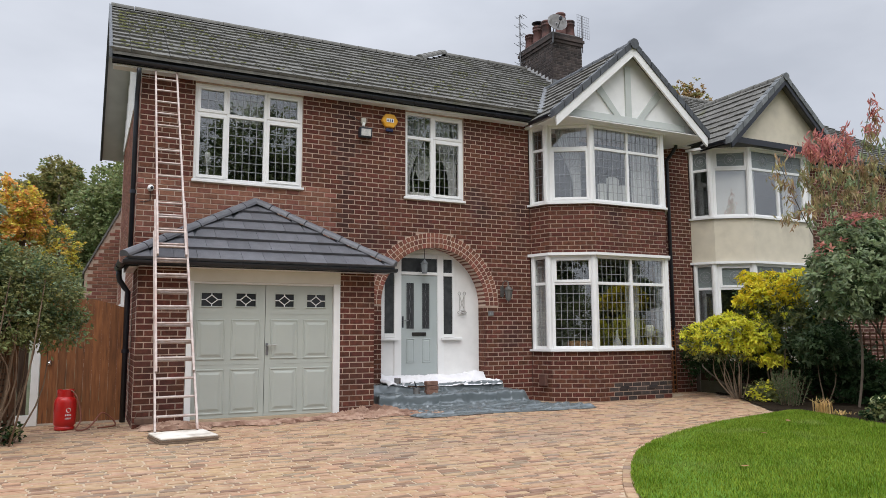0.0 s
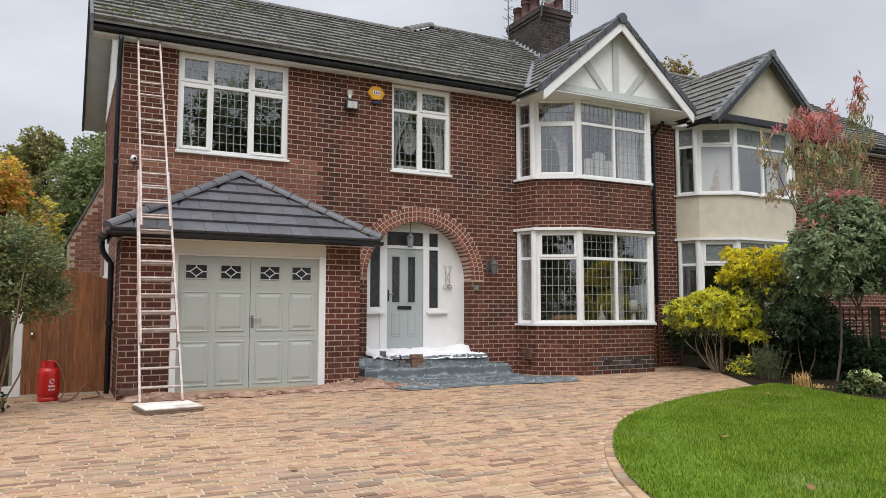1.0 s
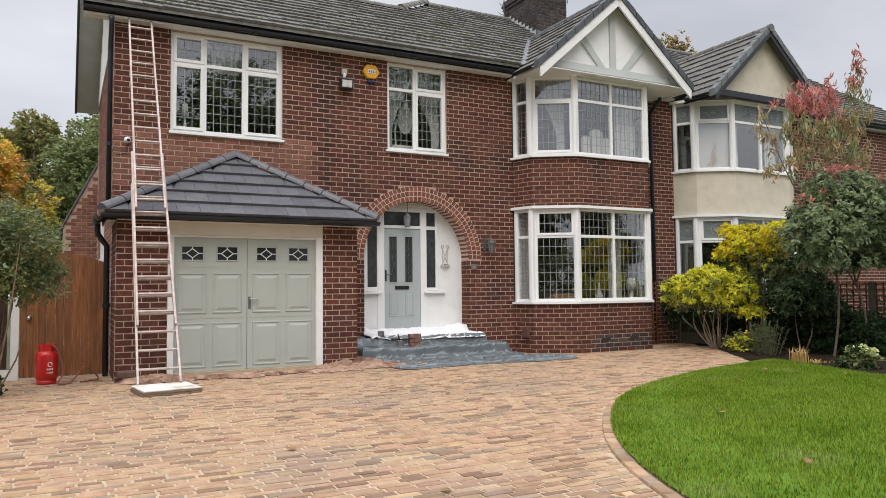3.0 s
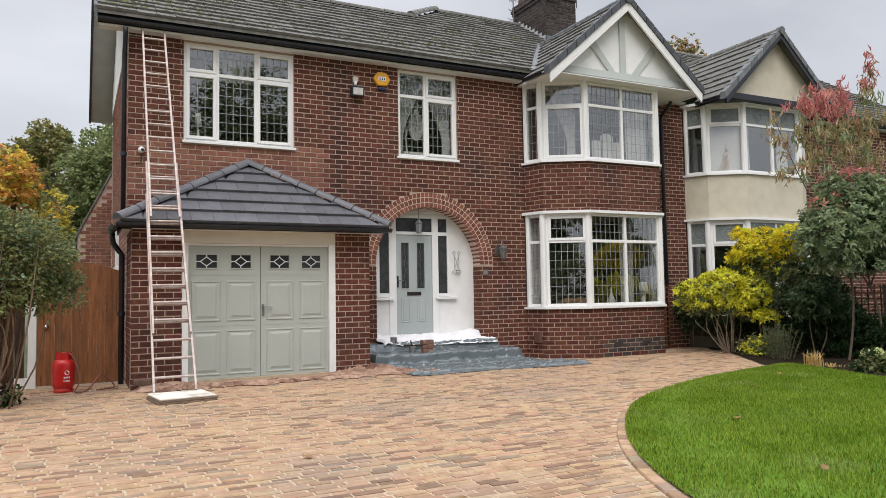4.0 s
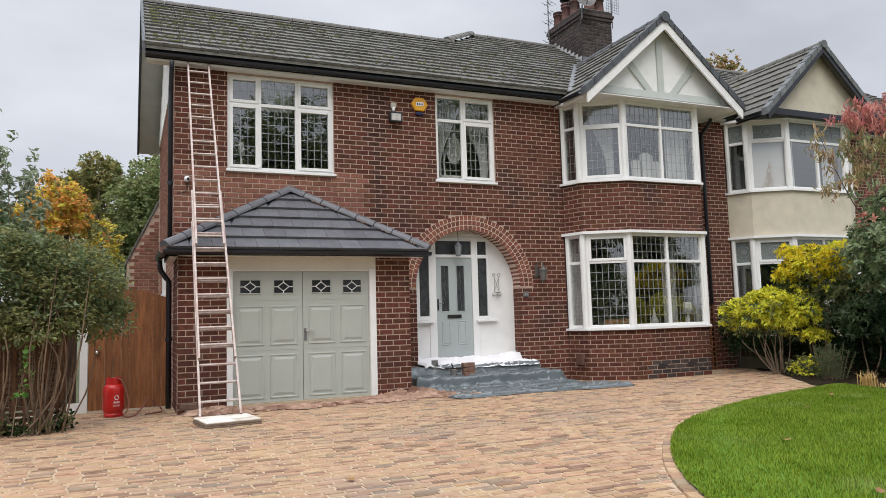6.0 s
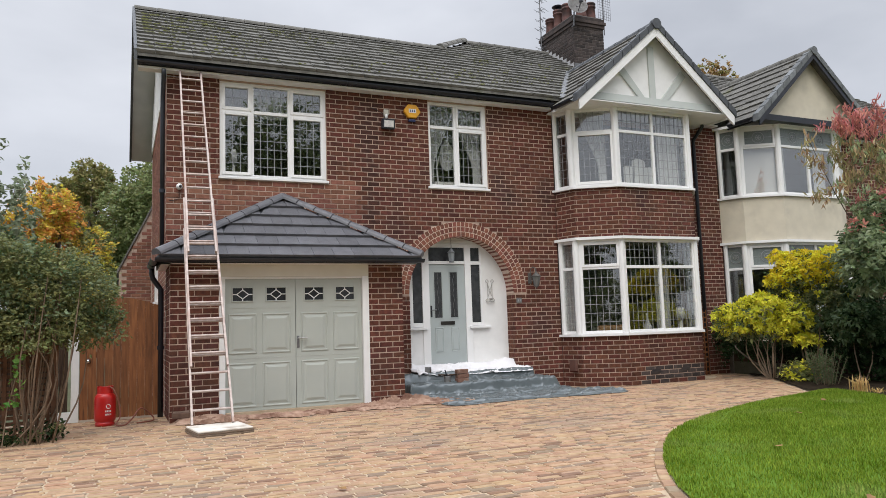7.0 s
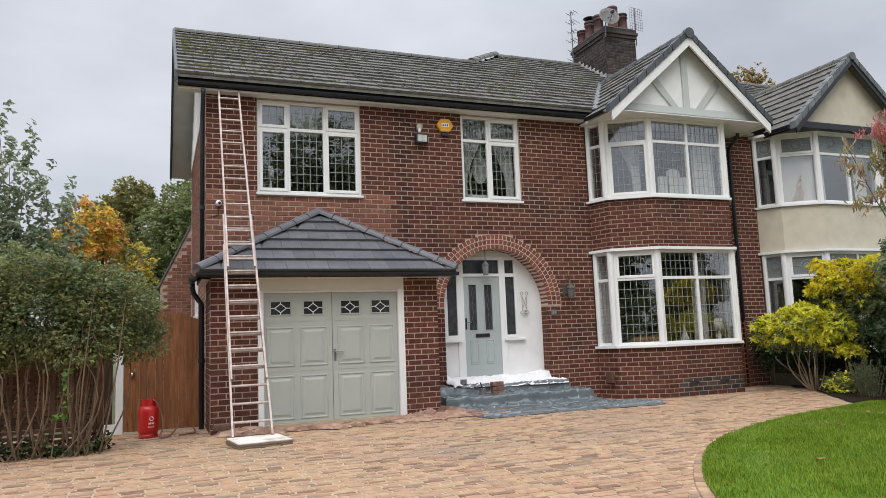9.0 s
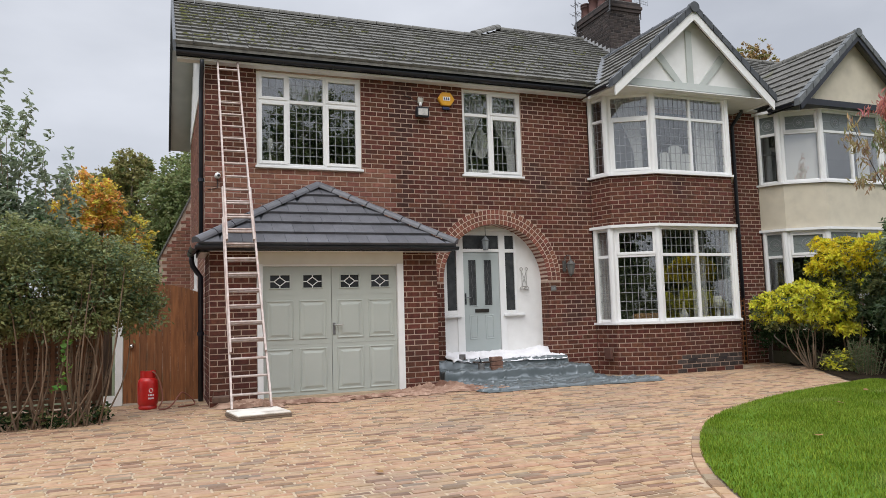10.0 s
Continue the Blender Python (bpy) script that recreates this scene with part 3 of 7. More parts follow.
for a, b in (((EY0 - 0.02, EZ0), (RIDGE_LOW, rz(RIDGE_LOW))), ((RIDGE_LOW, rz(RIDGE_LOW)), (YB, EZB))):
    prism(bm, [(a[0], a[1] + 0.05), (b[0], b[1] + 0.06), (b[0], b[1] - 0.14), (a[0], a[1] - 0.14)], X0 - 0.03, X0 + 0.018, axis="x")
part("verge_trim", bm, RIDGE, roof, "dark grey verge trim")
bm = bmesh.new()
prism(bm, [(-0.02, EAVE + 0.02), (5.98, EAVE + 0.02), (RIDGE_LOW, rz(RIDGE_LOW) - 0.12)], -0.02, 0.2, axis="x")
for k in range(1, 14):
    y = k * 0.44
    top = min(rz(y), rz(2 * RIDGE_LOW - y)) - 0.14
    box(bm, -0.034, -0.02, y - 0.008, y + 0.008, EAVE + 0.02, top)
part("gable_cladding", bm, UPVC, roof, "white plastic boarding in the gable")

def run_gutter(parent, pts, r=0.06):
    bm = bmesh.new()
    for p, q in zip(pts, pts[1:]):
        p, q = Vector(p), Vector(q)
        d = (q - p).normalized()
        s = d.cross(Vector((0, 0, 1)))
        rows = [[c + s * (rr * math.cos(t)) + Vector((0, 0, -rr * math.sin(t))) for rr in (r, r - 0.008) for t in [math.pi * m / 8 for m in range(9)]] for c in (p, q)]
        A, B = [[bm.verts.new(v) for v in row] for row in rows]
        for m in range(8):
            bm.faces.new((A[m], A[m + 1], B[m + 1], B[m])); bm.faces.new((A[10 + m], A[9 + m], B[9 + m], B[10 + m]))
        bm.faces.new((A[0], B[0], B[9], A[9])); bm.faces.new((A[8], A[17], B[17], B[8]))
        for R_ in (A, B):
            for m in range(8):
                bm.faces.new((R_[m], R_[m + 1], R_[10 + m], R_[9 + m]))
        L = (q - p).length
        for k in range(1, int(L / 0.9) + 1):
            c = p + d * (k * L / (int(L / 0.9) + 1))
            tube(bm, [c + s * (r * 1.08 * math.cos(t)) + Vector((0, 0, -r * 1.08 * math.sin(t))) for t in [math.pi * m / 6 for m in range(7)]], 0.012, 4)
    return part("gutter", bm, BLACK, parent, "black plastic half-round gutter")

def fascia(x0, x1, parent):
    boxpart("fascia", (x0, x1, -0.19, -0.165, EAVE + 0.065, EZ0 - 0.03), UPVC, parent, "white plastic fascia board")
    boxpart("soffit", (x0, x1, -0.164, 0.0, EAVE + 0.065, EAVE + 0.08), UPVC, parent, "white plastic soffit")
    run_gutter(parent, [(x0 - 0.02, -0.262, EZ0 - 0.125), (x1, -0.262, EZ0 - 0.125)], 0.062)
    boxpart("drip_edge", (x0 - 0.02, x1, -0.205, -0.191, EZ0 - 0.19, EZ0 - 0.03), BLACK, parent)
fascia(-0.45, 7.5, roof)
fascia(11.50, 12.06, roof)
fascia(16.22, 22.0, roof)

CREAM_PAINT = mat("cream_paint", (0.66, 0.63, 0.55), (0.61, 0.58, 0.50), 0.5, scale=4)
# garage
GY = -1.2
garage = thing("wall_garage", "red brick garage piers with white lintel board", "wall", kind="structure")
GM = wall_frame((0, GY), (1, GY))
for a, b in ((0.0, 0.70), (3.10, 3.70)):
    M = GM @ Matrix.Translation((a, 0, 0))
    slab("mortar_core", b - a, -0.2, 2.42, 0.22, [], M, MORTAR, garage)
    lay_bricks(garage, M, brick_list(b - a, 0.0, 2.40, [], phase=0.06 if a else 0.0, seed=11), BRICK, lambda u, z: True)
M = wall_frame((0, 0), (0, GY))
slab("mortar_core", 1.17, -0.2, 2.42, 0.2, [], M @ Matrix.Translation((0, 0.004, 0)), MORTAR, garage)
lay_bricks(garage, M, brick_list(1.2, 0.0, 2.40, [], seed=12), BRICK)
slab("mortar_core", 1.16, -0.2, 2.42, 0.2, [], wall_frame((3.69, GY + 0.03), (3.69, 0)), MORTAR, garage)
boxpart("lintel_board", (0.70, 3.10, GY - 0.01, GY + 0.10, 2.165, 2.42), CREAM_PAINT, garage, "white-painted lintel board")
boxpart("threshold", (0.791, 2.989, GY - 0.03, GY + 0.2, -0.1, 0.092), JOINT, garage, "sandy concrete threshold")
groof = thing("roof_garage", "slate-grey flat-tiled hipped roof over the garage", "roof", kind="structure")
GE, GZ, GL, GR, AP = -1.50, 2.455, -0.20, 3.95, Vector((1.92, -0.02, 3.62))
bm = bmesh.new()
plate(bm, [(GL, GE, GZ), (GR, GE, GZ), AP], 0.05)
plate(bm, [(GL, 0, GZ), (GL, GE, GZ), AP], 0.05)
plate(bm, [(GR, GE, GZ), (GR, 0, GZ), AP], 0.05)
part("roof_deck", bm, RIDGE, groof)
gs = (Vector((AP.x, AP.y, AP.z)) - Vector((AP.x, GE, GZ)))
L = gs.length; gs.normalize()
gn = Vector((1, 0, 0)).cross(gs)
rows = 6
rng = random.Random(4)
for j in range(rows):
    v0, v1 = L * j / rows, L * (j + 1) / rows
    wl0 = GL + (AP.x - GL) * (j / rows) + 0.02
    wr0 = GR + (AP.x - GR) * (j / rows) - 0.02
    wl1 = GL + (AP.x - GL) * min(1, (j + 1) / rows) + 0.02
    wr1 = GR + (AP.x - GR) * min(1, (j + 1) / rows) - 0.02
    x = GL + (0.16 if j % 2 else 0.0)
    while x < GR:
        a, b = x, x + 0.325
        lo = (max(a, wl0), min(b, wr0)); hi = (max(a, wl1), min(b, wr1))
        x += 0.33
        if lo[1] - lo[0] < 0.03:
            continue
        if hi[1] < hi[0]:
            hi = ((hi[0] + hi[1]) / 2,) * 2 if abs(hi[0] - hi[1]) < 0.02 else (min(max(lo[0], wl1), lo[1]), max(min(lo[1], wr1), lo[0]))
        P0 = Vector((0, GE, GZ))
        vs = []
        for (s, t), hh in (((lo, v0 - 0.03), 0.055), ((hi, v1), 0.010)):
            for xx in s:
                vs.append(P0 + Vector((xx, 0, 0)) + gs * t + gn * hh)
        for xx in lo:
            vs.append(P0 + Vector((xx, 0, 0)) + gs * (v0 - 0.03) + gn * 0.004)
        link("tile", mesh("tile", vs, [(0, 1, 3, 2), (4, 5, 1, 0), (4, 0, 2), (5, 3, 1)], TILE_NEW), groof)
bm = bmesh.new()
half_round(bm, (GL - 0.02, GE, GZ + 0.05), AP + Vector((0, 0, 0.06)), 0.10, 0.36)
half_round(bm, (GR + 0.02, GE, GZ + 0.05), AP + Vector((0, 0, 0.06)), 0.10, 0.36)
part("hip_tiles", bm, TILE_NEW, groof, "slate-grey hip tiles")
boxpart("fascia", (GL + 0.05, GR - 0.05, GE + 0.05, GE + 0.07, GZ - 0.10, GZ - 0.01), BLACK, groof, "black fascia")
boxpart("soffit", (GL + 0.05, GR - 0.05, GE + 0.071, GY - 0.012, GZ - 0.10, GZ - 0.08), UPVC, groof, "white soffit")
boxpart("side_fascia", (GL + 0.05, GL + 0.07, GE + 0.071, -0.01, GZ - 0.10, GZ - 0.01), BLACK, groof)
boxpart("side_soffit", (GL + 0.071, -0.005, GE + 0.071, -0.01, GZ - 0.10, GZ - 0.08), UPVC, groof)
run_gutter(groof, [(GL - 0.03, 0.0, GZ - 0.03), (GL - 0.03, GE - 0.01, GZ - 0.03), (GR + 0.03, GE - 0.01, GZ - 0.03)], 0.06)

# ---------- bays ----------
Z_LSILL, Z_LHEAD, Z_USILL, Z_UHEAD = 1.03, 2.92, 4.02, 5.64
def brick_bay(name, pts, label, bands, material, core):
    th = thing(name, label, "bay", kind="structure")
    for p, q in zip(pts, pts[1:]):
        M = wall_frame(p, q)
        w = (Vector(q) - Vector(p)).length
        for z0, z1 in bands:
            slab("mortar_core" if material else "render", w, z0, z1, 0.16, [], M, core, th, 0.007 if material else 0.0)
            if material:
                lay_bricks(th, M, brick_list(w - 0.004, round(z0 / COURSE) * COURSE if z0 > 0 else 0.0, z1, [], phase=0.04, seed=int(50 * p[0])), material, (lambda u, z: True) if p[0] in (7.77, 8.55) and z0 > 0 else None) if z0 > 0 or p[0] < 8 else [lay_bricks(th, M, [b for b in brick_list(w - 0.004, 0.0, z1, [], phase=0.04, seed=7) if (0.0 < b[2] < 0.31 and b[0] > 0.25) == dark], BRICK_DARK if dark else material) for dark in (False, True)]
    return th
brick_bay("bay_brick", BAY, "dark red brick two-storey bay window base", ((-0.2, Z_LSILL - 0.05), (Z_LHEAD + 0.06, Z_USILL - 0.05)), BRICK, MORTAR)
brick_bay("bay_rendered", NBAY, "cream rendered two-storey bay of the neighbouring house", ((-0.2, Z_LSILL - 0.05), (Z_LHEAD + 0.06, Z_USILL - 0.05)), None, CREAM)

# ---------- windows ----------
def came_grid(bm, a, b, z0, z1, y, cw=0.115, ch=0.165, w=0.0045):
    nx, nz = max(1, round((b - a) / cw)), max(1, round((z1 - z0) / ch))
    for k in range(1, nx):
        u = a + (b - a) * k / nx
        box(bm, u - w, u + w, y - 0.003, y + 0.003, z0, z1)
    for k in range(1, nz):
        z = z0 + (z1 - z0) * k / nz
        box(bm, a, b, y - 0.0025, y + 0.0025, z - w, z + w)

def fit_window(parent, M, u0, u1, z0, z1, cols, transom, openers=(), leads=True, bar=0.055, rings=False, y=0.035):
    """Frame, panes and leads of one window in the wall frame M. cols: inner mullion places (0..1); transom: height (0..1); openers: (column, row) with a sash."""
    bm = bmesh.new()
    box(bm, u0, u0 + bar, y, y + 0.07, z0, z1, bevel=0.006); box(bm, u1 - bar, u1, y, y + 0.07, z0, z1, bevel=0.006)
    box(bm, u0 + bar, u1 - bar, y, y + 0.07, z0, z0 + bar, bevel=0.006); box(bm, u0 + bar, u1 - bar, y, y + 0.07, z1 - bar, z1, bevel=0.006)
    edges = [u0 + bar] + [u0 + (u1 - u0) * c for c in cols] + [u1 - bar]
    half = 0.03
    zt = z0 + (z1 - z0) * transom
    for u in edges[1:-1]:
        box(bm, u - half, u + half, y, y + 0.07, z0 + bar, z1 - bar, bevel=0.006)
    cells = []
    for i, (a, b) in enumerate(zip(edges, edges[1:])):
        a, b = a + (half if i else 0), b - (half if i < len(edges) - 2 else 0)
        box(bm, a, b, y, y + 0.07, zt - half, zt + half, bevel=0.006)
        cells += [(i, 0, a, b, z0 + bar, zt - half), (i, 1, a, b, zt + half, z1 - bar)]
    bmesh.ops.transform(bm, matrix=M, verts=bm.verts)
    part("window_frame", bm, UPVC, parent)
    for i, r, a, b, c, d in cells:
        if (i, r) in openers:
            s = 0.042
            bm = bmesh.new()
            box(bm, a - 0.012, a + s, y - 0.014, y + 0.05, c - 0.012, d + 0.012, bevel=0.005); box(bm, b - s, b + 0.012, y - 0.014, y + 0.05, c - 0.012, d + 0.012, bevel=0.005)
            box(bm, a + s, b - s, y - 0.014, y + 0.05, c - 0.012, c + s, bevel=0.005); box(bm, a + s, b - s, y - 0.014, y + 0.05, d - s, d + 0.012, bevel=0.005)
            bmesh.ops.transform(bm, matrix=M, verts=bm.verts)
            part("sash", bm, UPVC, parent)
            a, b, c, d = a + s, b - s, c + s, d - s
        bm = bmesh.new()
        box(bm, a, b, y + 0.032, y + 0.038, c, d)
        bmesh.ops.transform(bm, matrix=M, verts=bm.verts)
        pane = part("pane", bm, RINGGLASS if rings and r == 1 else GLASS, parent, "dull obscured glass with a round motif" if rings and r == 1 else "")
        pane.visible_shadow = False
        if leads or (rings and r == 1):
            bm = bmesh.new()
            if leads:
                came_grid(bm, a, b, c, d, y + 0.027)
            else:
                uc, zc = (a + b) / 2, (c + d) / 2
                for rr in (0.13, 0.06):
                    tube(bm, [(uc + rr * math.cos(t), y + 0.027, zc + rr * math.sin(t)) for t in [2 * math.pi * k / 20 for k in range(21)]], 0.006, 4)
                for k in range(6):
                    t = math.pi * k / 3
                    tube(bm, [(uc, y + 0.027, zc), (uc + 0.06 * math.cos(t), y + 0.027, zc + 0.06 * math.sin(t))], 0.008, 4)
                box(bm, a, uc - 0.13, y + 0.024, y + 0.03, zc - 0.004, zc + 0.004); box(bm, uc + 0.13, b, y + 0.024, y + 0.03, zc - 0.004, zc + 0.004)
            bmesh.ops.transform(bm, matrix=M, verts=bm.verts)
            part("lead_came", bm, LEADCAME, pane, "grey lead strips")

def sill(parent, M, u0, u1, z, out=0.045):
    bm = bmesh.new()
    box(bm, u0, u1, -out, 0.12, z - 0.045, z, bevel=0.008)
    bmesh.ops.transform(bm, matrix=M, verts=bm.verts)
    part("window_sill", bm, UPVC, parent)

win1 = thing("window_1", "white plastic three-light window with leaded panes", "window", kind="structure")
fit_window(win1, FM, W1[0], W1[1], W1[2], W1[3], (0.295, 0.645), 0.695, ((0, 0), (0, 1), (2, 0), (2, 1)))
sill(win1, FM, W1[0] - 0.025, W1[1] + 0.03, W1[2])
win2 = thing("window_2", "white plastic two-light window with leaded panes", "window", kind="structure")
fit_window(win2, FM, W2[0], W2[1], W2[2], W2[3], (0.46,), 0.705, ((1, 0), (1, 1)))
sill(win2, FM, W2[0] - 0.045, W2[1] + 0.02, W2[2])

def bay_windows(name, pts, label, z0, z1, leads, rings, frac=0.70, sash=1):
    th = thing(name, label, "window", kind="structure")
    n = len(pts) - 1
    for i, (p, q) in enumerate(zip(pts, pts[1:])):
        M, w = wall_frame(p, q), (Vector(q) - Vector(p)).length
        cols = (0.5,) if i == 2 else ()
        op = ((0, sash),) if i in (1, 3) else ()
        fit_window(th, M, 0.03, w - 0.03, z0, z1, cols, frac, op, leads, rings=rings, bar=0.06)
    bm = bmesh.new()
    for p in pts[1:-1]:
        tube(bm, [(p[0], p[1] + 0.06, z0), (p[0], p[1] + 0.06, z1)], 0.068, 10)
    for p, s in ((pts[0], 1), (pts[-1], -1)):
        tube(bm, [(p[0] + 0.045 * s, p[1] - 0.045, z0), (p[0] + 0.045 * s, p[1] - 0.045, z1)], 0.05, 8)
    part("corner_post", bm, UPVC, th)
    for zz, hh, out in ((z0 - 0.045, 0.045, 0.05), (z1, 0.055, 0.06)):
        c = Vector(((pts[0][0] + pts[-1][0]) / 2, 0.0, 0))
        outer = []
        for k, p in enumerate(pts):
            d = Vector((p[0] - c.x, p[1] - 0.6, 0)).normalized()
            outer.append((p[0] + d.x * out * 1.2, p[1] + (d.y * out * 1.3 if 0 < k < n else -0.002)))
        inner = [(p[0] + (0.13 if p[0] < c.x else -0.13), p[1] + 0.13) for p in pts]
        bm = bmesh.new()
        for k in range(n):
            prism(bm, [outer[k], outer[k + 1], inner[k + 1], inner[k]], zz, zz + hh, axis="z")
        part("window_sill" if hh == 0.045 else "head_trim", bm, UPVC, th)
    return th
bay_windows("window_3", BAY, "white plastic leaded bay window on the ground floor", Z_LSILL, Z_LHEAD, True, False)
bay_windows("window_4", BAY, "white plastic leaded bay window on the upper floor", Z_USILL, Z_UHEAD, True, False, sash=0)
bay_windows("window_5", NBAY, "white neighbouring bay window on the ground floor", Z_LSILL, Z_LHEAD, False, True)
bay_windows("window_6", NBAY, "white neighbouring bay window with round leaded motifs", Z_USILL, Z_UHEAD, False, True)
M = wall_frame((0, 3.6), (0, 2.7))
win7 = thing("window_7", "small white window in the side wall", "window", kind="structure")
bm = bmesh.new()
box(bm, 0.0, 0.9, -0.03, 0.0, 1.95, 2.75); box(bm, -0.05, 0.95, -0.08, 0.0, 1.90, 1.95)
bmesh.ops.transform(bm, matrix=M, verts=bm.verts)
part("window_frame", bm, UPVC, win7)

# curtains behind the glass
def curtain(name, x0, x1, y, z0, z1, label, tie=None, folds=9, material=None):
    n = folds * 6
    vs, fs = [], []
    rows = 14
    for j in range(rows + 1):
        f = j / rows
        z = z1 - (z1 - z0) * f
        for i in range(n + 1):
            a = i / n
            pull = 0 if tie is None else 0.72 * smoothstep(f * 1.3)
            xx = x0 + (x1 - x0) * (a * (1 - pull) + (pull if tie == "right" else 0))
            vs.append((xx, y + 0.03 * math.sin(a * folds * 2 * math.pi + 1.5 * math.sin(3 * f)), z))
    for j in range(rows):
        for i in range(n):
            p = j * (n + 1) + i
            fs.append((p, p + 1, p + n + 2, p + n + 1))
    ob = link(name, mesh(name, vs, fs, material or CURTAIN, True))
    md = ob.modifiers.new("cloth", "SOLIDIFY"); md.thickness = 0.004
    return tagged(ob, label, "curtain", "curtains behind the windows")
curtain("curtain", 4.83, 5.42, 0.30, 4.0, 5.62, "white lace curtain tied back at the window", "left")
curtain("curtain", 5.45, 6.03, 0.30, 4.0, 5.62, "white lace curtain tied back at the window", "right")
curtain("curtain", 8.02, 8.62, -0.42, 4.05, 5.6, "white net curtain in the upper bay window", "right")
curtain("curtain", 9.85, 10.4, -0.62, 4.05, 5.6, "white net curtain in the upper bay window", None, 7)
curtain("curtain", 10.02, 10.36, -0.12, 0.46, 2.86, "pale curtain hanging in the lower bay window", None, 7)
curtain("curtain", 7.80, 8.28, 0.08, 0.46, 2.86, "pale curtain hanging in the lower bay window", None, 6)
curtain("curtain", 1.45, 2.05, 0.35, 5.15, 5.664, "white net valance behind the leaded window", None, 6)
curtain("curtain", 13.30, 13.62, -0.60, 4.05, 5.6, "pale curtain in the neighbouring bay", None, 5)
curtain("curtain", 14.6, 14.95, -0.6, 4.05, 5.6, "pale curtain in the neighbouring bay", None, 5)
# added pale panel behind the glass, standing in for reflected sky
def sky_reflection_panel(p, q):
    th = thing("sky_reflection_panel", "added pale panel behind the neighbouring bay window, for its sky reflection", "blind", at=(p[0], p[1], 0))
    M, w = wall_frame(p, q), (Vector(q) - Vector(p)).length
    M.translation = (0, 0, 0)
    boxpart("fabric", (0.10, w - 0.10, 0.150, 0.153, Z_USILL + 0.05, Z_UHEAD - 0.10), mat("pale_reflection", (0.50, 0.49, 0.485), (0.45, 0.44, 0.435), 0.9, scale=3), th, m=M)
    bm = bmesh.new(); tube(bm, [M @ Vector((0.08, 0.165, Z_UHEAD - 0.08)), M @ Vector((w - 0.08, 0.165, Z_UHEAD - 0.08))], 0.02, 10); part("roller", bm, UPVC, th)
    boxpart("bottom_bar", (0.10, w - 0.10, 0.144, 0.159, Z_USILL + 0.03, Z_USILL + 0.05), UPVC, th, m=M)
sky_reflection_panel(NBAY[1], NBAY[2])
def table_lamp(at, s=1.0):
    th = thing("table_lamp", "white-shaded table lamp standing behind the window", "lamp", "table lamps", at)
    bm = bmesh.new(); lathe(bm, [(0.07 * s, 0), (0.07 * s, 0.02), (0.03 * s, 0.05), (0.055 * s, 0.14), (0.015 * s, 0.24), (0.012 * s, 0.30)], 14); part("base", bm, WHITE, th, smooth=True)
    bm = bmesh.new(); lathe(bm, [(0.13 * s, 0.27), (0.085 * s, 0.50), (0.08 * s, 0.50), (0.125 * s, 0.27)], 18); part("shade", bm, CURTAIN, th, smooth=True)
    return th
def sill_board(name, x0, x1, y0, y1, z):
    return tagged(boxpart(name, (x0, x1, y0, y1, z - 0.04, z), WHITE, bevel=0.006), "white inner window board", "window board", kind="structure")
sill_board("trim_board_1", W1[0], W1[1], 0.13, 0.45, 4.03)
sill_board("trim_board_2", W2[0], W2[1], 0.13, 0.30, 4.03)
table_lamp((1.13, 0.28, 4.03), 0.5)
def dressing_mirror():
    th = thing("dressing_mirror", "oval dressing-table mirror seen from behind", "mirror", at=(5.40, 0.55, 4.18))
    bm = bmesh.new()
    prism(bm, [(0.165 * math.cos(t), 0.55 + 0.29 * math.sin(t) + (0.06 if math.sin(t) > 0.97 else 0)) for t in [2 * math.pi * k / 28 for k in range(28)]], -0.012, 0.012)
    part("mirror_back", bm, mat("mirror_backing", (0.66, 0.66, 0.64), (0.58, 0.58, 0.57), 0.6), th)
    for sx in (-1, 1):
        bm = bmesh.new(); tube(bm, [(sx * 0.20, 0, -0.01), (sx * 0.23, 0, 0.3), (sx * 0.175, 0, 0.55)], 0.018, 8); part("support", bm, WHITE, th)
    boxpart("stand", (-0.34, 0.34, -0.14, 0.14, -1.26, 0.0), WHITE, th, "white chest under the mirror", bevel=0.01)
dressing_mirror()
def trifold_mirror(x, y, z):
    th = thing("trifold_mirror", "pale scalloped dressing mirror seen from behind", "mirror", at=(x, y, z))
    back = mat("pale_mirror_back", (0.62, 0.62, 0.61), (0.55, 0.55, 0.54), 0.6)
    for cx, w, h in ((-0.27, 0.13, 0.36), (0.0, 0.17, 0.50), (0.29, 0.13, 0.36)):
        bm = bmesh.new()
        prism(bm, [(cx - w, 0), (cx + w, 0), (cx + w, h)] + [(cx + w * math.cos(a), h + 0.45 * w * math.sin(a)) for a in [math.pi * k / 10 for k in range(1, 10)]] + [(cx - w, h)], -0.012, 0.012)
        part("mirror_panel", bm, back, th)
    boxpart("dressing_table", (-0.45, 0.45, -0.15, 0.2, -1.20, -0.002), WHITE, th, "white dressing table", bevel=0.01)
trifold_mirror(9.42, -0.50, 4.12)
def window_table(x, y):
    th = thing("side_table", "small wooden table behind the bay window", "table", at=(x, y, 0.45))
    boxpart("tabletop", (-0.25, 0.25, -0.2, 0.2, 0.53, 0.56), WOOD_DARK, th, bevel=0.006)
    for sx in (-0.2, 0.2):
        for sy in (-0.15, 0.15):
            boxpart("leg", (sx - 0.02, sx + 0.02, sy - 0.02, sy + 0.02, 0.0, 0.53), WOOD_DARK, th)
window_table(10.22, -0.50)
table_lamp((10.30, -0.50, 1.01), 0.9)
window_table(9.45, -0.45)
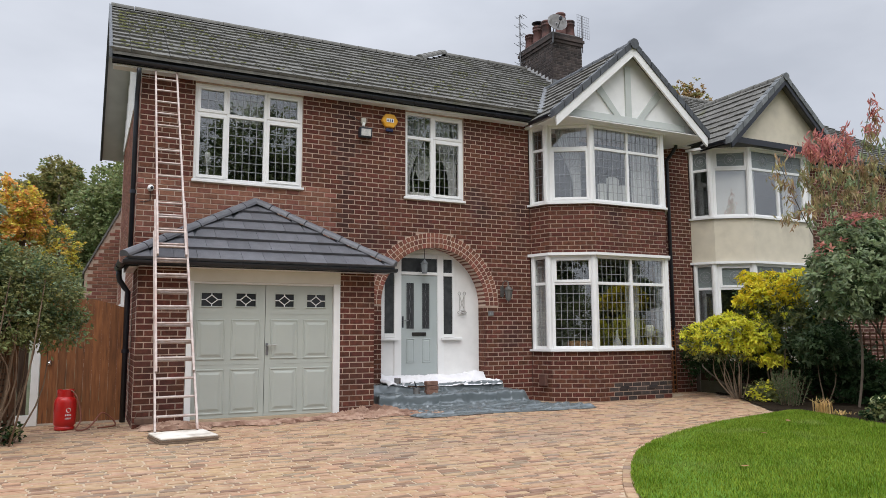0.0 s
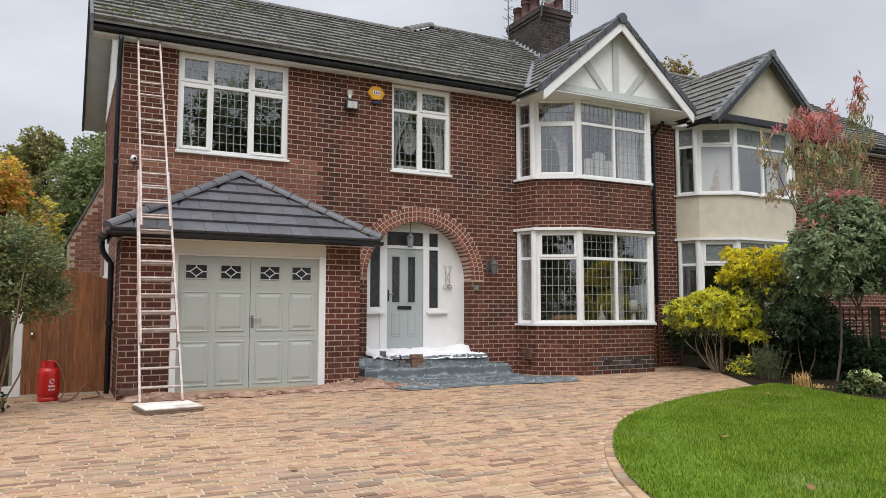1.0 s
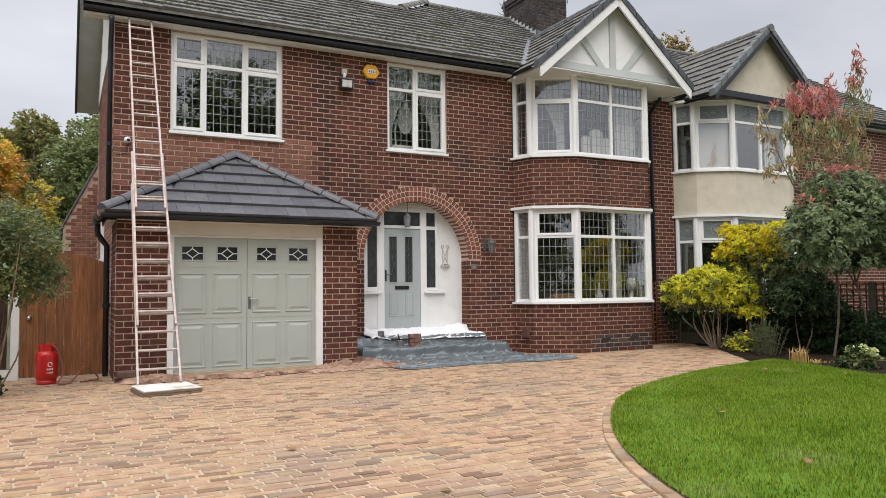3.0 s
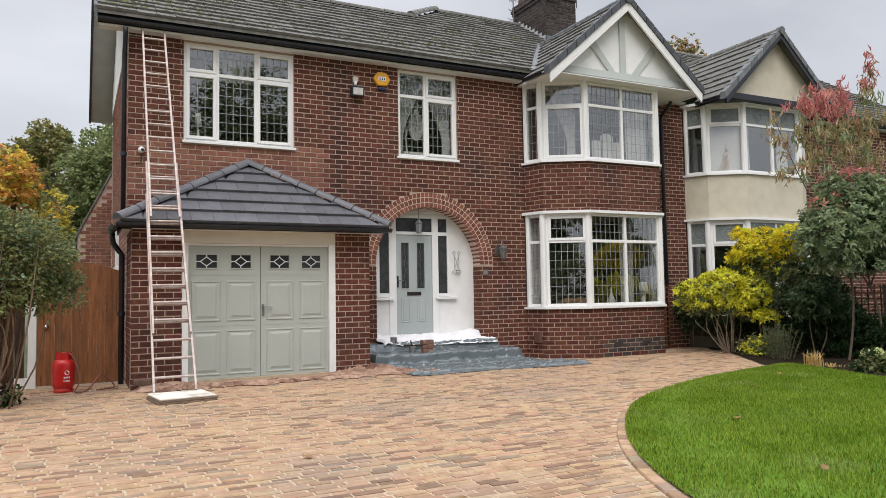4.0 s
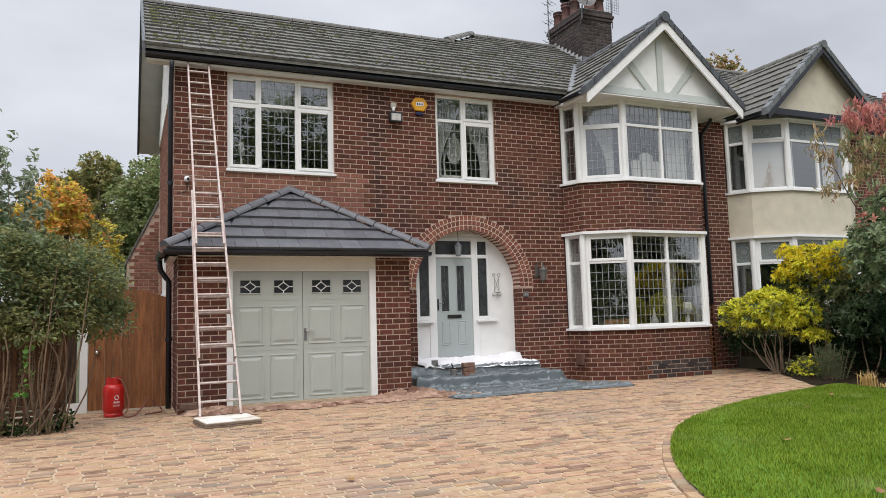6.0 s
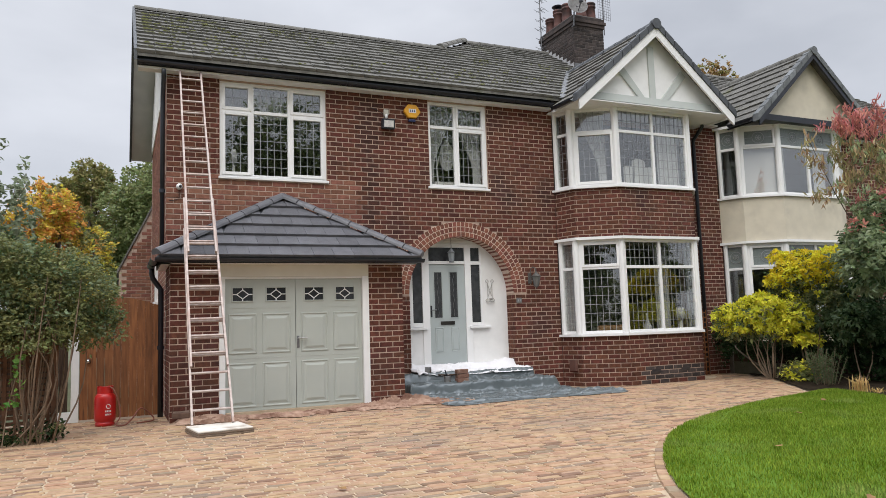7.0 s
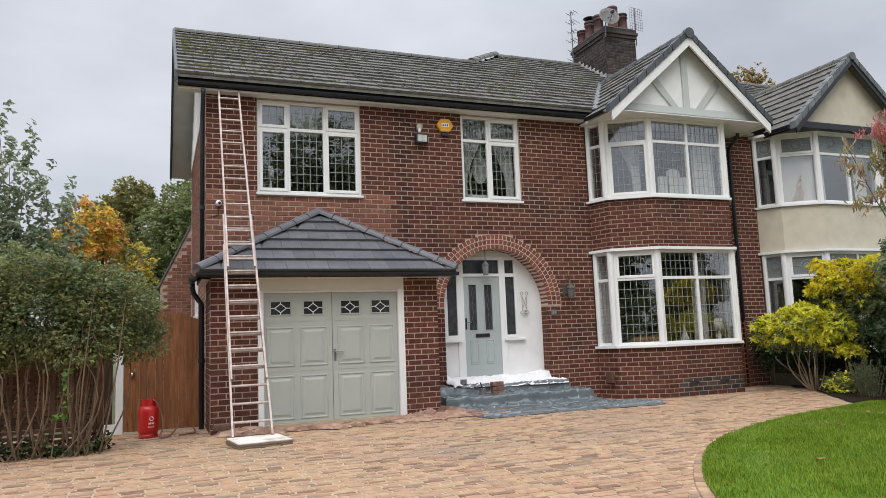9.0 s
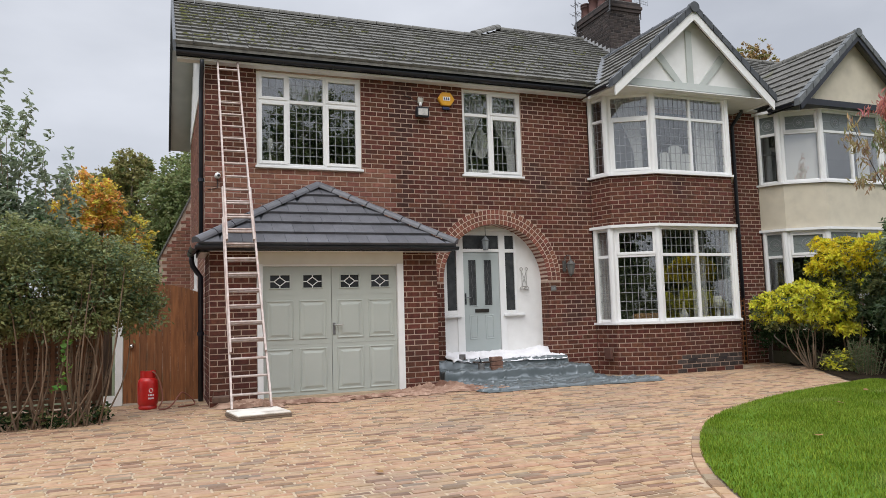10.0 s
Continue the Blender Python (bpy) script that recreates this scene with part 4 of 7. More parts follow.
bm = bmesh.new(); lathe(bm, [(0.055, 0), (0.085, 0.05), (0.09, 0.12), (0.03, 0.25), (0.022, 0.36), (0.03, 0.40)], 18)
vase = part("vase", bm, mat("pale_ceramic", (0.5, 0.5, 0.52), (0.42, 0.43, 0.45), 0.2), None, smooth=True)
vase.location = (9.45, -0.45, 1.01)
tagged(vase, "pale bottle-shaped vase behind the bay window", "vase")
def armchair(x, y):
    th = thing("armchair", "tan upholstered armchair behind the bay window", "armchair", at=(x, y, 0.45))
    tan = mat("tan_fabric", (0.22, 0.11, 0.05), (0.28, 0.15, 0.07), 0.9, scale=20)
    boxpart("seat", (-0.38, 0.38, -0.35, 0.35, 0.12, 0.45), tan, th, bevel=0.05)
    boxpart("backrest", (-0.38, 0.38, -0.42, -0.22, 0.45, 0.74), tan, th, bevel=0.06)
    for sx in (-0.32, 0.32):
        for sy in (-0.28, 0.28):
            boxpart("leg", (sx - 0.025, sx + 0.025, sy - 0.025, sy + 0.025, 0, 0.12), WOOD_DARK, th)
armchair(8.75, 0.1)

# ---------- bay roofs ----------
CAP = mat("weathered_grey_cap", (0.115, 0.125, 0.13), (0.175, 0.185, 0.19), 0.75, scale=7, bump=0.3, vary=0.25)
def bay_roof(name, cx, label, own):
    th = thing(name, label, "roof", kind="structure")
    yf, apex, half = -1.22, 7.44, 2.02 if own else 1.89
    sl = 1.747 / half
    ze = apex - sl * half
    def meet(z):
        return EY0 + (z - EZ0) / PITCH
    bm = bmesh.new()
    for s in (-1, 1):
        plate(bm, [(cx, yf, apex), (cx, meet(apex) + 0.1, apex), (cx + s * half, meet(ze) + 0.3, ze), (cx + s * half, yf, ze)][::s], 0.05)
    part("roof_deck", bm, TILE_OLD, th)
    for s in (-1, 1):
        u = Vector((0, -s, 0)) if s > 0 else Vector((0, 1, 0))
        v = Vector((-s, 0, sl)).normalized()
        u = Vector((0, 1, 0)) if s > 0 else Vector((0, -1, 0))
        origin = Vector((cx + s * half, yf if s > 0 else yf + 3.6, ze + 0.01))
        L = half * math.hypot(1, sl)
        def keep(uc, vc, s=s, v=v):
            y = yf + uc if s > 0 else yf + 3.6 - uc
            z = ze + vc * v.z
            return y > yf + 0.02 and y < meet(z) + 0.12 and vc < L - 0.02
        tile_slope(th, origin, u, v, 9, 12, 0.30, L / 9, keep, TILE_OLD, seed=31 + s)
    bm = bmesh.new()
    half_round(bm, (cx, yf - 0.02, apex - 0.025), (cx, meet(apex), apex - 0.025), 0.135, 0.42)
    part("ridge_tiles", bm, RIDGE if own else TILE_OLD, th)
    bm = bmesh.new()
    tube(bm, [(cx, yf - 0.06, apex - 0.015), (cx, yf - 0.045, apex - 0.015), (cx, yf + 0.05, apex - 0.015)], 0.112 if own else 0.095, 16)
    part("ridge_end", bm, RIDGE if own else CAP, th, "round ridge end cap")
    # verge caps
    for s in (-1, 1):
        k = 9
        for i in range(k):
            a, b = i / k + 0.004, (i + 1) / k - 0.004
            p, q = Vector((cx + s * (half + 0.05) * (1 - a), 0, ze + (apex - ze) * a - 0.03 * (1 - a))), Vector((cx + s * (half + 0.05) * (1 - b), 0, ze + (apex - ze) * b - 0.03 * (1 - b)))
            bm = bmesh.new()
            prism(bm, [(p.x, p.z - 0.075), (q.x, q.z - 0.075), (q.x, q.z + 0.075), (p.x, p.z + 0.085)], yf - 0.035, yf + 0.13)
            part("verge_cap", bm, RIDGE if own else CAP, th)
        bm = bmesh.new()
        off = 0.075
        w = 0.20 if own else 0.13
        prism(bm, [(cx + s * half, ze - off), (cx, apex - off), (cx, apex - off - w), (cx + s * (half - 0.02), ze - off - w + 0.005)], yf - 0.012, yf + 0.03)
        part("bargeboard", bm, WHITE if own else BLACK, th, "white-painted bargeboard" if own else "dark bargeboard")
    # gable face
    gy = -0.98
    bm = bmesh.new()
    prism(bm, [(cx - half + 0.02, 5.662), (cx + half - 0.02, 5.662), (cx + half - 0.06, 5.70), (cx, apex - 0.045), (cx - half + 0.06, 5.70)], gy, gy + 0.12)
    part("gable_panel", bm, WHITE if own else CREAM, th, "white rendered gable" if own else "cream rendered gable")
    if own:
        boxpart("tie_beam", (cx - 1.66, cx + 1.56, gy - 0.05, gy - 0.002, 5.74, 5.885), SAGE, th, "pale sage-grey timber", bevel=0.004)
        boxpart("king_post", (cx - 0.075, cx + 0.075, gy - 0.04, gy - 0.002, 5.886, 7.0), SAGE, th, "pale sage-grey timber")
        for s in (-1, 1):
            bm = bmesh.new()
            prism(bm, [(cx + s * 0.22, 5.886), (cx + s * 0.39, 5.886), (cx + s * 0.91, 6.44), (cx + s * 0.79, 6.56)], gy - 0.04, gy - 0.002)
            part("brace", bm, SAGE, th, "pale sage-grey timber")
    else:
        boxpart("tie_beam", (cx - 1.74, cx + 1.74, gy - 0.05, gy - 0.002, 5.70, 5.84), BLACK, th, "black timber")
    bm = bmesh.new()
    prism(bm, [(cx - half + 0.02, yf + 0.031), (cx + half - 0.02, yf + 0.031), (cx + half - 0.02, -0.01), (cx - half + 0.02, -0.01)], 5.645, 5.66, axis="z")
    part("soffit", bm, WHITE if own else BLACK, th)
    for s in (-1, 1):
        x = cx + s * (half - 0.005)
        boxpart("side_fascia", (x - 0.012, x + 0.012, yf + 0.131, -0.30, 5.60, ze + 0.0), UPVC if own else BLACK, th)
        run_gutter(th, [(cx + s * (half + 0.06), yf + 0.135, ze - 0.03), (cx + s * (half + 0.06), -0.40, ze - 0.01)][::-s], 0.055)
    return th
bay_roof("roof_bay_own", 9.5, "grey tiled gable roof over the bay with white bargeboards", True)
bay_roof("roof_bay_neighbour", 14.14, "grey tiled gable roof over the cream neighbouring bay", False)
# valley lead
bm = bmesh.new()
for cx in (9.5, 14.14):
    z0, z1 = 5.86, 7.44
    a = Vector((cx - (7.44 - z0) / 0.865, EY0 + (z0 - EZ0) / PITCH, z0 + 0.05)); b = Vector((cx, EY0 + (z1 - EZ0) / PITCH, z1 + 0.05))
    d = (b - a).normalized(); s = d.cross(Vector((0, 0, 1))).normalized()
    q = [a - s * 0.07, a + s * 0.07, b + s * 0.05, b - s * 0.05]
    vs = [bm.verts.new(v + Vector((0, 0, 0.02))) for v in q] + [bm.verts.new(v) for v in q]
    for f in ((0, 1, 2, 3), (4, 7, 6, 5), (0, 4, 5, 1), (1, 5, 6, 2), (2, 6, 7, 3), (3, 7, 4, 0)):
        bm.faces.new([vs[i] for i in f])
part("valley_lead", bm, LEAD, roof, "weathered lead valley strip")

# ---------- chimney ----------
def chimney():
    th = thing("chimney", "sooty dark brick chimney stack with clay pots", "chimney", at=(10.2, 2.7, 7.0))
    top = 2.08
    bm = bmesh.new(); box(bm, 0.01, 0.94, 0.01, 1.58, 0.3, top + 0.16); part("core", bm, mat("sooty_mortar", (0.21, 0.185, 0.165), (0.13, 0.11, 0.10), 0.95), th)
    for p, q in (((0, 1.6), (0, 0)), ((0, 0), (0.95, 0)), ((0.95, 0), (0.95, 1.6))):
        M, w = wall_frame(p, q), (Vector(q) - Vector(p)).length
        lay_bricks(th, M, brick_list(w, 0.5, top, [], seed=int(10 * p[1]) + 3), BRICK_DARK, lambda u, z: True)
    for k, o in ((0, 0.03), (1, 0.06), (2, 0.03)):
        z = top + k * COURSE
        bm = bmesh.new(); box(bm, -o, 0.95 + o, -o, 1.6 + o, z, z + COURSE - 0.008, bevel=0.008); part("oversail_course", bm, BRICK_DARK, th)
    bm = bmesh.new(); box(bm, 0.02, 0.93, 0.02, 1.58, top + 3 * COURSE, top + 3 * COURSE + 0.04, bevel=0.015); part("flaunching", bm, mat("grey_cement", (0.16, 0.15, 0.14), (0.11, 0.105, 0.10), 0.95), th)
    clay = mat("clay_pot", (0.155, 0.072, 0.060), (0.11, 0.055, 0.050), 0.8, scale=6, bump=0.2, c3=(0.05, 0.035, 0.033), c3_at=0.6, c3_scale=3)
    zb = top + 3 * COURSE + 0.02
    for x, y, h, cowl in ((0.22, 1.42, 0.46, False), (0.22, 1.02, 0.56, True), (0.24, 0.62, 0.57, False), (0.42, 0.22, 0.66, False), (0.78, 0.30, 0.54, False)):
        bm = bmesh.new()
        lathe(bm, [(0.155, 0), (0.14, 0.12), (0.125, h * 0.72), (0.15, h * 0.74), (0.15, h * 0.80), (0.13, h * 0.82), (0.13, h * 0.87), (0.15, h * 0.89), (0.15, h * 0.96), (0.12, h), (0.09, h), (0.09, h - 0.1)], 20, (x, y, zb))
        pot = part("chimney_pot", bm, clay, th, "dusky red clay pot", True)
        if cowl:
            bm = bmesh.new(); lathe(bm, [(0.05, h), (0.05, h + 0.05), (0.16, h + 0.08), (0.17, h + 0.10), (0.10, h + 0.14), (0.02, h + 0.15)], 18, (x, y, zb)); part("cowl", bm, BLACK, pot, "dark metal cowl")
    steps = bmesh.new()
    for k in range(8):
        y = 0.06 + k * 0.17
        z = rz(2.7 + y) - 7.0
        box(steps, -0.012, 0.0, y, y + 0.17, z - 0.02, z + 0.17)
    part("flashing", steps, mat("pale_lead", (0.5, 0.5, 0.5), (0.38, 0.38, 0.39), 0.5, scale=9), th, "pale stepped lead flashing")
    fl = bmesh.new(); box(fl, -0.03, 0.98, -0.03, -0.004, rz(2.7) - 7.0 - 0.05, rz(2.7) - 7.0 + 0.16); part("apron_flashing", fl, LEAD, th)
chimney()
STEEL = mat("weathered_steel", (0.22, 0.22, 0.23), (0.14, 0.14, 0.145), 0.5, metal=0.6, scale=18)
def satellite_dish():
    th = thing("satellite_dish", "grey mesh satellite dish bracketed to the chimney", "satellite dish", at=(10.14, 2.66, 9.26))
    bm = bmesh.new()
    d = Vector((-0.25, -1, 0.35)).normalized(); s = d.orthogonal().normalized(); t = d.cross(s)
    rings = []
    for r in (0.0001, 0.09, 0.18, 0.27):
        rings.append([bm.verts.new(Vector((0, -0.28, 0.22)) + (s * math.cos(a) + t * math.sin(a)) * r + d * (r * r * 0.8 - 0.05)) for a in [2 * math.pi * k / 28 for k in range(28)]])
    for a, b in zip(rings, rings[1:]):
        for k in range(28):
            bm.faces.new((a[k], a[(k + 1) % 28], b[(k + 1) % 28], b[k]))
    bmesh.ops.solidify(bm, geom=bm.faces[:], thickness=0.006)
    part("dish", bm, mat("grey_dish", (0.34, 0.33, 0.32), (0.26, 0.25, 0.24), 0.6, scale=8), th, smooth=True)
    bm = bmesh.new(); tube(bm, [(0, 0.02, -0.25), (0, -0.06, -0.25), (0, -0.1, 0.1), (0, -0.26, 0.2)], 0.02, 8); part("bracket", bm, STEEL, th)
    bm = bmesh.new(); tube(bm, [(0, -0.26, 0.02), (-0.06, -0.52, 0.2)], 0.012, 6); part("lnb_arm", bm, STEEL, th)
    boxpart("lnb", (-0.1, -0.03, -0.56, -0.48, 0.18, 0.26), BLACK, th, bevel=0.01)
satellite_dish()
def aerial(at, h, bars, w, yaw, grid=False):
    th = thing("tv_aerial", "thin metal television aerial on a mast" if not grid else "mesh grid television aerial on a mast", "aerial", "aerials on the chimney", at)
    th.rotation_euler[2] = yaw
    bm = bmesh.new(); tube(bm, [(0, 0, 0), (0, 0, h)], 0.016, 6); part("mast", bm, STEEL, th)
    bm = bmesh.new()
    if grid:
        for k in range(9):
            tube(bm, [(-w, -0.04, h - 0.62 + k * 0.075), (w, -0.04, h - 0.62 + k * 0.075)], 0.004, 4)
        for k in range(7):
            x = -w + 2 * w * k / 6
            tube(bm, [(x, -0.04, h - 0.64), (x, -0.04, h)], 0.004, 4)
    else:
        for k in range(bars):
            z = h - 0.06 - k * h * 0.8 / bars
            tube(bm, [(0, -0.16, z + 0.02), (0, 0.12, z)], 0.007, 5)
            for yy in (-0.16, -0.05, 0.08):
                tube(bm, [(-w * (0.7 + 0.3 * (k % 2)), yy, z), (w * (0.7 + 0.3 * (k % 2)), yy, z)], 0.006, 4)
            tube(bm, [(-w, -0.12, z), (-w * 0.4, -0.12, z - 0.12)], 0.006, 4)
    part("elements", bm, STEEL, th)
aerial((10.12, 4.18, 8.35), 2.05, 6, 0.20, 0.5)
aerial((11.22, 2.75, 8.95), 1.05, 3, 0.24, 0.2, True)

# ---------- garage doors ----------
def garage_leaf(x0, x1, label, handle=False):
    th = thing("garage_door", label, "garage door", "pair of garage doors", (x0, GY + 0.055, 0.17))
    w, h = x1 - x0, 1.96
    wins = [(w - 0.97, w - 0.665), (w - 0.45, w - 0.15)] if x0 < 1.5 else [(0.15, 0.45), (0.665, 0.97)]
    pans = [(w - 1.04, w - 0.61), (w - 0.52, w - 0.08)] if x0 < 1.5 else [(0.08, 0.52), (0.61, 1.04)]
    bm = bmesh.new()
    zr = [(-0.02, 0.66), (0.80, 1.42)]
    us = sorted({0, w, *(a for q in wins for a in q)})
    zs = [0, 1.62, 1.82, h]
    for a, b in zip(us, us[1:]):
        if (a, b) in wins:
            box(bm, a, b, 0, 0.04, -0.075, 1.62); box(bm, a, b, 0, 0.04, 1.82, h)
        else:
            box(bm, a, b, 0, 0.04, -0.075, h)
    part("leaf", bm, DOORPAINT, th)
    for a, b in pans:
        for z0, z1 in zr:
            bm = bmesh.new()
            ring = lambda i, y: [bm.verts.new(q) for q in ((a + i, y, z0 + i), (b - i, y, z0 + i), (b - i, y, z1 - i), (a + i, y, z1 - i))]
            rs = [ring(0, -0.0005), ring(0.006, -0.012), ring(0.020, -0.012), ring(0.028, -0.003), ring(0.05, -0.004), ring(0.085, -0.016)]
            for r, q in zip(rs, rs[1:]):
                for k in range(4):
                    bm.faces.new((r[k], r[(k + 1) % 4], q[(k + 1) % 4], q[k]))
            bm.faces.new(rs[-1]); bm.faces.new(rs[0][::-1])
            part("raised_panel", bm, DOORPAINT, th)
    for a, b in wins:
        boxpart("glazing", (a, b, 0.016, 0.022, 1.62, 1.82), mat("smoked_glass", (0.015, 0.016, 0.017), (0.02, 0.02, 0.022), 0.12), th, "dark glass light")
        bm = bmesh.new()
        for q in ((a - 0.018, a, 1.602, 1.838), (b, b + 0.018, 1.602, 1.838), (a, b, 1.602, 1.62), (a, b, 1.82, 1.838)):
            box(bm, q[0], q[1], -0.014, 0.0, q[2], q[3], bevel=0.004)
        part("light_frame", bm, DOORPAINT, th)
        bm = bmesh.new()
        c, zc, dx, dz = (a + b) / 2, 1.72, (b - a) * 0.30, 0.07
        dia = [(c - dx, zc), (c, zc + dz), (c + dx, zc), (c, zc - dz)]
        for k in range(4):
            tube(bm, [(dia[k][0], 0.01, dia[k][1]), (dia[(k + 1) % 4][0], 0.01, dia[(k + 1) % 4][1])], 0.008, 6)
        for (u, z), (uu, zz) in zip(dia, ((a, zc), (c, 1.82), (b, zc), (c, 1.62))):
            tube(bm, [(u, 0.01, z), (uu, 0.01, zz)], 0.008, 6)
        part("lattice", bm, UPVC, th, "white diamond lattice")
    bm = bmesh.new()
    for z in (0.73, 1.51):
        box(bm, 0.0, w, -0.004, -0.0005, z - 0.006, z + 0.006)
    part("rail_bead", bm, DOORPAINT, th)
    if handle:
        hd = boxpart("handle_plate", (0.012, 0.052, -0.012, 0.0, 0.86, 1.05), STEEL, th, "dark metal handle plate", bevel=0.004)
        bm = bmesh.new(); tube(bm, [(0.032, -0.01, 1.01), (0.032, -0.055, 1.01), (0.17, -0.06, 1.012)], 0.013, 8); part("handle", bm, mat("brushed_steel", (0.55, 0.55, 0.54), (0.45, 0.45, 0.45), 0.35, metal=0.9), hd, "pale metal lever handle")
garage_leaf(0.795, 1.882, "sage-grey panelled garage door leaf with diamond lights")
garage_leaf(1.890, 2.985, "sage-grey panelled garage door leaf with lever handle", True)
fr = thing("garage_frame", "white-painted timber frame round the garage doors", "door frame", at=(0, 0, 0), kind="structure")
boxpart("jamb", (0.703, 0.79, GY - 0.015, GY + 0.10, 0.0, 2.164), WHITE, fr)
boxpart("jamb", (2.99, 3.097, GY - 0.015, GY + 0.10, 0.0, 2.164), WHITE, fr)
boxpart("head", (0.79, 2.99, GY + 0.02, GY + 0.10, 2.132, 2.164), WHITE, fr)

# ---------- porch ----------
PY = 0.30
porch = thing("wall_porch", "white rendered porch wall round the front door", "wall", kind="structure")
ph = [(4.40 - 4.0, 6.0 - 4.0 - 0.02, 1.28, 2.90), (4.79 - 4.0, 5.64 - 4.0, 0.3, 2.90)]
slab("render", 3.0, 0.30, 3.4, 0.2, ph, wall_frame((4.0, PY), (7.0, PY)), WHITE, porch, front=0.003)
df = thing("door_frame", "white plastic door frame with dark side lights", "door frame", kind="structure")
bm = bmesh.new()
for q in ((4.40, 4.47, 1.28, 2.62), (4.67, 4.82, 0.50, 2.90), (5.595, 5.73, 0.50, 2.90), (5.93, 5.98, 1.28, 2.90), (4.47, 4.67, 1.28, 1.36), (4.82, 5.595, 2.50, 2.56), (4.82, 5.595, 2.83, 2.90), (5.73, 5.93, 1.28, 1.34), (5.73, 5.93, 2.49, 2.56), (5.73, 5.93, 2.83, 2.90), (4.40, 4.67, 2.62, 2.90)):
    box(bm, q[0], q[1], PY - 0.02, PY + 0.06, q[2], q[3], bevel=0.005)
part("frame", bm, UPVC, df)
OBS = mat("dark_obscure_glass", (0.022, 0.024, 0.026), (0.05, 0.052, 0.055), 0.18, scale=9, bump=0.3, bump_scale=40)
for q in ((4.47, 4.67, 1.36, 2.62), (4.82, 5.595, 2.56, 2.83), (5.73, 5.93, 1.34, 2.49), (5.73, 5.93, 2.56, 2.83)):
    boxpart("pane", (q[0], q[1], PY + 0.01, PY + 0.02, q[2], q[3]), OBS, df, "dark obscure glass")
for a, b in ((4.31, 4.74), (5.66, 6.12)):
    boxpart("sill", (a, b, PY - 0.07, PY + 0.0, 1.225, 1.275), UPVC, df, bevel=0.008)
boxpart("top_rail", (4.3, 6.3, PY - 0.02, PY, 2.93, 2.97), WHITE, df)
def front_door():
    th = thing("front_door", "blue-grey panelled front door with two dark glass strips", "door", at=(4.825, PY + 0.0, 0.55))
    w, h = 0.765, 1.945
    bm = bmesh.new()
    for a, b in ((0, 0.105), (0.265, 0.44), (0.60, w)):
        box(bm, a, b, 0, 0.05, 0, h)
    for a, b in ((0.105, 0.265), (0.44, 0.60)):
        box(bm, a, b, 0, 0.05, 0, 0.90); box(bm, a, b, 0, 0.05, 1.79, h)
    part("leaf", bm, DOORBLUE, th)
    for a, b in ((0.105, 0.265), (0.44, 0.60)):
        boxpart("glass_strip", (a, b, 0.014, 0.02, 0.90, 1.79), OBS, th, "dark glass with leaded motif")
        bm = bmesh.new()
        for q in ((a - 0.018, a, 0.885, 1.805), (b, b + 0.018, 0.885, 1.805), (a, b, 0.885, 0.90), (a, b, 1.79, 1.805)):
            box(bm, q[0], q[1], -0.008, 0.0, q[2], q[3])
        part("bead", bm, DOORBLUE, th)
        bm = bmesh.new()
        c = (a + b) / 2
        tube(bm, [(c, 0.008, 0.92)] + [(c + 0.014 * math.sin(k * 1.3), 0.008, 0.95 + k * 0.05) for k in range(16)] + [(c, 0.008, 1.77)], 0.004, 5)
        tube(bm, [(a + 0.02, 0.008, 0.92), (a + 0.02, 0.008, 1.77)], 0.003, 4); tube(bm, [(b - 0.02, 0.008, 0.92), (b - 0.02, 0.008, 1.77)], 0.003, 4)
        part("lead_motif", bm, LEAD, th)
    for a, b in ((0.10, 0.28), (0.44, 0.62)):
        bm = bmesh.new()
        z0, z1 = 0.24, 0.71
        ring = lambda i, y: [bm.verts.new(q) for q in ((a + i, y, z0 + i), (b - i, y, z0 + i), (b - i, y, z1 - i), (a + i, y, z1 - i))]
        rs = [ring(0, -0.0005), ring(0.006, -0.011), ring(0.016, -0.011), ring(0.024, -0.002), ring(0.045, -0.010)]
        for r, q in zip(rs, rs[1:]):
            for k in range(4):
                bm.faces.new((r[k], r[(k + 1) % 4], q[(k + 1) % 4], q[k]))
        bm.faces.new(rs[-1]); bm.faces.new(rs[0][::-1])
        part("raised_panel", bm, DOORBLUE, th)
    boxpart("letterbox", (0.22, 0.52, -0.018, 0.0, 0.76, 0.83), mat("dark_bronze", (0.03, 0.028, 0.026), (0.05, 0.045, 0.04), 0.35, metal=0.6), th, "dark metal letterbox", bevel=0.006)
    hp = boxpart("handle_plate", (0.012, 0.045, -0.012, 0.0, 0.92, 1.14), BLACK, th, "black handle plate", bevel=0.004)
    bm = bmesh.new(); tube(bm, [(0.028, -0.01, 1.05), (0.028, -0.05, 1.05), (0.125, -0.055, 1.055)], 0.010, 8); part("handle", bm, STEEL, hp, "metal lever handle")
front_door()
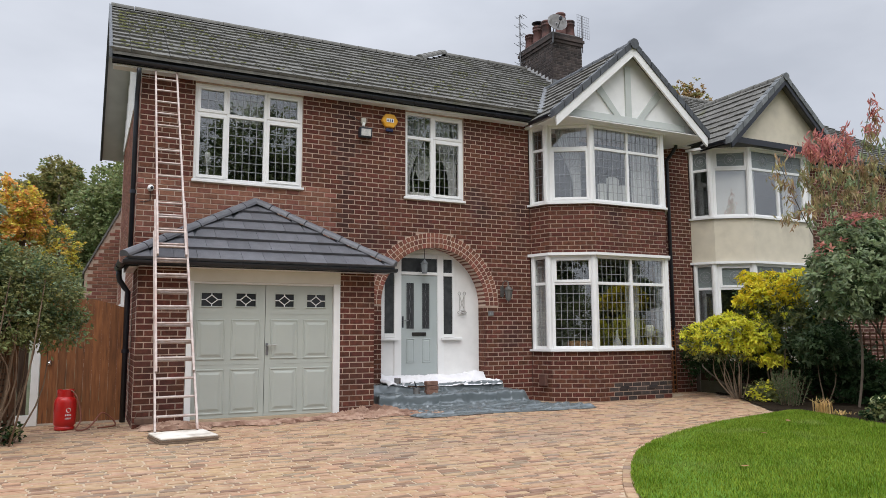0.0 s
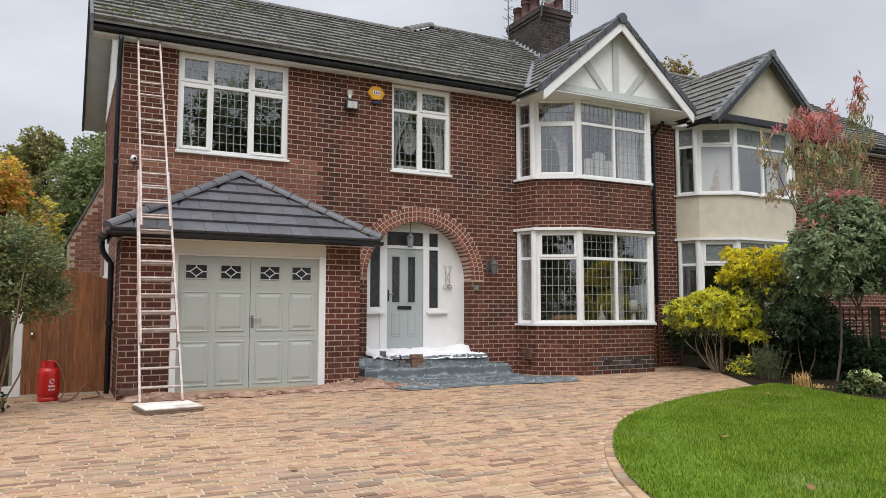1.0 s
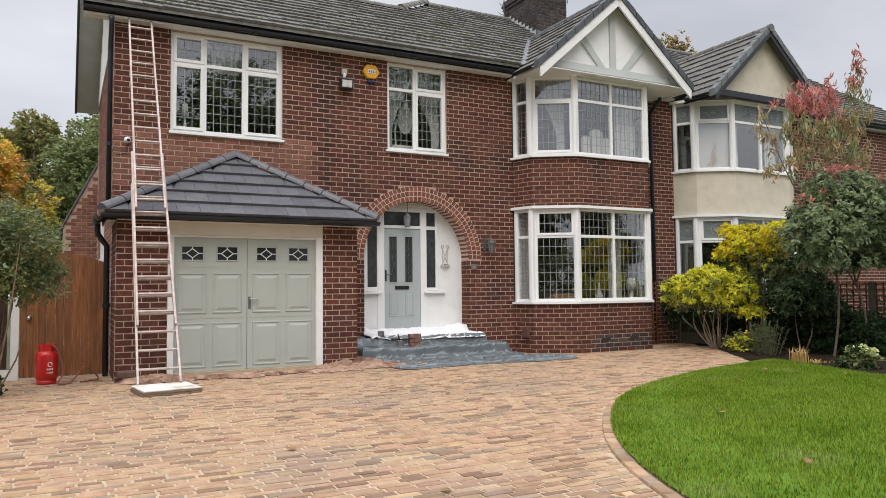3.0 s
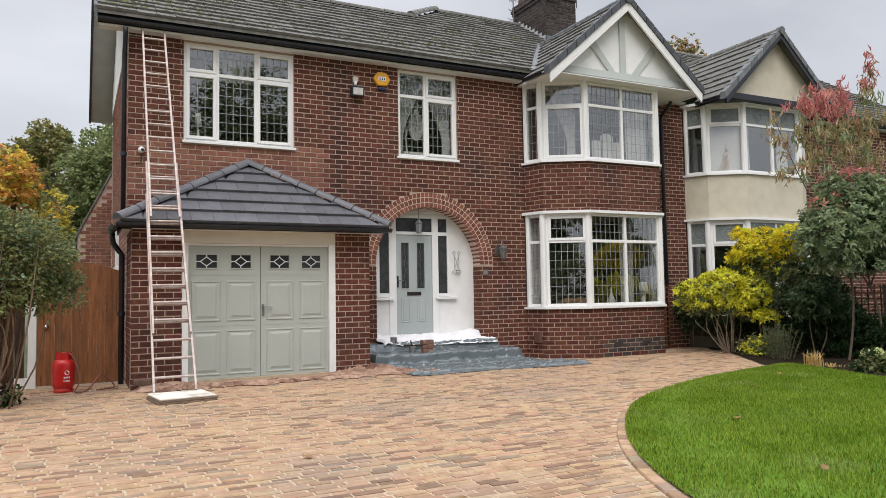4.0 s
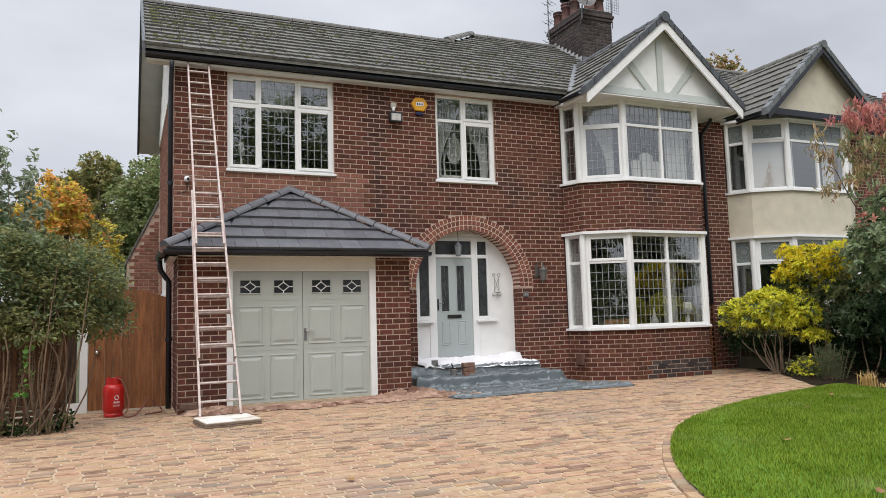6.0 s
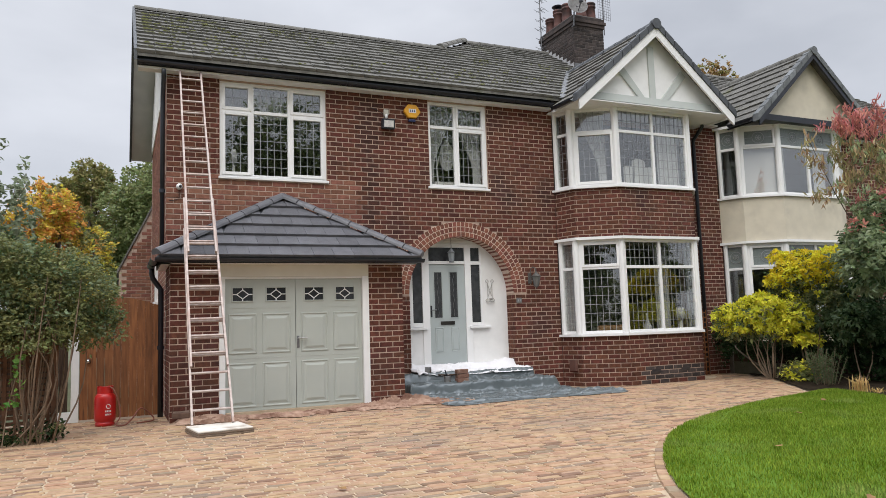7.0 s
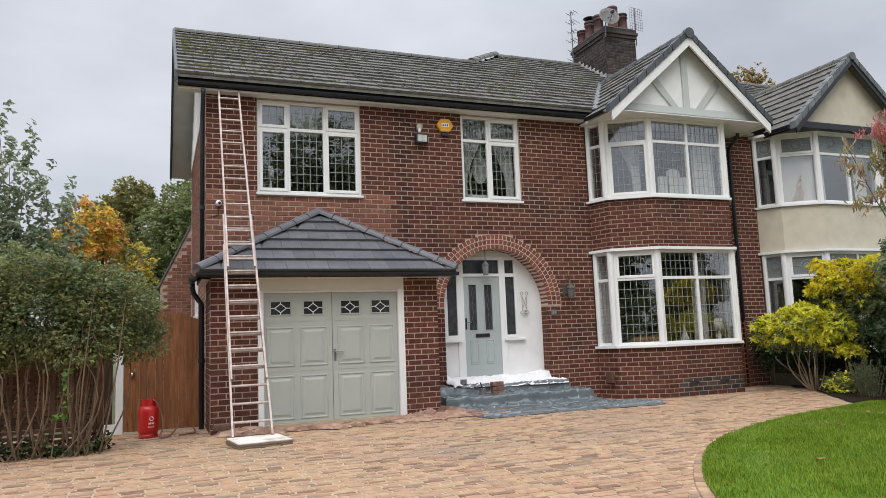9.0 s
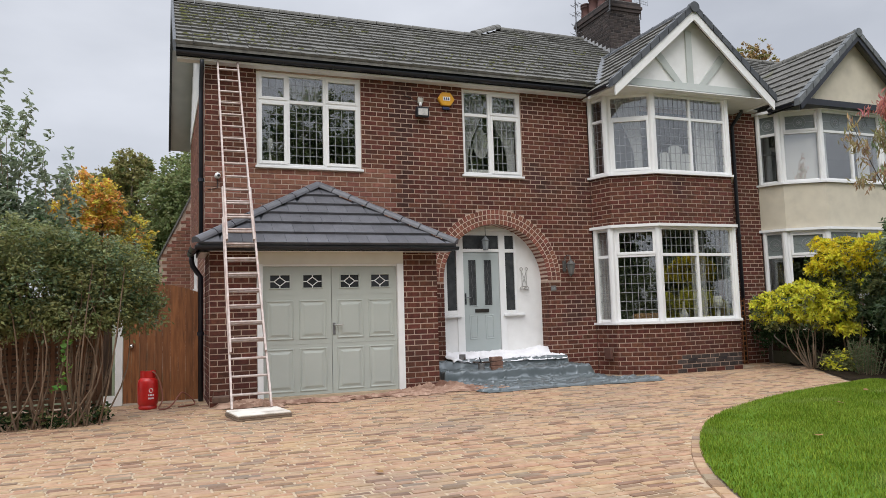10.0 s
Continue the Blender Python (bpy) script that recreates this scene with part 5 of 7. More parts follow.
def porch_lantern():
    th = thing("porch_lantern", "grey hanging porch lantern on a chain", "lantern", at=(5.24, 0.12, 2.52))
    bm = bmesh.new(); tube(bm, [(0, 0, 0.26), (0, 0, 0.49)], 0.006, 6); part("chain", bm, BLACK, th)
    grey = mat("lantern_metal", (0.10, 0.11, 0.115), (0.16, 0.17, 0.175), 0.5, metal=0.4)
    bm = bmesh.new(); lathe(bm, [(0.07, 0.19), (0.085, 0.19), (0.04, 0.24), (0.015, 0.27), (0.01, 0.28)], 6); part("cap", bm, grey, th)
    bm = bmesh.new(); lathe(bm, [(0.05, 0.0), (0.055, 0.0), (0.055, 0.02), (0.05, 0.02)], 6); part("base", bm, grey, th)
    bm = bmesh.new(); lathe(bm, [(0.048, 0.02), (0.07, 0.19)], 6); part("glass", bm, mat("lantern_glass", (0.25, 0.27, 0.28), (0.2, 0.22, 0.23), 0.2), th)
    for k in range(6):
        a = math.pi * k / 3
        bm = bmesh.new(); tube(bm, [(0.052 * math.cos(a), 0.052 * math.sin(a), 0.02), (0.074 * math.cos(a), 0.074 * math.sin(a), 0.19)], 0.004, 5); part("bar", bm, grey, th)
porch_lantern()
def wall_lamp():
    th = thing("wall_lamp", "grey cast-metal carriage lamp on the brick wall", "wall lamp", at=(6.93, -0.02, 2.0))
    grey = mat("cast_grey", (0.075, 0.072, 0.066), (0.13, 0.125, 0.115), 0.55, metal=0.3, scale=20)
    boxpart("back_plate", (-0.06, 0.02, 0.0, 0.02, 0.08, 0.30), grey, th, bevel=0.008)
    bm = bmesh.new(); tube(bm, [(-0.02, -0.01, 0.26), (-0.02, -0.03, 0.36), (0.0, -0.09, 0.41), (0.04, -0.14, 0.38), (0.04, -0.14, 0.31)], 0.011, 7); part("arm", bm, grey, th)
    bm = bmesh.new(); lathe(bm, [(0.095, 0.21), (0.10, 0.22), (0.055, 0.27), (0.02, 0.30), (0.012, 0.33)], 8, (0.04, -0.14, 0)); part("cap", bm, grey, th)
    bm = bmesh.new(); lathe(bm, [(0.045, 0.03), (0.085, 0.21)], 8, (0.04, -0.14, 0)); part("glass", bm, mat("lamp_glass", (0.19, 0.185, 0.175), (0.13, 0.13, 0.125), 0.15), th)
    bm = bmesh.new(); lathe(bm, [(0.01, -0.02), (0.02, 0.0), (0.05, 0.02), (0.05, 0.035)], 8, (0.04, -0.14, 0)); part("base", bm, grey, th)
    for k in range(8):
        a = math.pi * k / 4
        bm = bmesh.new(); tube(bm, [(0.04 + 0.048 * math.cos(a), -0.14 + 0.048 * math.sin(a), 0.03), (0.04 + 0.088 * math.cos(a), -0.14 + 0.088 * math.sin(a), 0.21)], 0.004, 4); part("bar", bm, grey, th)
wall_lamp()
def wall_ornament():
    th = thing("wall_ornament", "wrought-iron scroll candle holder on the white wall", "wall ornament", at=(6.14, PY - 0.02, 1.78))
    pale = mat("pale_iron", (0.30, 0.29, 0.27), (0.42, 0.41, 0.39), 0.6, scale=20)
    bm = bmesh.new()
    for s in (-1, 1):
        tube(bm, [(s * 0.05, 0, 0.02), (s * 0.05, 0, 0.34)], 0.006, 6)
        tube(bm, [(s * (0.05 + 0.045 * math.sin(t) * (1 - t / 9)), 0, 0.34 + 0.05 * (1 - math.cos(t)) * (1 - t / 9)) for t in [k * 0.4 for k in range(14)]], 0.006, 6)
        tube(bm, [(s * (0.05 + 0.05 * math.sin(t)), 0, 0.02 - 0.03 * (1 - math.cos(t))) for t in [k * 0.4 for k in range(12)]], 0.006, 6)
        tube(bm, [(s * 0.05, 0, 0.05), (-s * 0.05, 0, 0.32)], 0.005, 6)
    part("scrollwork", bm, pale, th)
    bm = bmesh.new(); lathe(bm, [(0.02, 0.0), (0.05, 0.02), (0.05, 0.03), (0.02, 0.03)], 12, (0, -0.05, 0.0)); part("candle_cup", bm, pale, th)
wall_ornament()
bm = bmesh.new(); box(bm, -0.06, 0.06, 0.0, 0.018, -0.05, 0.05, bevel=0.006)
pl = part("wall_plaque", bm, mat("grey_slate_plaque", (0.13, 0.13, 0.13), (0.18, 0.18, 0.175), 0.6)); pl.location = (6.64, -0.022, 1.75)
tagged(pl, "small grey slate plaque on the brick wall", "plaque")
bars = thing("plaque_marks", "pale bars on the small slate plaque", "marking")
bars.location = (6.64, -0.024, 1.75)
for k in (-0.02, 0.02):
    boxpart("mark", (k - 0.006, k + 0.006, -0.002, 0.0, -0.022, 0.022), LEADCAME, bars)

# ---------- fixtures on the front ----------
def alarm_box():
    th = thing("alarm_box", "yellow hexagonal burglar alarm box high on the wall", "alarm box", at=(4.43, -0.0, 5.43))
    yel = mat("yellow_plastic", (0.72, 0.36, 0.02), (0.66, 0.32, 0.015), 0.35)
    bm = bmesh.new()
    prism(bm, [(0.175 * math.cos(a), 0.15 * math.sin(a)) for a in [math.pi * k / 3 for k in range(6)]], -0.075, 0.0)
    bmesh.ops.bevel(bm, geom=[e for e in bm.edges], offset=0.012, segments=2, affect="EDGES")
    part("casing", bm, yel, th)
    bm = bmesh.new(); prism(bm, [(-0.075, -0.035), (0.075, -0.035), (0.075, 0.04), (-0.075, 0.04)], -0.079, -0.0755); part("badge", bm, UPVC, th, "white badge")
    bm = bmesh.new()
    for k in (-0.045, 0.0, 0.045):
        prism(bm, [(k - 0.014, -0.02), (k + 0.016, -0.02), (k + 0.004, 0.026), (k - 0.010, 0.026)], -0.082, -0.0795)
    part("badge_mark", bm, mat("blue_mark", (0.02, 0.03, 0.12)), th, "dark blue mark")
    boxpart("lower_sounder", (-0.07, 0.07, -0.06, -0.002, -0.21, -0.152), mat("blue_lens", (0.015, 0.02, 0.07), (0.02, 0.03, 0.09), 0.2), th, "dark blue strobe lens", bevel=0.012)
alarm_box()
def floodlight():
    th = thing("floodlight", "black floodlight with a white movement sensor", "floodlight", at=(3.92, -0.0, 5.05))
    boxpart("housing", (-0.125, 0.125, -0.13, -0.03, -0.01, 0.18), BLACK, th, bevel=0.01, m=Matrix.Rotation(radians(6), 4, "X"))
    # the lens colour is pale to carry the reflection on its glass
    boxpart("lens", (-0.095, 0.095, -0.139, -0.131, 0.02, 0.15), mat("lens_reflection", (0.62, 0.60, 0.56), (0.42, 0.41, 0.40), 0.12, scale=22), th, "glass lens, coloured pale for its bright reflection", m=Matrix.Rotation(radians(6), 4, "X"))
    bm = bmesh.new(); tube(bm, [(0, 0.0, 0.06), (0, -0.05, 0.06)], 0.03, 8); part("bracket", bm, BLACK, th)
    boxpart("junction_box", (-0.065, 0.03, -0.06, 0.0, 0.26, 0.37), mat("aged_plastic", (0.5, 0.48, 0.42), (0.42, 0.40, 0.35), 0.5), th, "cream sensor box", bevel=0.008)
    bm = bmesh.new(); lathe(bm, [(0.02, -0.05), (0.03, -0.03), (0.03, 0.01), (0.02, 0.03)], 12, (-0.02, -0.05, 0.25)); part("sensor", bm, UPVC, th)
    bm = bmesh.new(); tube(bm, [(-0.065, -0.01, 0.30), (-0.2, -0.01, 0.36), (-0.33, -0.01, 0.40)], 0.005, 5); part("cable", bm, BLACK, th)
floodlight()
def cctv():
    th = thing("security_camera", "white dome security camera on the wall corner", "security camera", at=(0.2, 0.0, 3.76))
    th.scale = (0.82, 0.82, 0.82)
    bm = bmesh.new(); lathe(bm, [(0.05, -0.03), (0.06, -0.01), (0.06, 0.01), (0.05, 0.03)], 16)
    bmesh.ops.rotate(bm, matrix=Matrix.Rotation(radians(90), 3, "X"), verts=bm.verts); bmesh.ops.translate(bm, vec=(0, -0.03, 0), verts=bm.verts)
    part("base", bm, UPVC, th, smooth=True)
    bm = bmesh.new(); bmesh.ops.create_uvsphere(bm, u_segments=18, v_segments=12, radius=0.062); bmesh.ops.translate(bm, vec=(0, -0.10, 0), verts=bm.verts); part("dome", bm, UPVC, th, smooth=True)
    bm = bmesh.new(); bmesh.ops.create_uvsphere(bm, u_segments=14, v_segments=8, radius=0.034); bmesh.ops.translate(bm, vec=(0.012, -0.137, -0.005), verts=bm.verts); part("lens", bm, BLACK, th, "dark lens", True)
    bm = bmesh.new(); tube(bm, [(0.0, -0.01, -0.06), (0.0, -0.01, -0.24), (-0.12, -0.01, -0.28), (-0.19, -0.01, -0.28)], 0.006, 5); part("cable", bm, BLACK, th, "dark cable")
cctv()
def downpipe(name, pts, label, r=0.036, square=False, at=(0, 0, 0)):
    th = thing(name, label, "downpipe", "downpipes", at)
    bm = bmesh.new(); tube(bm, pts, r, 4 if square else 10); part("pipe", bm, BLACK, th, smooth=not square)
    z0, z1 = min(p[2] for p in pts), max(p[2] for p in pts)
    base = pts[-1]
    for k in range(1, int((z1 - z0) / 1.7) + 1):
        z = z0 + k * 1.7 - 0.6
        bm = bmesh.new(); tube(bm, [(base[0], base[1], z - 0.03), (base[0], base[1], z + 0.03)], r * 1.35, 10); part("bracket", bm, BLACK, th)
downpipe("downpipe", [(0.0, 0.0, 5.70), (0.0, 0.05, 5.60), (0.0, 0.30, 5.35), (0.0, 0.32, 5.2), (0.0, 0.32, 2.6)], "black plastic downpipe at the house corner", 0.038, at=(-0.06, -0.25, 0))
downpipe("downpipe", [(-0.02, 0.02, 2.46), (-0.02, 0.02, 2.30), (0.0, 0.06, 2.22), (0.08, 0.06, 2.10), (0.125, 0.06, 2.04), (0.125, 0.06, 0.0)], "black downpipe with a swan neck beside the gate", 0.043, at=(-0.20, -0.12, 0))
downpipe("downpipe", [(0.0, -0.33, 5.75), (0.0, -0.33, 5.6), (0.0, -0.02, 5.35), (0.0, -0.02, 5.2), (0.0, -0.02, 0.05)], "black downpipe between the two houses", 0.04, at=(11.40, -0.05, 0))
bm = bmesh.new(); box(bm, -0.09, 0.09, -0.07, 0.0, -0.11, 0.11, bevel=0.01)
vb = part("wall_vent", bm, mat("brown_plastic", (0.10, 0.05, 0.04), (0.13, 0.065, 0.05), 0.5)); vb.location = (7.66, -0.36, 0.42); vb.rotation_euler[2] = radians(-100) + math.pi
vb.rotation_euler[2] = radians(-80)
tagged(vb, "brown plastic vent cowl low on the bay wall", "vent")
def air_brick(x):
    th = thing("air_brick", "terracotta air brick low in the bay wall", "air brick", "air bricks", (x, -0.957, 0.25))
    boxpart("body", (-0.11, 0.11, 0.0, 0.012, -0.036, 0.036), BRICK_DARK, th)
    for k in range(7):
        boxpart("slot", (-0.09 + k * 0.028, -0.078 + k * 0.028, -0.0015, 0.0, -0.026, 0.026), BLACK, th)
air_brick(9.2); air_brick(9.95)

# ---------- things by the house ----------
ALU = mat("paint_spattered_aluminium", (0.37, 0.30, 0.27), (0.53, 0.455, 0.42), 0.5, metal=0.3, scale=14, c3=(0.38, 0.27, 0.23), c3_at=0.60, c3_scale=6)
def ladder():
    """Three sliding sections leaning over the garage roof on to the wall under the eave."""
    foot, top = Vector((0.41, -3.0, 0.165)), Vector((0.36, -0.09, 5.66))
    th = thing("ladder", "paint-spattered aluminium extension ladder leaning on the wall", "ladder", at=foot)
    d = top - foot
    L = d.length
    d.normalize()
    s = Vector((1, 0, 0)); s = (s - d * s.dot(d)).normalized()
    n = s.cross(d)          # towards the wall side
    if n.y > 0: n = -n
    def section(name, a, b, w0, w1, off, first, label):
        sec = part(name, bmesh.new(), ALU, th, label)
        for k in (-1, 1):
            bm = bmesh.new()
            p0, p1 = d * a + s * (k * w0 / 2) + n * off, d * b + s * (k * w1 / 2) + n * off
            e = (p1 - p0).normalized()
            q = [p + s * (i * 0.013) + n * (j * 0.032) for p in (p0, p1) for i, j in ((-1, -1), (1, -1), (1, 1), (-1, 1))]
            vs = [bm.verts.new(v) for v in q]
            for f in ((0, 1, 2, 3), (7, 6, 5, 4), (0, 4, 5, 1), (1, 5, 6, 2), (2, 6, 7, 3), (3, 7, 4, 0)):
                bm.faces.new([vs[i] for i in f])
            part("stile", bm, ALU, sec)
        z = a + first
        while z < b - 0.05:
            f = (z - a) / (b - a)
            w = w0 + (w1 - w0) * f
            bm = bmesh.new(); tube(bm, [d * z + s * (w / 2) + n * off, d * z - s * (w / 2) + n * off], 0.017, 8); part("rung", bm, ALU, sec)
            z += 0.257
    section("lower_section", 0.0, 3.02, 0.50, 0.44, 0.0, 0.20, "lower ladder section")
    section("middle_section", 0.78, 3.55, 0.46, 0.41, 0.055, 0.20, "middle ladder section")
    section("upper_section", 2.55, L, 0.38, 0.33, 0.11, 0.15, "upper ladder section")
ladder()
def ladder_board():
    th = thing("ladder_board", "whitish paint-stained board stack under the ladder", "board", at=(0.47, -3.28, 0.088))
    th.rotation_euler[2] = radians(8)
    pale = mat("plastered_board", (0.74, 0.70, 0.63), (0.64, 0.59, 0.52), 0.9, scale=6, bump=0.4, c3=(0.34, 0.28, 0.22), c3_at=0.62, c3_scale=3)
    boxpart("board", (-0.35, 0.33, -0.30, 0.36, 0.0, 0.024), mat("weathered_board", (0.13, 0.09, 0.06), (0.22, 0.16, 0.115), 0.9, scale=9, bump=0.5, stretch_by=(1, 6, 6)), th, "weathered wooden board", bevel=0.005)
    boxpart("board", (-0.345, 0.335, -0.295, 0.35, 0.026, 0.05), bpy.data.materials["weathered_board"], th, "weathered wooden board", bevel=0.006)
    boxpart("foam_mat", (-0.34, 0.325, -0.29, 0.34, 0.051, 0.077), pale, th, "whitish foam mat", bevel=0.012)
ladder_board()
RED = mat("red_gas_paint", (0.55, 0.018, 0.014), (0.46, 0.014, 0.012), 0.32, scale=6, c3=(0.25, 0.02, 0.015), c3_at=0.72, c3_scale=9)
def gas_bottle():
    th = thing("gas_bottle", "red propane gas bottle standing by the gate", "gas bottle", at=(-0.87, -0.70, 0.0))
    th.scale = (0.93, 0.93, 0.96)
    bm = bmesh.new(); lathe(bm, [(0.14, 0.0), (0.145, 0.02), (0.145, 0.05), (0.13, 0.055), (0.155, 0.09), (0.16, 0.14), (0.16, 0.40), (0.15, 0.45), (0.12, 0.49), (0.06, 0.515), (0.03, 0.52)], 28); part("cylinder", bm, RED, th, smooth=True)
    bm = bmesh.new()
    for a in range(0, 360, 12):
        if 60 < a < 120:
            continue
        t0, t1 = radians(a), radians(a + 12)
        vs = []
        for r in (0.112, 0.118):
            for t in (t0, t1):
                for z in (0.48, 0.60):
                    vs.append(bm.verts.new((r * math.cos(t), r * math.sin(t), z + (0 if z < 0.5 else 0))))
        for f in ((0, 1, 3, 2), (4, 6, 7, 5), (0, 4, 5, 1), (2, 3, 7, 6), (0, 2, 6, 4), (1, 5, 7, 3)):
            bm.faces.new([vs[i] for i in f])
    part("collar", bm, RED, th)
    bm = bmesh.new(); lathe(bm, [(0.03, 0.50), (0.03, 0.56), (0.018, 0.565), (0.018, 0.60)], 12); part("valve", bm, mat("brass", (0.4, 0.28, 0.1), (0.3, 0.2, 0.07), 0.35, metal=0.9), th, "brass valve")
    bm = bmesh.new()
    t0 = radians(-72)
    disc_pts = [(0.1605, t0 + 0.22 * math.cos(a), 0.30 + 0.036 * math.sin(a)) for a in [2 * math.pi * k / 16 for k in range(16)]]
    vs = [bm.verts.new((r * math.cos(t), r * math.sin(t), z)) for r, t, z in disc_pts]
    bm.faces.new(vs)
    part("round_mark", bm, UPVC, th, "white round mark")
    bm = bmesh.new()
    for row, (z, n) in enumerate(((0.215, 4), (0.165, 6))):
        for k in range(n):
            ta = t0 - 0.30 + k * 0.60 / n + 0.02
            tb = ta + 0.60 / n - 0.05
            vs = [bm.verts.new((0.1608 * math.cos(t), 0.1608 * math.sin(t), zz)) for t, zz in ((ta, z), (tb, z), (tb, z + 0.026), (ta, z + 0.026))]
            bm.faces.new(vs)
    part("lettering_bars", bm, UPVC, th, "white lettering bars")
gas_bottle()
bm = bmesh.new()
pts = [(-0.90, -0.72, 0.57), (-0.78, -0.80, 0.55), (-0.70, -0.85, 0.40), (-0.66, -0.92, 0.16), (-0.72, -1.0, 0.03), (-0.60, -1.08, 0.03), (-0.50, -0.95, 0.10), (-0.42, -0.82, 0.20), (-0.36, -0.75, 0.22), (-0.24, -0.70, 0.12), (-0.20, -0.72, 0.03), (-0.34, -0.86, 0.025), (-0.46, -0.92, 0.025)]
fine = []
for i in range(len(pts) - 1):
    p0, p1, p2, p3 = [Vector(pts[max(0, min(len(pts) - 1, i + k))]) for k in (-1, 0, 1, 2)]
    for f in (0, 0.25, 0.5, 0.75):
        fine.append(0.5 * ((2 * p1) + (p2 - p0) * f + (2 * p0 - 5 * p1 + 4 * p2 - p3) * f * f + (3 * p1 - p0 - 3 * p2 + p3) * f ** 3))
tube(bm, fine, 0.011, 8)
hose = part("gas_hose", bm, mat("orange_rubber", (0.23, 0.075, 0.045), (0.17, 0.055, 0.035), 0.6, scale=20), None, smooth=True)
tagged(hose, "dull orange rubber gas hose looping on the paving", "hose")

# gate and left boundary
def gate():
    th = thing("garden_gate", "brown stained boarded gate with an arched top", "gate", at=(-1.25, 0.03, 0.03))
    w, n = 1.18, 10
    for k in range(n):
        a, b = w * k / n + 0.0015, w * (k + 1) / n - 0.0015
        top = lambda x: 1.72 + 0.18 * math.sin(math.pi * min(1, max(0, (x + 0.25) / 1.5)))
        bm = bmesh.new(); prism(bm, [(a, 0.0), (b, 0.0), (b, top(b)), (a, top(a))], -0.012, 0.012)
        ob = part("board", bm, WOOD, th)
    for z in (0.2, 0.95, 1.55):
        boxpart("ledge", (0.0, w, 0.013, 0.05, z, z + 0.1), WOOD, th)
    bm = bmesh.new(); lathe(bm, [(0.042, 0.0), (0.042, 0.008), (0.012, 0.012), (0.012, 0.035), (0.028, 0.045), (0.03, 0.06), (0.018, 0.072)], 16)
    bmesh.ops.rotate(bm, matrix=Matrix.Rotation(radians(90), 3, "X"), verts=bm.verts); bmesh.ops.translate(bm, vec=(0.12, -0.012, 0.90), verts=bm.verts)
    part("knob", bm, mat("chrome", (0.7, 0.7, 0.7), (0.6, 0.6, 0.6), 0.2, metal=1.0), th, "chrome knob", True)
gate()
gp = thing("gate_post", "white-painted timber gate post", "post", at=(-1.312, 0.03, 0))
boxpart("post", (-0.055, 0.055, -0.05, 0.05, 0.0, 1.85), WHITE, gp, bevel=0.006)
boxpart("plinth", (-0.30, -0.056, -0.03, 0.03, 0.0, 0.16), WHITE, gp, "white plinth board")
fl = thing("fence_left", "dark brown boarded fence beside the gate", "fence", at=(-4.4, 0.05, 0.0))
for k in range(23):
    boxpart("board", (k * 0.13, k * 0.13 + 0.125, -0.012, 0.012, 0.17, 1.75), WOOD_DARK, fl)
TRELLIS = mat("trellis_wood", (0.125, 0.064, 0.038), (0.215, 0.115, 0.070), 0.85, spec=0.2, scale=5, bump=0.3, bump_scale=30, vary=0.25)
tr = thing("trellis_fence", "brown woven-slat trellis panel behind the shrub stems", "trellis", at=(-4.45, -2.45, 0.08))
for k in range(20):
    boxpart("slat", (0.0, 3.02, 0.004, 0.018, 0.05 + k * 0.071, 0.05 + k * 0.071 + 0.046), TRELLIS, tr)
for k in range(26):
    boxpart("upright", (k * 0.118, k * 0.118 + 0.04, -0.014, 0.003, 0.0, 1.48), TRELLIS, tr)
boxpart("end_post", (3.0, 3.07, -0.035, 0.035, 0.0, 1.48), TRELLIS, tr)

# steps under sheets
POLY = mat("grey_polythene", (0.098, 0.119, 0.125), (0.150, 0.172, 0.180), 0.28, metal=0.2, scale=3, bump=0.35, bump_scale=14, spec=1.0)
STONE = mat("step_concrete", (0.3, 0.27, 0.24), (0.24, 0.21, 0.19), 0.9, scale=8, bump=0.3)
st = thing("doorstep", "concrete doorsteps hidden under sheets", "steps", kind="structure")
boxpart("landing", (4.12, 6.62, -0.40, 0.30, -0.1, 0.395), STONE, st)
boxpart("door_step", (4.34, 6.48, 0.12, 0.299, 0.396, 0.50), STONE, st)
boxpart("step", (4.0, 6.85, -0.84, -0.401, -0.1, 0.235), STONE, st)
def wrinkle(x, y, s, amp):
    return amp * (noise.noise(Vector((x * s, y * s * 1.7, 3.1))) + 0.5 * noise.noise(Vector((x * s * 2.7, y * s * 2.3, 7.7))))
def step_h(x, y):
    ramp = lambda v, e, k: smoothstep((v - e - 0.018 * noise.noise(Vector((x * 2.2, y * 2.2, 8)))) / k + 0.5)
    side1, side2 = ramp(-x, -6.66, 0.08), ramp(-x, -6.95 + 0.12 * (y + 0.85), 0.22)
    h1 = 0.412 * ramp(y, -0.43, 0.03) * side1
    h2 = 0.255 * ramp(y, -0.87, 0.035) * side2
    slack = 0.075 * smoothstep((y + 1.35) / 0.4) * smoothstep((7.15 - x) / 0.2)
    return max(h1, h2, gz(x, y) + slack)
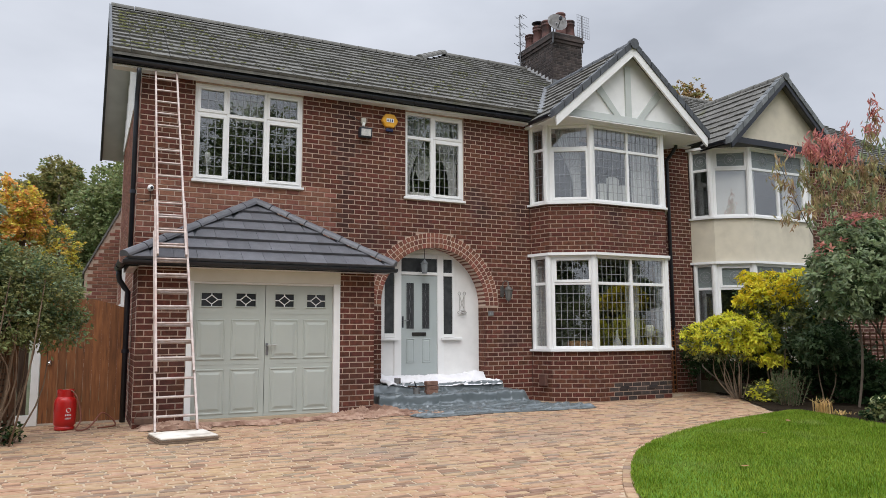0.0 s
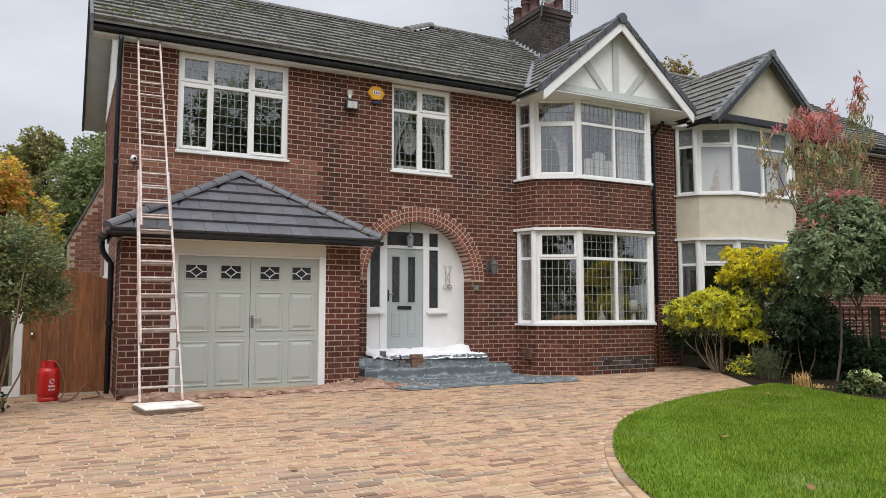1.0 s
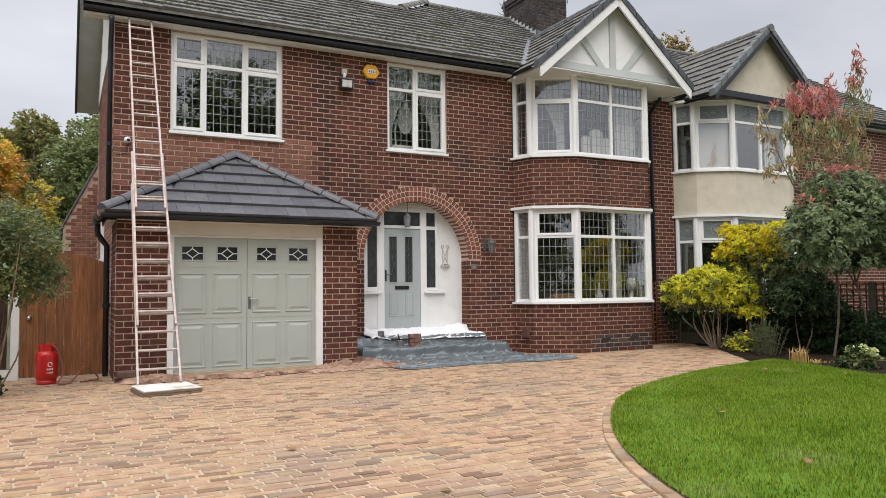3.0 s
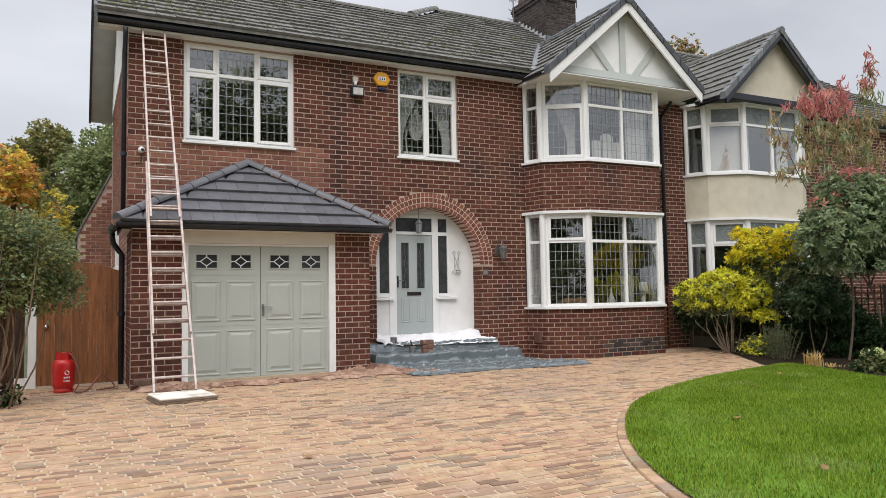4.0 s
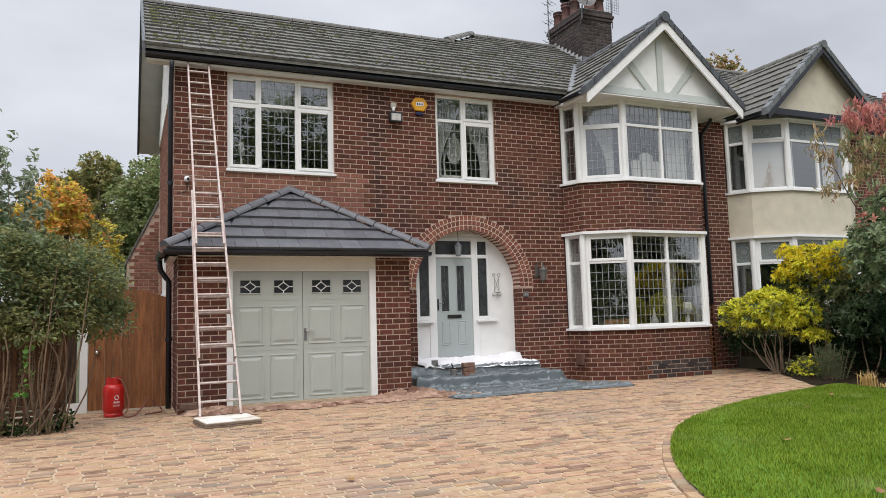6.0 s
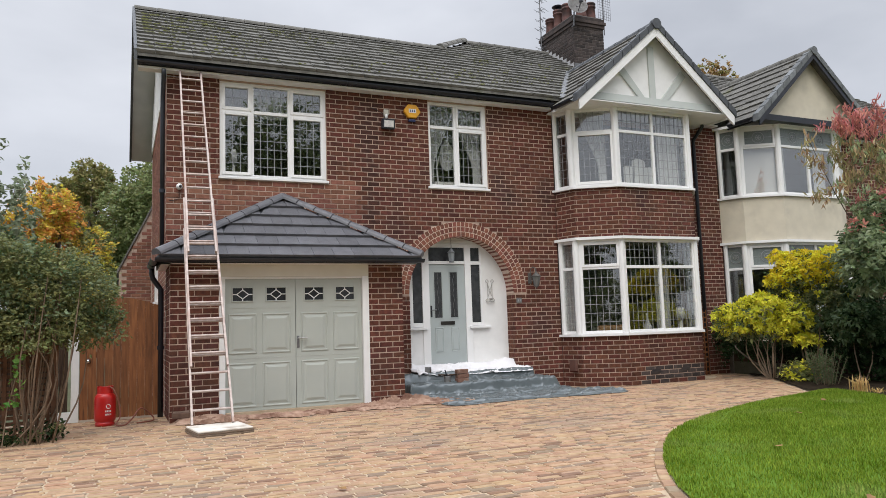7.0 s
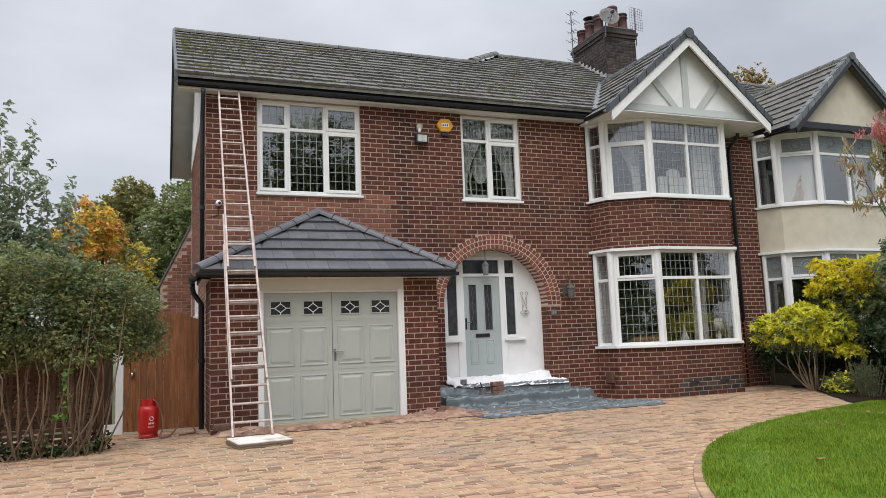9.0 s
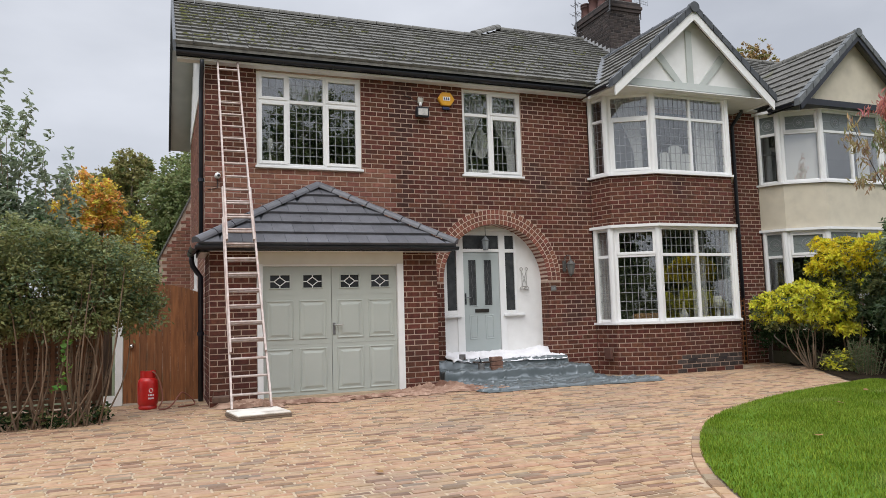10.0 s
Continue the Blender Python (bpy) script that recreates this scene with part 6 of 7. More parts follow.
def cloth(name, x0, x1, y0, y1, nx, ny, hf, material, edge=0.0, lie=True, smooth=True, ragged=0.0, back=lambda x: 0.0):
    vs, fs, idx = [], [], {}
    for j in range(ny + 1):
        for i in range(nx + 1):
            a, b = i / nx, j / ny
            x, y = x0 + (x1 - x0) * a, y0 + (y1 - y0) * b
            y -= back(x) * b
            if edge:
                y += edge * (1 - b) * noise.noise(Vector((x * 1.3, 0.3, 5))) + edge * 0.4 * (1 - b) * noise.noise(Vector((x * 4.1, 2.3, 5)))
                y += ragged * (1 - b) ** 3 * (noise.noise(Vector((x * 6.5, 1.3, 2))) + 0.7 * noise.noise(Vector((x * 15.0, 4.3, 2))))
                x += edge * (2 * a - 1) * noise.noise(Vector((9, y * 1.6, 1)))
            z, low = hf(x, y), gz(x, y) + 0.006
            vs.append((x, y, low + (z - low) * (smoothstep(b / 0.07) * smoothstep(a / 0.015) * smoothstep((1 - a) / 0.015) if lie else 1)))
    for j in range(ny):
        for i in range(nx):
            p = j * (nx + 1) + i
            fs.append((p, p + 1, p + nx + 2, p + nx + 1))
    ob = link(name, mesh(name, vs, fs, material, smooth))
    md = ob.modifiers.new("cloth", "SOLIDIFY"); md.thickness, md.offset = 0.004, 1
    return ob
def pull(x, y):
    """Long taut creases of a plastic sheet."""
    a = abs(noise.noise(Vector((x * 1.1 + y * 0.8, y * 5.0 - x * 0.7, 1.0)))); b = abs(noise.noise(Vector((x * 2.6 - y * 2.0, y * 3.3 + x * 1.1, 4.0))))
    c = abs(noise.noise(Vector((x * 5.5 + y * 3.0, y * 6.0 - x * 2.0, 9.0))))
    return 0.026 * (1 - min(1, a * 9)) + 0.022 * (1 - min(1, b * 9)) + 0.010 * (1 - min(1, c * 7))
tp = cloth("polythene_sheet", 3.92, 7.25, -2.62, -0.33, 230, 240, lambda x, y: step_h(x, y) + 0.012 + wrinkle(x, y, 2.0, 0.006) + pull(x, y), POLY, 0.16)
tagged(tp, "crinkled grey polythene sheet draped over the doorsteps", "plastic sheet")
LINEN = mat("white_dust_cloth", (0.80, 0.79, 0.80), (0.72, 0.71, 0.73), 0.9, scale=5, bump=0.3, bump_scale=20)
wc = cloth("dust_cloth", 4.27, 6.62, -0.46, 0.29, 150, 60, lambda x, y: 0.432 + 0.105 * smoothstep((y + 0.02) / 0.14) - 0.05 * smoothstep((-0.39 - y) / 0.04) + 0.9 * pull(x * 1.3, y * 1.3) + abs(wrinkle(x, y, 3.0, 0.006)) + 0.07 * math.exp(-((x - 6.36) ** 2) / 0.03 - ((y - 0.16) ** 2) / 0.03) + 0.06 * math.exp(-((x - 4.33) ** 2) / 0.006), LINEN, 0.05, False)
tagged(wc, "white cotton dust cloth spread on the top step", "dust cloth")
# the darker third colour stands for shadow in the sheet's folds
JUTE = mat("brown_dust_sheet", (0.29, 0.175, 0.122), (0.45, 0.31, 0.232), 0.95, spec=0.2, scale=7, bump=0.8, bump_scale=22, c3=(0.16, 0.085, 0.06), c3_at=0.56, c3_scale=4.0)
def folds(x, y):
    """Flattened pleats lying mostly along the sheet."""
    a = abs(noise.noise(Vector((x * 1.5, y * 8.0 + x * 1.6, 2.0)))); b = abs(noise.noise(Vector((x * 3.2 + y, y * 11.0 - x, 6.0))))
    return 0.034 * (1 - min(1, a * 4.0)) ** 1.4 + 0.026 * (1 - min(1, b * 4.0)) ** 1.4
def heap(x, y):
    return math.exp(-((x - 3.5) ** 2) / 0.30 - ((y + 1.60) ** 2) / 0.08)
ds = cloth("dust_sheet", 0.05, 4.45, -2.28, -1.235, 340, 110, lambda x, y: gz(x, y) + 0.008 + folds(x, y) * (0.75 + 2.2 * heap(x, y) + 0.8 * math.exp(-((x - 0.5) ** 2) / 0.1)) + 0.02 * heap(x, y), JUTE, 0.36, smooth=False, ragged=0.16, back=lambda x: 0.42 * smoothstep((3.0 - x) / 0.7) * smoothstep((x - 0.5) / 0.5))
tagged(ds, "rumpled brown dust sheet along the garage threshold", "dust sheet")
def brick_stack():
    th = thing("brick_stack", "short stack of rough red bricks on the step", "bricks", at=(5.02, -0.64, 0.262))
    for k, (dx, dy, rzz) in enumerate(((0, 0, 4), (0.01, 0.005, -3), (-0.005, 0, 6))):
        boxpart("brick", (-0.115, 0.115, -0.055, 0.055, 0.08 * k, 0.08 * k + 0.076), mat("reclaimed_brick", (0.15, 0.072, 0.05), (0.25, 0.15, 0.11), 0.95, scale=12, bump=1.0, bump_scale=30, c3=(0.36, 0.28, 0.22), c3_at=0.66, c3_scale=9) if k == 0 else bpy.data.materials["reclaimed_brick"], th, m=Matrix.Translation((dx, dy, 0)) @ Matrix.Rotation(radians(rzz), 4, "Z"), bevel=0.008)
brick_stack()
TIN = mat("used_tin", (0.20, 0.20, 0.20), (0.32, 0.31, 0.30), 0.4, metal=0.5, scale=9, c3=(0.12, 0.08, 0.06), c3_at=0.58, c3_scale=12)
def tin(x, y, z, r, h, brush):
    th = thing("paint_tin", "used metal paint tin with a brush across it" if brush else "used metal paint tin on the step", "paint tin", "paint tins", (x, y, z))
    bm = bmesh.new(); lathe(bm, [(r * 0.97, 0), (r, 0.008), (r, h - 0.008), (r * 1.03, h), (r * 0.9, h), (r * 0.88, h - 0.03), (0.001, h - 0.035)], 20); part("can", bm, TIN, th, smooth=True)
    if brush:
        bm = bmesh.new(); tube(bm, [(-0.16, 0.03, h + 0.03), (0.02, 0.0, h + 0.018), (0.16, -0.02, h + 0.02)], 0.014, 7); part("brush", bm, WOOD_DARK, th, "dark wooden brush")
        bm = bmesh.new(); tube(bm, [(-0.05, -0.02, h + 0.11), (0.0, 0.0, h - 0.02)], 0.012, 6); part("stirrer", bm, BLACK, th, "dark stirring stick")
tin(4.72, -0.66, 0.262, 0.065, 0.13, True)
tin(4.50, -0.30, 0.45, 0.06, 0.10, False)
def trug():
    th = thing("mortar_tray", "small rusty wire tray by the garage pier", "tray", at=(0.14, -1.42, 0.10))
    rust = mat("rusty_metal", (0.09, 0.05, 0.035), (0.15, 0.09, 0.06), 0.8, scale=14)
    boxpart("tray", (-0.12, 0.12, -0.08, 0.08, 0.0, 0.08), rust, th, bevel=0.01)
    bm = bmesh.new(); tube(bm, [(-0.12, -0.06, 0.08), (-0.10, -0.06, 0.17), (0.10, -0.06, 0.17), (0.12, -0.06, 0.08)], 0.007, 6); part("handle", bm, rust, th)
trug()

# ---------- right boundary ----------
fr_ = thing("fence_right", "dark weathered board fence with square trellis on top", "fence", at=(12.05, 0, 0))
for k in range(8):
    y = -0.15 - 1.15 * k
    boxpart("post", (-0.05, 0.05, y - 0.05, y + 0.05, 0, 1.36), mat("grey_post", (0.10, 0.09, 0.07), (0.15, 0.13, 0.10), 0.9, scale=7) if k == 0 else bpy.data.materials["grey_post"], fr_, "grey weathered post")
    if k < 7:
        boxpart("gravel_board", (-0.02, 0.02, y - 1.10, y - 0.051, 0.0, 0.272), mat("mossy_board", (0.085, 0.085, 0.05), (0.12, 0.115, 0.075), 0.9, scale=5) if k == 0 else bpy.data.materials["mossy_board"], fr_, "mossy gravel board") if k < 2 else boxpart("gravel_board", (-0.02, 0.02, y - 1.10, y - 0.051, 0.0, 0.272), WOOD_DARK, fr_)
        for j in range(4):
            boxpart("board", (-0.014 + 0.004 * (j % 2), 0.014, y - 1.10, y - 0.051, 0.27 + j * 0.115, 0.27 + j * 0.115 + 0.122), WOOD_DARK, fr_)
        for j in range(6):
            boxpart("trellis_rail", (-0.012, 0.0, y - 1.10, y - 0.051, 0.78 + j * 0.105, 0.805 + j * 0.105), TRELLIS, fr_)
        for j in range(9):
            yy = y - 0.06 - j * 0.12
            boxpart("trellis_bar", (0.001, 0.012, yy - 0.026, yy, 0.76, 1.35), TRELLIS, fr_)
tp2 = thing("wall_trellis", "narrow brown trellis strip by the bay corner", "trellis", at=(11.16, -0.14, 0.0))
for k in range(3):
    boxpart("upright", (k * 0.09, k * 0.09 + 0.022, -0.01, 0.0, 0.0, 1.45), WOOD, tp2)
for k in range(13):
    boxpart("rung", (0.0, 0.2, 0.001, 0.011, 0.06 + k * 0.11, 0.082 + k * 0.11), WOOD, tp2)

# outbuilding behind
ob_ = thing("house_behind", "red brick gabled house behind the side passage", "house", at=(-0.78, 7.6, 0))
OM = wall_frame((-0.78, 7.6), (3, 7.6))
OM.translation = (0, 0, 0)
bm = bmesh.new(); prism(bm, [(0.05, 0), (4.05, 0), (4.05, 2.95), (2.05, 7.1), (0.05, 2.95)], 0.01, 0.25); part("wall", bm, MORTAR, ob_)
lay_bricks(ob_, OM, [b for b in brick_list(2.2, 0.4, 5.6, []) if b[0] > 0.03 and b[2] < 2.93 + (b[0] - 0.05) * 4.15 / 2], BRICK_NEW)
bm = bmesh.new()
for a, b in (((0.0, 2.86), (2.05, 7.12)), ((2.05, 7.12), (4.1, 2.86))):
    prism(bm, [(a[0], a[1]), (b[0], b[1]), (b[0], b[1] + 0.09), (a[0], a[1] + 0.09)], -0.03, 6.0)
part("roof", bm, TILE_OLD, ob_)

# ---------- plants ----------
def leaf_mesh(name, pos, size, rng, material, droop=0.0, aspect=0.5, spread=0.35, out=None):
    """Folded four-point leaves at pos (n x 3)."""
    n = len(pos)
    az = rng.uniform(0, 2 * np.pi, n)
    el = rng.normal(-droop, spread, n)
    d = np.stack([np.cos(az) * np.cos(el), np.sin(az) * np.cos(el), np.sin(el)], 1)
    if out is not None:
        d = d + out * 0.8
        d /= np.linalg.norm(d, axis=1)[:, None]
    r = rng.normal(size=(n, 3))
    s = np.cross(d, r); s /= np.linalg.norm(s, axis=1)[:, None] + 1e-9
    up = np.cross(s, d)
    L = (size * rng.uniform(0.65, 1.3, n))[:, None]
    w = L * aspect * 0.5
    base, tip, mid = pos - d * L * 0.5, pos + d * L * 0.5, pos + up * L * 0.06
    a, b = mid + s * w + up * L * 0.08, mid - s * w + up * L * 0.08
    v = np.stack([base, a, tip, b], 1).reshape(-1, 3)
    i = np.arange(n) * 4
    f = np.concatenate([np.stack([i, i + 1, i + 2], 1), np.stack([i, i + 2, i + 3], 1)])
    me = bpy.data.meshes.new(name)
    me.from_pydata(v.tolist(), [], f.tolist())
    me.materials.append(material)
    return me

def blob_points(rng, blobs, n, shell=0.55):
    """Points in clumps inside ellipsoids (x, y, z, rx, ry, rz), denser towards the outside."""
    vol = np.array([b[3] * b[4] * b[5] for b in blobs]); vol = vol ** 0.8
    cnt = (n * vol / vol.sum()).astype(int)
    out, nrm = [], []
    for b, c in zip(blobs, cnt):
        k = max(4, c // 14)
        d = rng.normal(size=(k, 3)); d /= np.linalg.norm(d, axis=1)[:, None]
        rad = shell + (1.06 - shell) * rng.uniform(0, 1, k) ** 0.6
        rad *= 1 + 0.16 * np.sin(5 * d[:, 0] + 3 * d[:, 2]) * np.cos(4 * d[:, 1])
        cen = d * rad[:, None]
        which = rng.integers(0, k, c)
        p = cen[which] + rng.normal(size=(c, 3)) * max(0.075, 0.05 / float(np.mean(b[3:6])))
        out.append(p * np.array(b[3:6]) + np.array(b[:3])); nrm.append(d[which])
    return np.concatenate(out), np.concatenate(nrm)

def limbs(rng, base, tips, r0, r1, bend=0.15, n=6, spread=0.0):
    bm = bmesh.new()
    for t in tips:
        b, t = Vector(base) + Vector((t[0] * spread, t[1] * spread * 0.6, 0)), Vector(t)
        off = Vector(rng.normal(size=3) * bend)
        tube(bm, [b.lerp(t, k / n) + off * math.sin(math.pi * k / n) for k in range(n + 1)], r0, 6, r1)
    return bm

LEAF = {}
def leafmat(name, a, b, vary=0.3, hue=0.025, rough=0.5, spec=0.4, k=1.55):
    a, b = (tuple(min(0.75, c * k) for c in q) for q in (a, b))
    LEAF[name] = mat("leaf_" + name, a, b, rough, scale=3, vary=vary, hue=hue, trans=0.38, spec=spec)
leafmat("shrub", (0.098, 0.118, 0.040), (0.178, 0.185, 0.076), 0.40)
leafmat("laurel", (0.095, 0.13, 0.07), (0.16, 0.20, 0.115))
leafmat("orange", (0.50, 0.235, 0.060), (0.52, 0.31, 0.075), 0.3, 0.03)
leafmat("turning", (0.47, 0.36, 0.05), (0.36, 0.33, 0.06), 0.3, 0.03)
leafmat("oak", (0.098, 0.128, 0.048), (0.165, 0.190, 0.072), 0.3)
leafmat("russet", (0.20, 0.135, 0.055), (0.27, 0.18, 0.075), 0.3)
leafmat("olive", (0.165, 0.165, 0.06), (0.215, 0.19, 0.07), 0.3)
leafmat("lime", (0.50, 0.47, 0.035), (0.58, 0.53, 0.06), 0.25, 0.02)
leafmat("gold", (0.55, 0.375, 0.015), (0.60, 0.455, 0.030), 0.25, 0.02)
# near-black green: deep shade within and under the plants is in this colour
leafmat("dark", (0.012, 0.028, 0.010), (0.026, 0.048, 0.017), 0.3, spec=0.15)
leafmat("photinia", (0.125, 0.168, 0.078), (0.20, 0.24, 0.125), 0.3, 0.015, 0.36, 0.6)
leafmat("crimson", (0.30, 0.11, 0.10), (0.40, 0.19, 0.155), 0.35, 0.02)
leafmat("cherry", (0.20, 0.20, 0.09), (0.29, 0.19, 0.11), 0.35, 0.035)
leafmat("hydrangea", (0.42, 0.47, 0.20), (0.55, 0.57, 0.34), 0.15, 0.01)
leafmat("grey", (0.15, 0.185, 0.115), (0.23, 0.26, 0.18), 0.3)
leafmat("straw", (0.36, 0.25, 0.09), (0.46, 0.34, 0.14), 0.25, 0.02)
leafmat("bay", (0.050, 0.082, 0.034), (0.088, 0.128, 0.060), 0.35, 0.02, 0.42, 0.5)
leafmat("rosemary", (0.055, 0.085, 0.035), (0.095, 0.125, 0.055), 0.25)
BARK = mat("bark", (0.085, 0.066, 0.048), (0.15, 0.12, 0.09), 0.9, scale=10, bump=0.6, bump_scale=40, stretch_by=(3, 3, 0.6))
TWIG = mat("pale_stem", (0.16, 0.11, 0.07), (0.24, 0.18, 0.12), 0.85, scale=8, bump=0.4)

def plant(name, label, category, at, seed, base_blobs, leaves, size, stems=(), stem_mat=None, droop=0.1, aspect=0.5, r0=0.02, r1=0.006, bend=0.15, shell=0.55, outward=True, trunk_name="stems", base=(0, 0, 0), spread=0.0):
    """leaves: (material, count, blobs or None)."""
    rng = np.random.default_rng(seed)
    th = thing(name, label, category, at=at)
    for tip in stems:
        part("stem" if trunk_name == "stems" else "trunk", limbs(rng, base, [tip], r0, r1, bend, spread=spread), stem_mat or BARK, th)
    for k, (m, n, blobs) in enumerate(leaves):
        p, nr = blob_points(rng, blobs or base_blobs, n, shell)
        link("crown" if k == 0 else "tinted_leaves", leaf_mesh(name + "_leaves", p, size, rng, LEAF[m], droop, aspect, out=nr if outward else None), th)
    return th

def rosettes(th, name, rng, blobs, k, per, size, aspect, material, low=-0.35, shell=0.72):
    """Whorls of pointed leaves at the shoot ends, spread over the skin of ellipsoids."""
    w = np.array([(b[3] * b[4] * b[5]) ** 0.67 for b in blobs])
    b = np.array(blobs)[rng.choice(len(blobs), k, p=w / w.sum())]
    d = rng.normal(size=(k * 3, 3)); d /= np.linalg.norm(d, axis=1)[:, None]
    d = d[d[:, 2] > low][:k]
    b = b[:len(d)]
    c = b[:, :3] + d * b[:, 3:] * rng.uniform(shell, 1.08, len(d))[:, None]
    n = d + np.array((0, 0, 0.45)) + rng.normal(size=d.shape) * 0.3
    n /= np.linalg.norm(n, axis=1)[:, None]
    c, n = np.repeat(c, per, 0), np.repeat(n, per, 0)
    m = len(c)
    t = np.cross(n, (0.31, 0.77, 0.55)); t /= np.linalg.norm(t, axis=1)[:, None]
    q = np.cross(n, t)
    ph, el = rng.uniform(0, 2 * np.pi, m), rng.uniform(-0.25, 1.0, m)
    out = (t * np.cos(ph)[:, None] + q * np.sin(ph)[:, None]) * np.cos(el)[:, None] + n * np.sin(el)[:, None]
    side = np.cross(out, n); side /= np.linalg.norm(side, axis=1)[:, None] + 1e-9
    up = np.cross(side, out)
    L = (size * rng.uniform(0.6, 1.25, m))[:, None]
    a = c + out * L * 0.12
    w = side * L * aspect * 0.5
    m1, m2 = c + out * L * 0.45 + up * L * 0.05, c + out * L * 0.85 + up * L * 0.02
    tip = c + out * L * 1.1 - np.array((0, 0, 0.12)) * L
    rise = up * L * 0.05
    v = np.stack([a, m1 + w + rise, m2 + w * 0.7 + rise, tip, m2 - w * 0.7 + rise, m1 - w + rise], 1).reshape(-1, 3)
    i = np.arange(m) * 6
    f = np.concatenate([np.stack([i, i + 1, i + 2, i + 3], 1), np.stack([i, i + 3, i + 4, i + 5], 1)])
    me = bpy.data.meshes.new(name)
    me.from_pydata(v.tolist(), [], f.tolist())
    me.materials.append(material)
    return link(name, me, th)

rs = np.random.default_rng(77)
# shrub by the trellis: many bare stems, a broad leafy head
stems = [(rs.uniform(-1.35, 0.9), rs.uniform(-0.5, 0.5), rs.uniform(1.35, 2.3)) for _ in range(58)]
B = [(-0.2, 0, 1.85, 1.05, 0.62, 0.60), (0.58, 0.05, 1.78, 0.64, 0.5, 0.56), (-1.0, 0, 1.75, 0.8, 0.6, 0.62), (0.95, 0.1, 1.40, 0.36, 0.3, 0.26), (0.25, -0.1, 1.35, 0.7, 0.45, 0.26), (-0.9, -0.1, 1.3, 0.7, 0.45, 0.3), (-0.4, -0.2, 2.2, 0.6, 0.45, 0.32), (-1.4, 0.0, 1.5, 0.5, 0.5, 0.5)]
plant("shrub", "leafy green shrub with many bare stems by the trellis", "shrub", (-1.95, -2.75, 0.08), 1, B, [("shrub", 34000, None), ("laurel", 6500, None), ("bay", 5000, B[:4])], 0.058, stems, mat("brown_stem", (0.115, 0.075, 0.047), (0.21, 0.145, 0.095), 0.9, scale=8, bump=0.4), 0.2, 0.5, 0.0125, 0.005, 0.26, spread=0.66)
LOW = [(x, rs.uniform(-0.15, 0.2), 0.10, 0.22, 0.2, 0.12) for x in (-1.7, -1.3, -0.9, -0.5, -0.1, 0.25, 0.5)]
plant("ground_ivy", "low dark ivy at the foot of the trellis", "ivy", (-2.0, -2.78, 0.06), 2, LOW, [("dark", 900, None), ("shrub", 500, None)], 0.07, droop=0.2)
ri = np.random.default_rng(15)
IV = np.array([(0.10 + 0.16 * f + 0.05 * math.sin(7 * f), -0.30, 0.45 + 0.75 * f) for f in np.linspace(0, 1, 46)]) + ri.normal(size=(46, 3)) * 0.035
iv = thing("climbing_ivy", "bright green ivy strand climbing the shrub stems", "ivy", at=(-1.95, -2.75, 0.08))
bm = bmesh.new(); tube(bm, [(0.05, -0.28, -0.05), (0.10, -0.28, 0.45), (0.18, -0.28, 0.8), (0.26, -0.28, 1.2)], 0.006, 5); part("stem", bm, TWIG, iv)
leafmat("ivy", (0.09, 0.19, 0.035), (0.13, 0.25, 0.055), 0.25)
link("crown", leaf_mesh("ivy_leaves", IV, 0.085, ri, LEAF["ivy"], 0.4, 0.75), iv)
# taller airy shrub behind it
stems = [(-0.1, 0, 4.85), (0.33, 0.1, 4.45), (0.85, 0, 3.7), (0.57, -0.1, 3.9), (-0.65, 0.1, 4.6), (-1.1, 0, 4.1), (0.1, -0.2, 4.1), (0.95, 0, 3.1)]
B = [(-0.7, 0, 2.6, 1.0, 0.7, 0.9), (0.15, 0, 2.5, 0.75, 0.6, 0.75), (-0.4, 0, 3.4, 0.5, 0.4, 0.6), (0.7, 0, 2.5, 0.4, 0.3, 0.5)]
for sx, sy, sz in stems:
    B += [(sx * f, sy, sz * f + 0.12 * (1 - f), 0.30 - 0.16 * f, 0.28 - 0.14 * f, 0.26) for f in (0.66, 0.75, 0.84, 0.92, 0.99)]
stems = [(a * 0.97, b, c * 0.97) for a, b, c in stems]
plant("tall_shrub", "tall grey-green shrub with loose upright shoots", "shrub", (-2.85, -0.9, 0.02), 3, B, [("bay", 2600, B[:4]), ("grey", 4600, B[:4]), ("grey", 2700, B[4:])], 0.105, stems, TWIG, 0.25, 0.5, 0.016, 0.004, 0.08, shell=0.2)
# trees behind
def tree(name, label, at, seed, h, blobs, leaves, size, r=0.2):
    tips = [(b[0] * 0.9, b[1] * 0.9, b[2] + 0.2 * b[5]) for b in blobs]
    rng = np.random.default_rng(seed)
    th = thing(name, label, "tree", at=at)
    part("trunk", limbs(rng, (0, 0, -0.3), [(0, 0, h * 0.45)], r, r * 0.7, 0.1), BARK, th)
    for tip in tips:
        part("limb", limbs(rng, (0, 0, h * 0.4), [tip], r * 0.5, 0.02, 0.3), BARK, th)
    for k, (m, n, bl) in enumerate(leaves):
        p, nr = blob_points(rng, bl or blobs, n, 0.35)
        link("crown" if k == 0 else "tinted_leaves", leaf_mesh("leaves", p, size, rng, LEAF[m], 0.15, 0.6, out=nr), th)
    return th
def puff(rng, n, r, zc, zr, br):
    return [(rng.normal() * r * 0.55, rng.normal() * r * 0.4, zc + rng.normal() * zr * 0.5, br * rng.uniform(0.7, 1.2), br * rng.uniform(0.7, 1.2), br * rng.uniform(0.6, 1.0)) for _ in range(n)]
rt = np.random.default_rng(5)
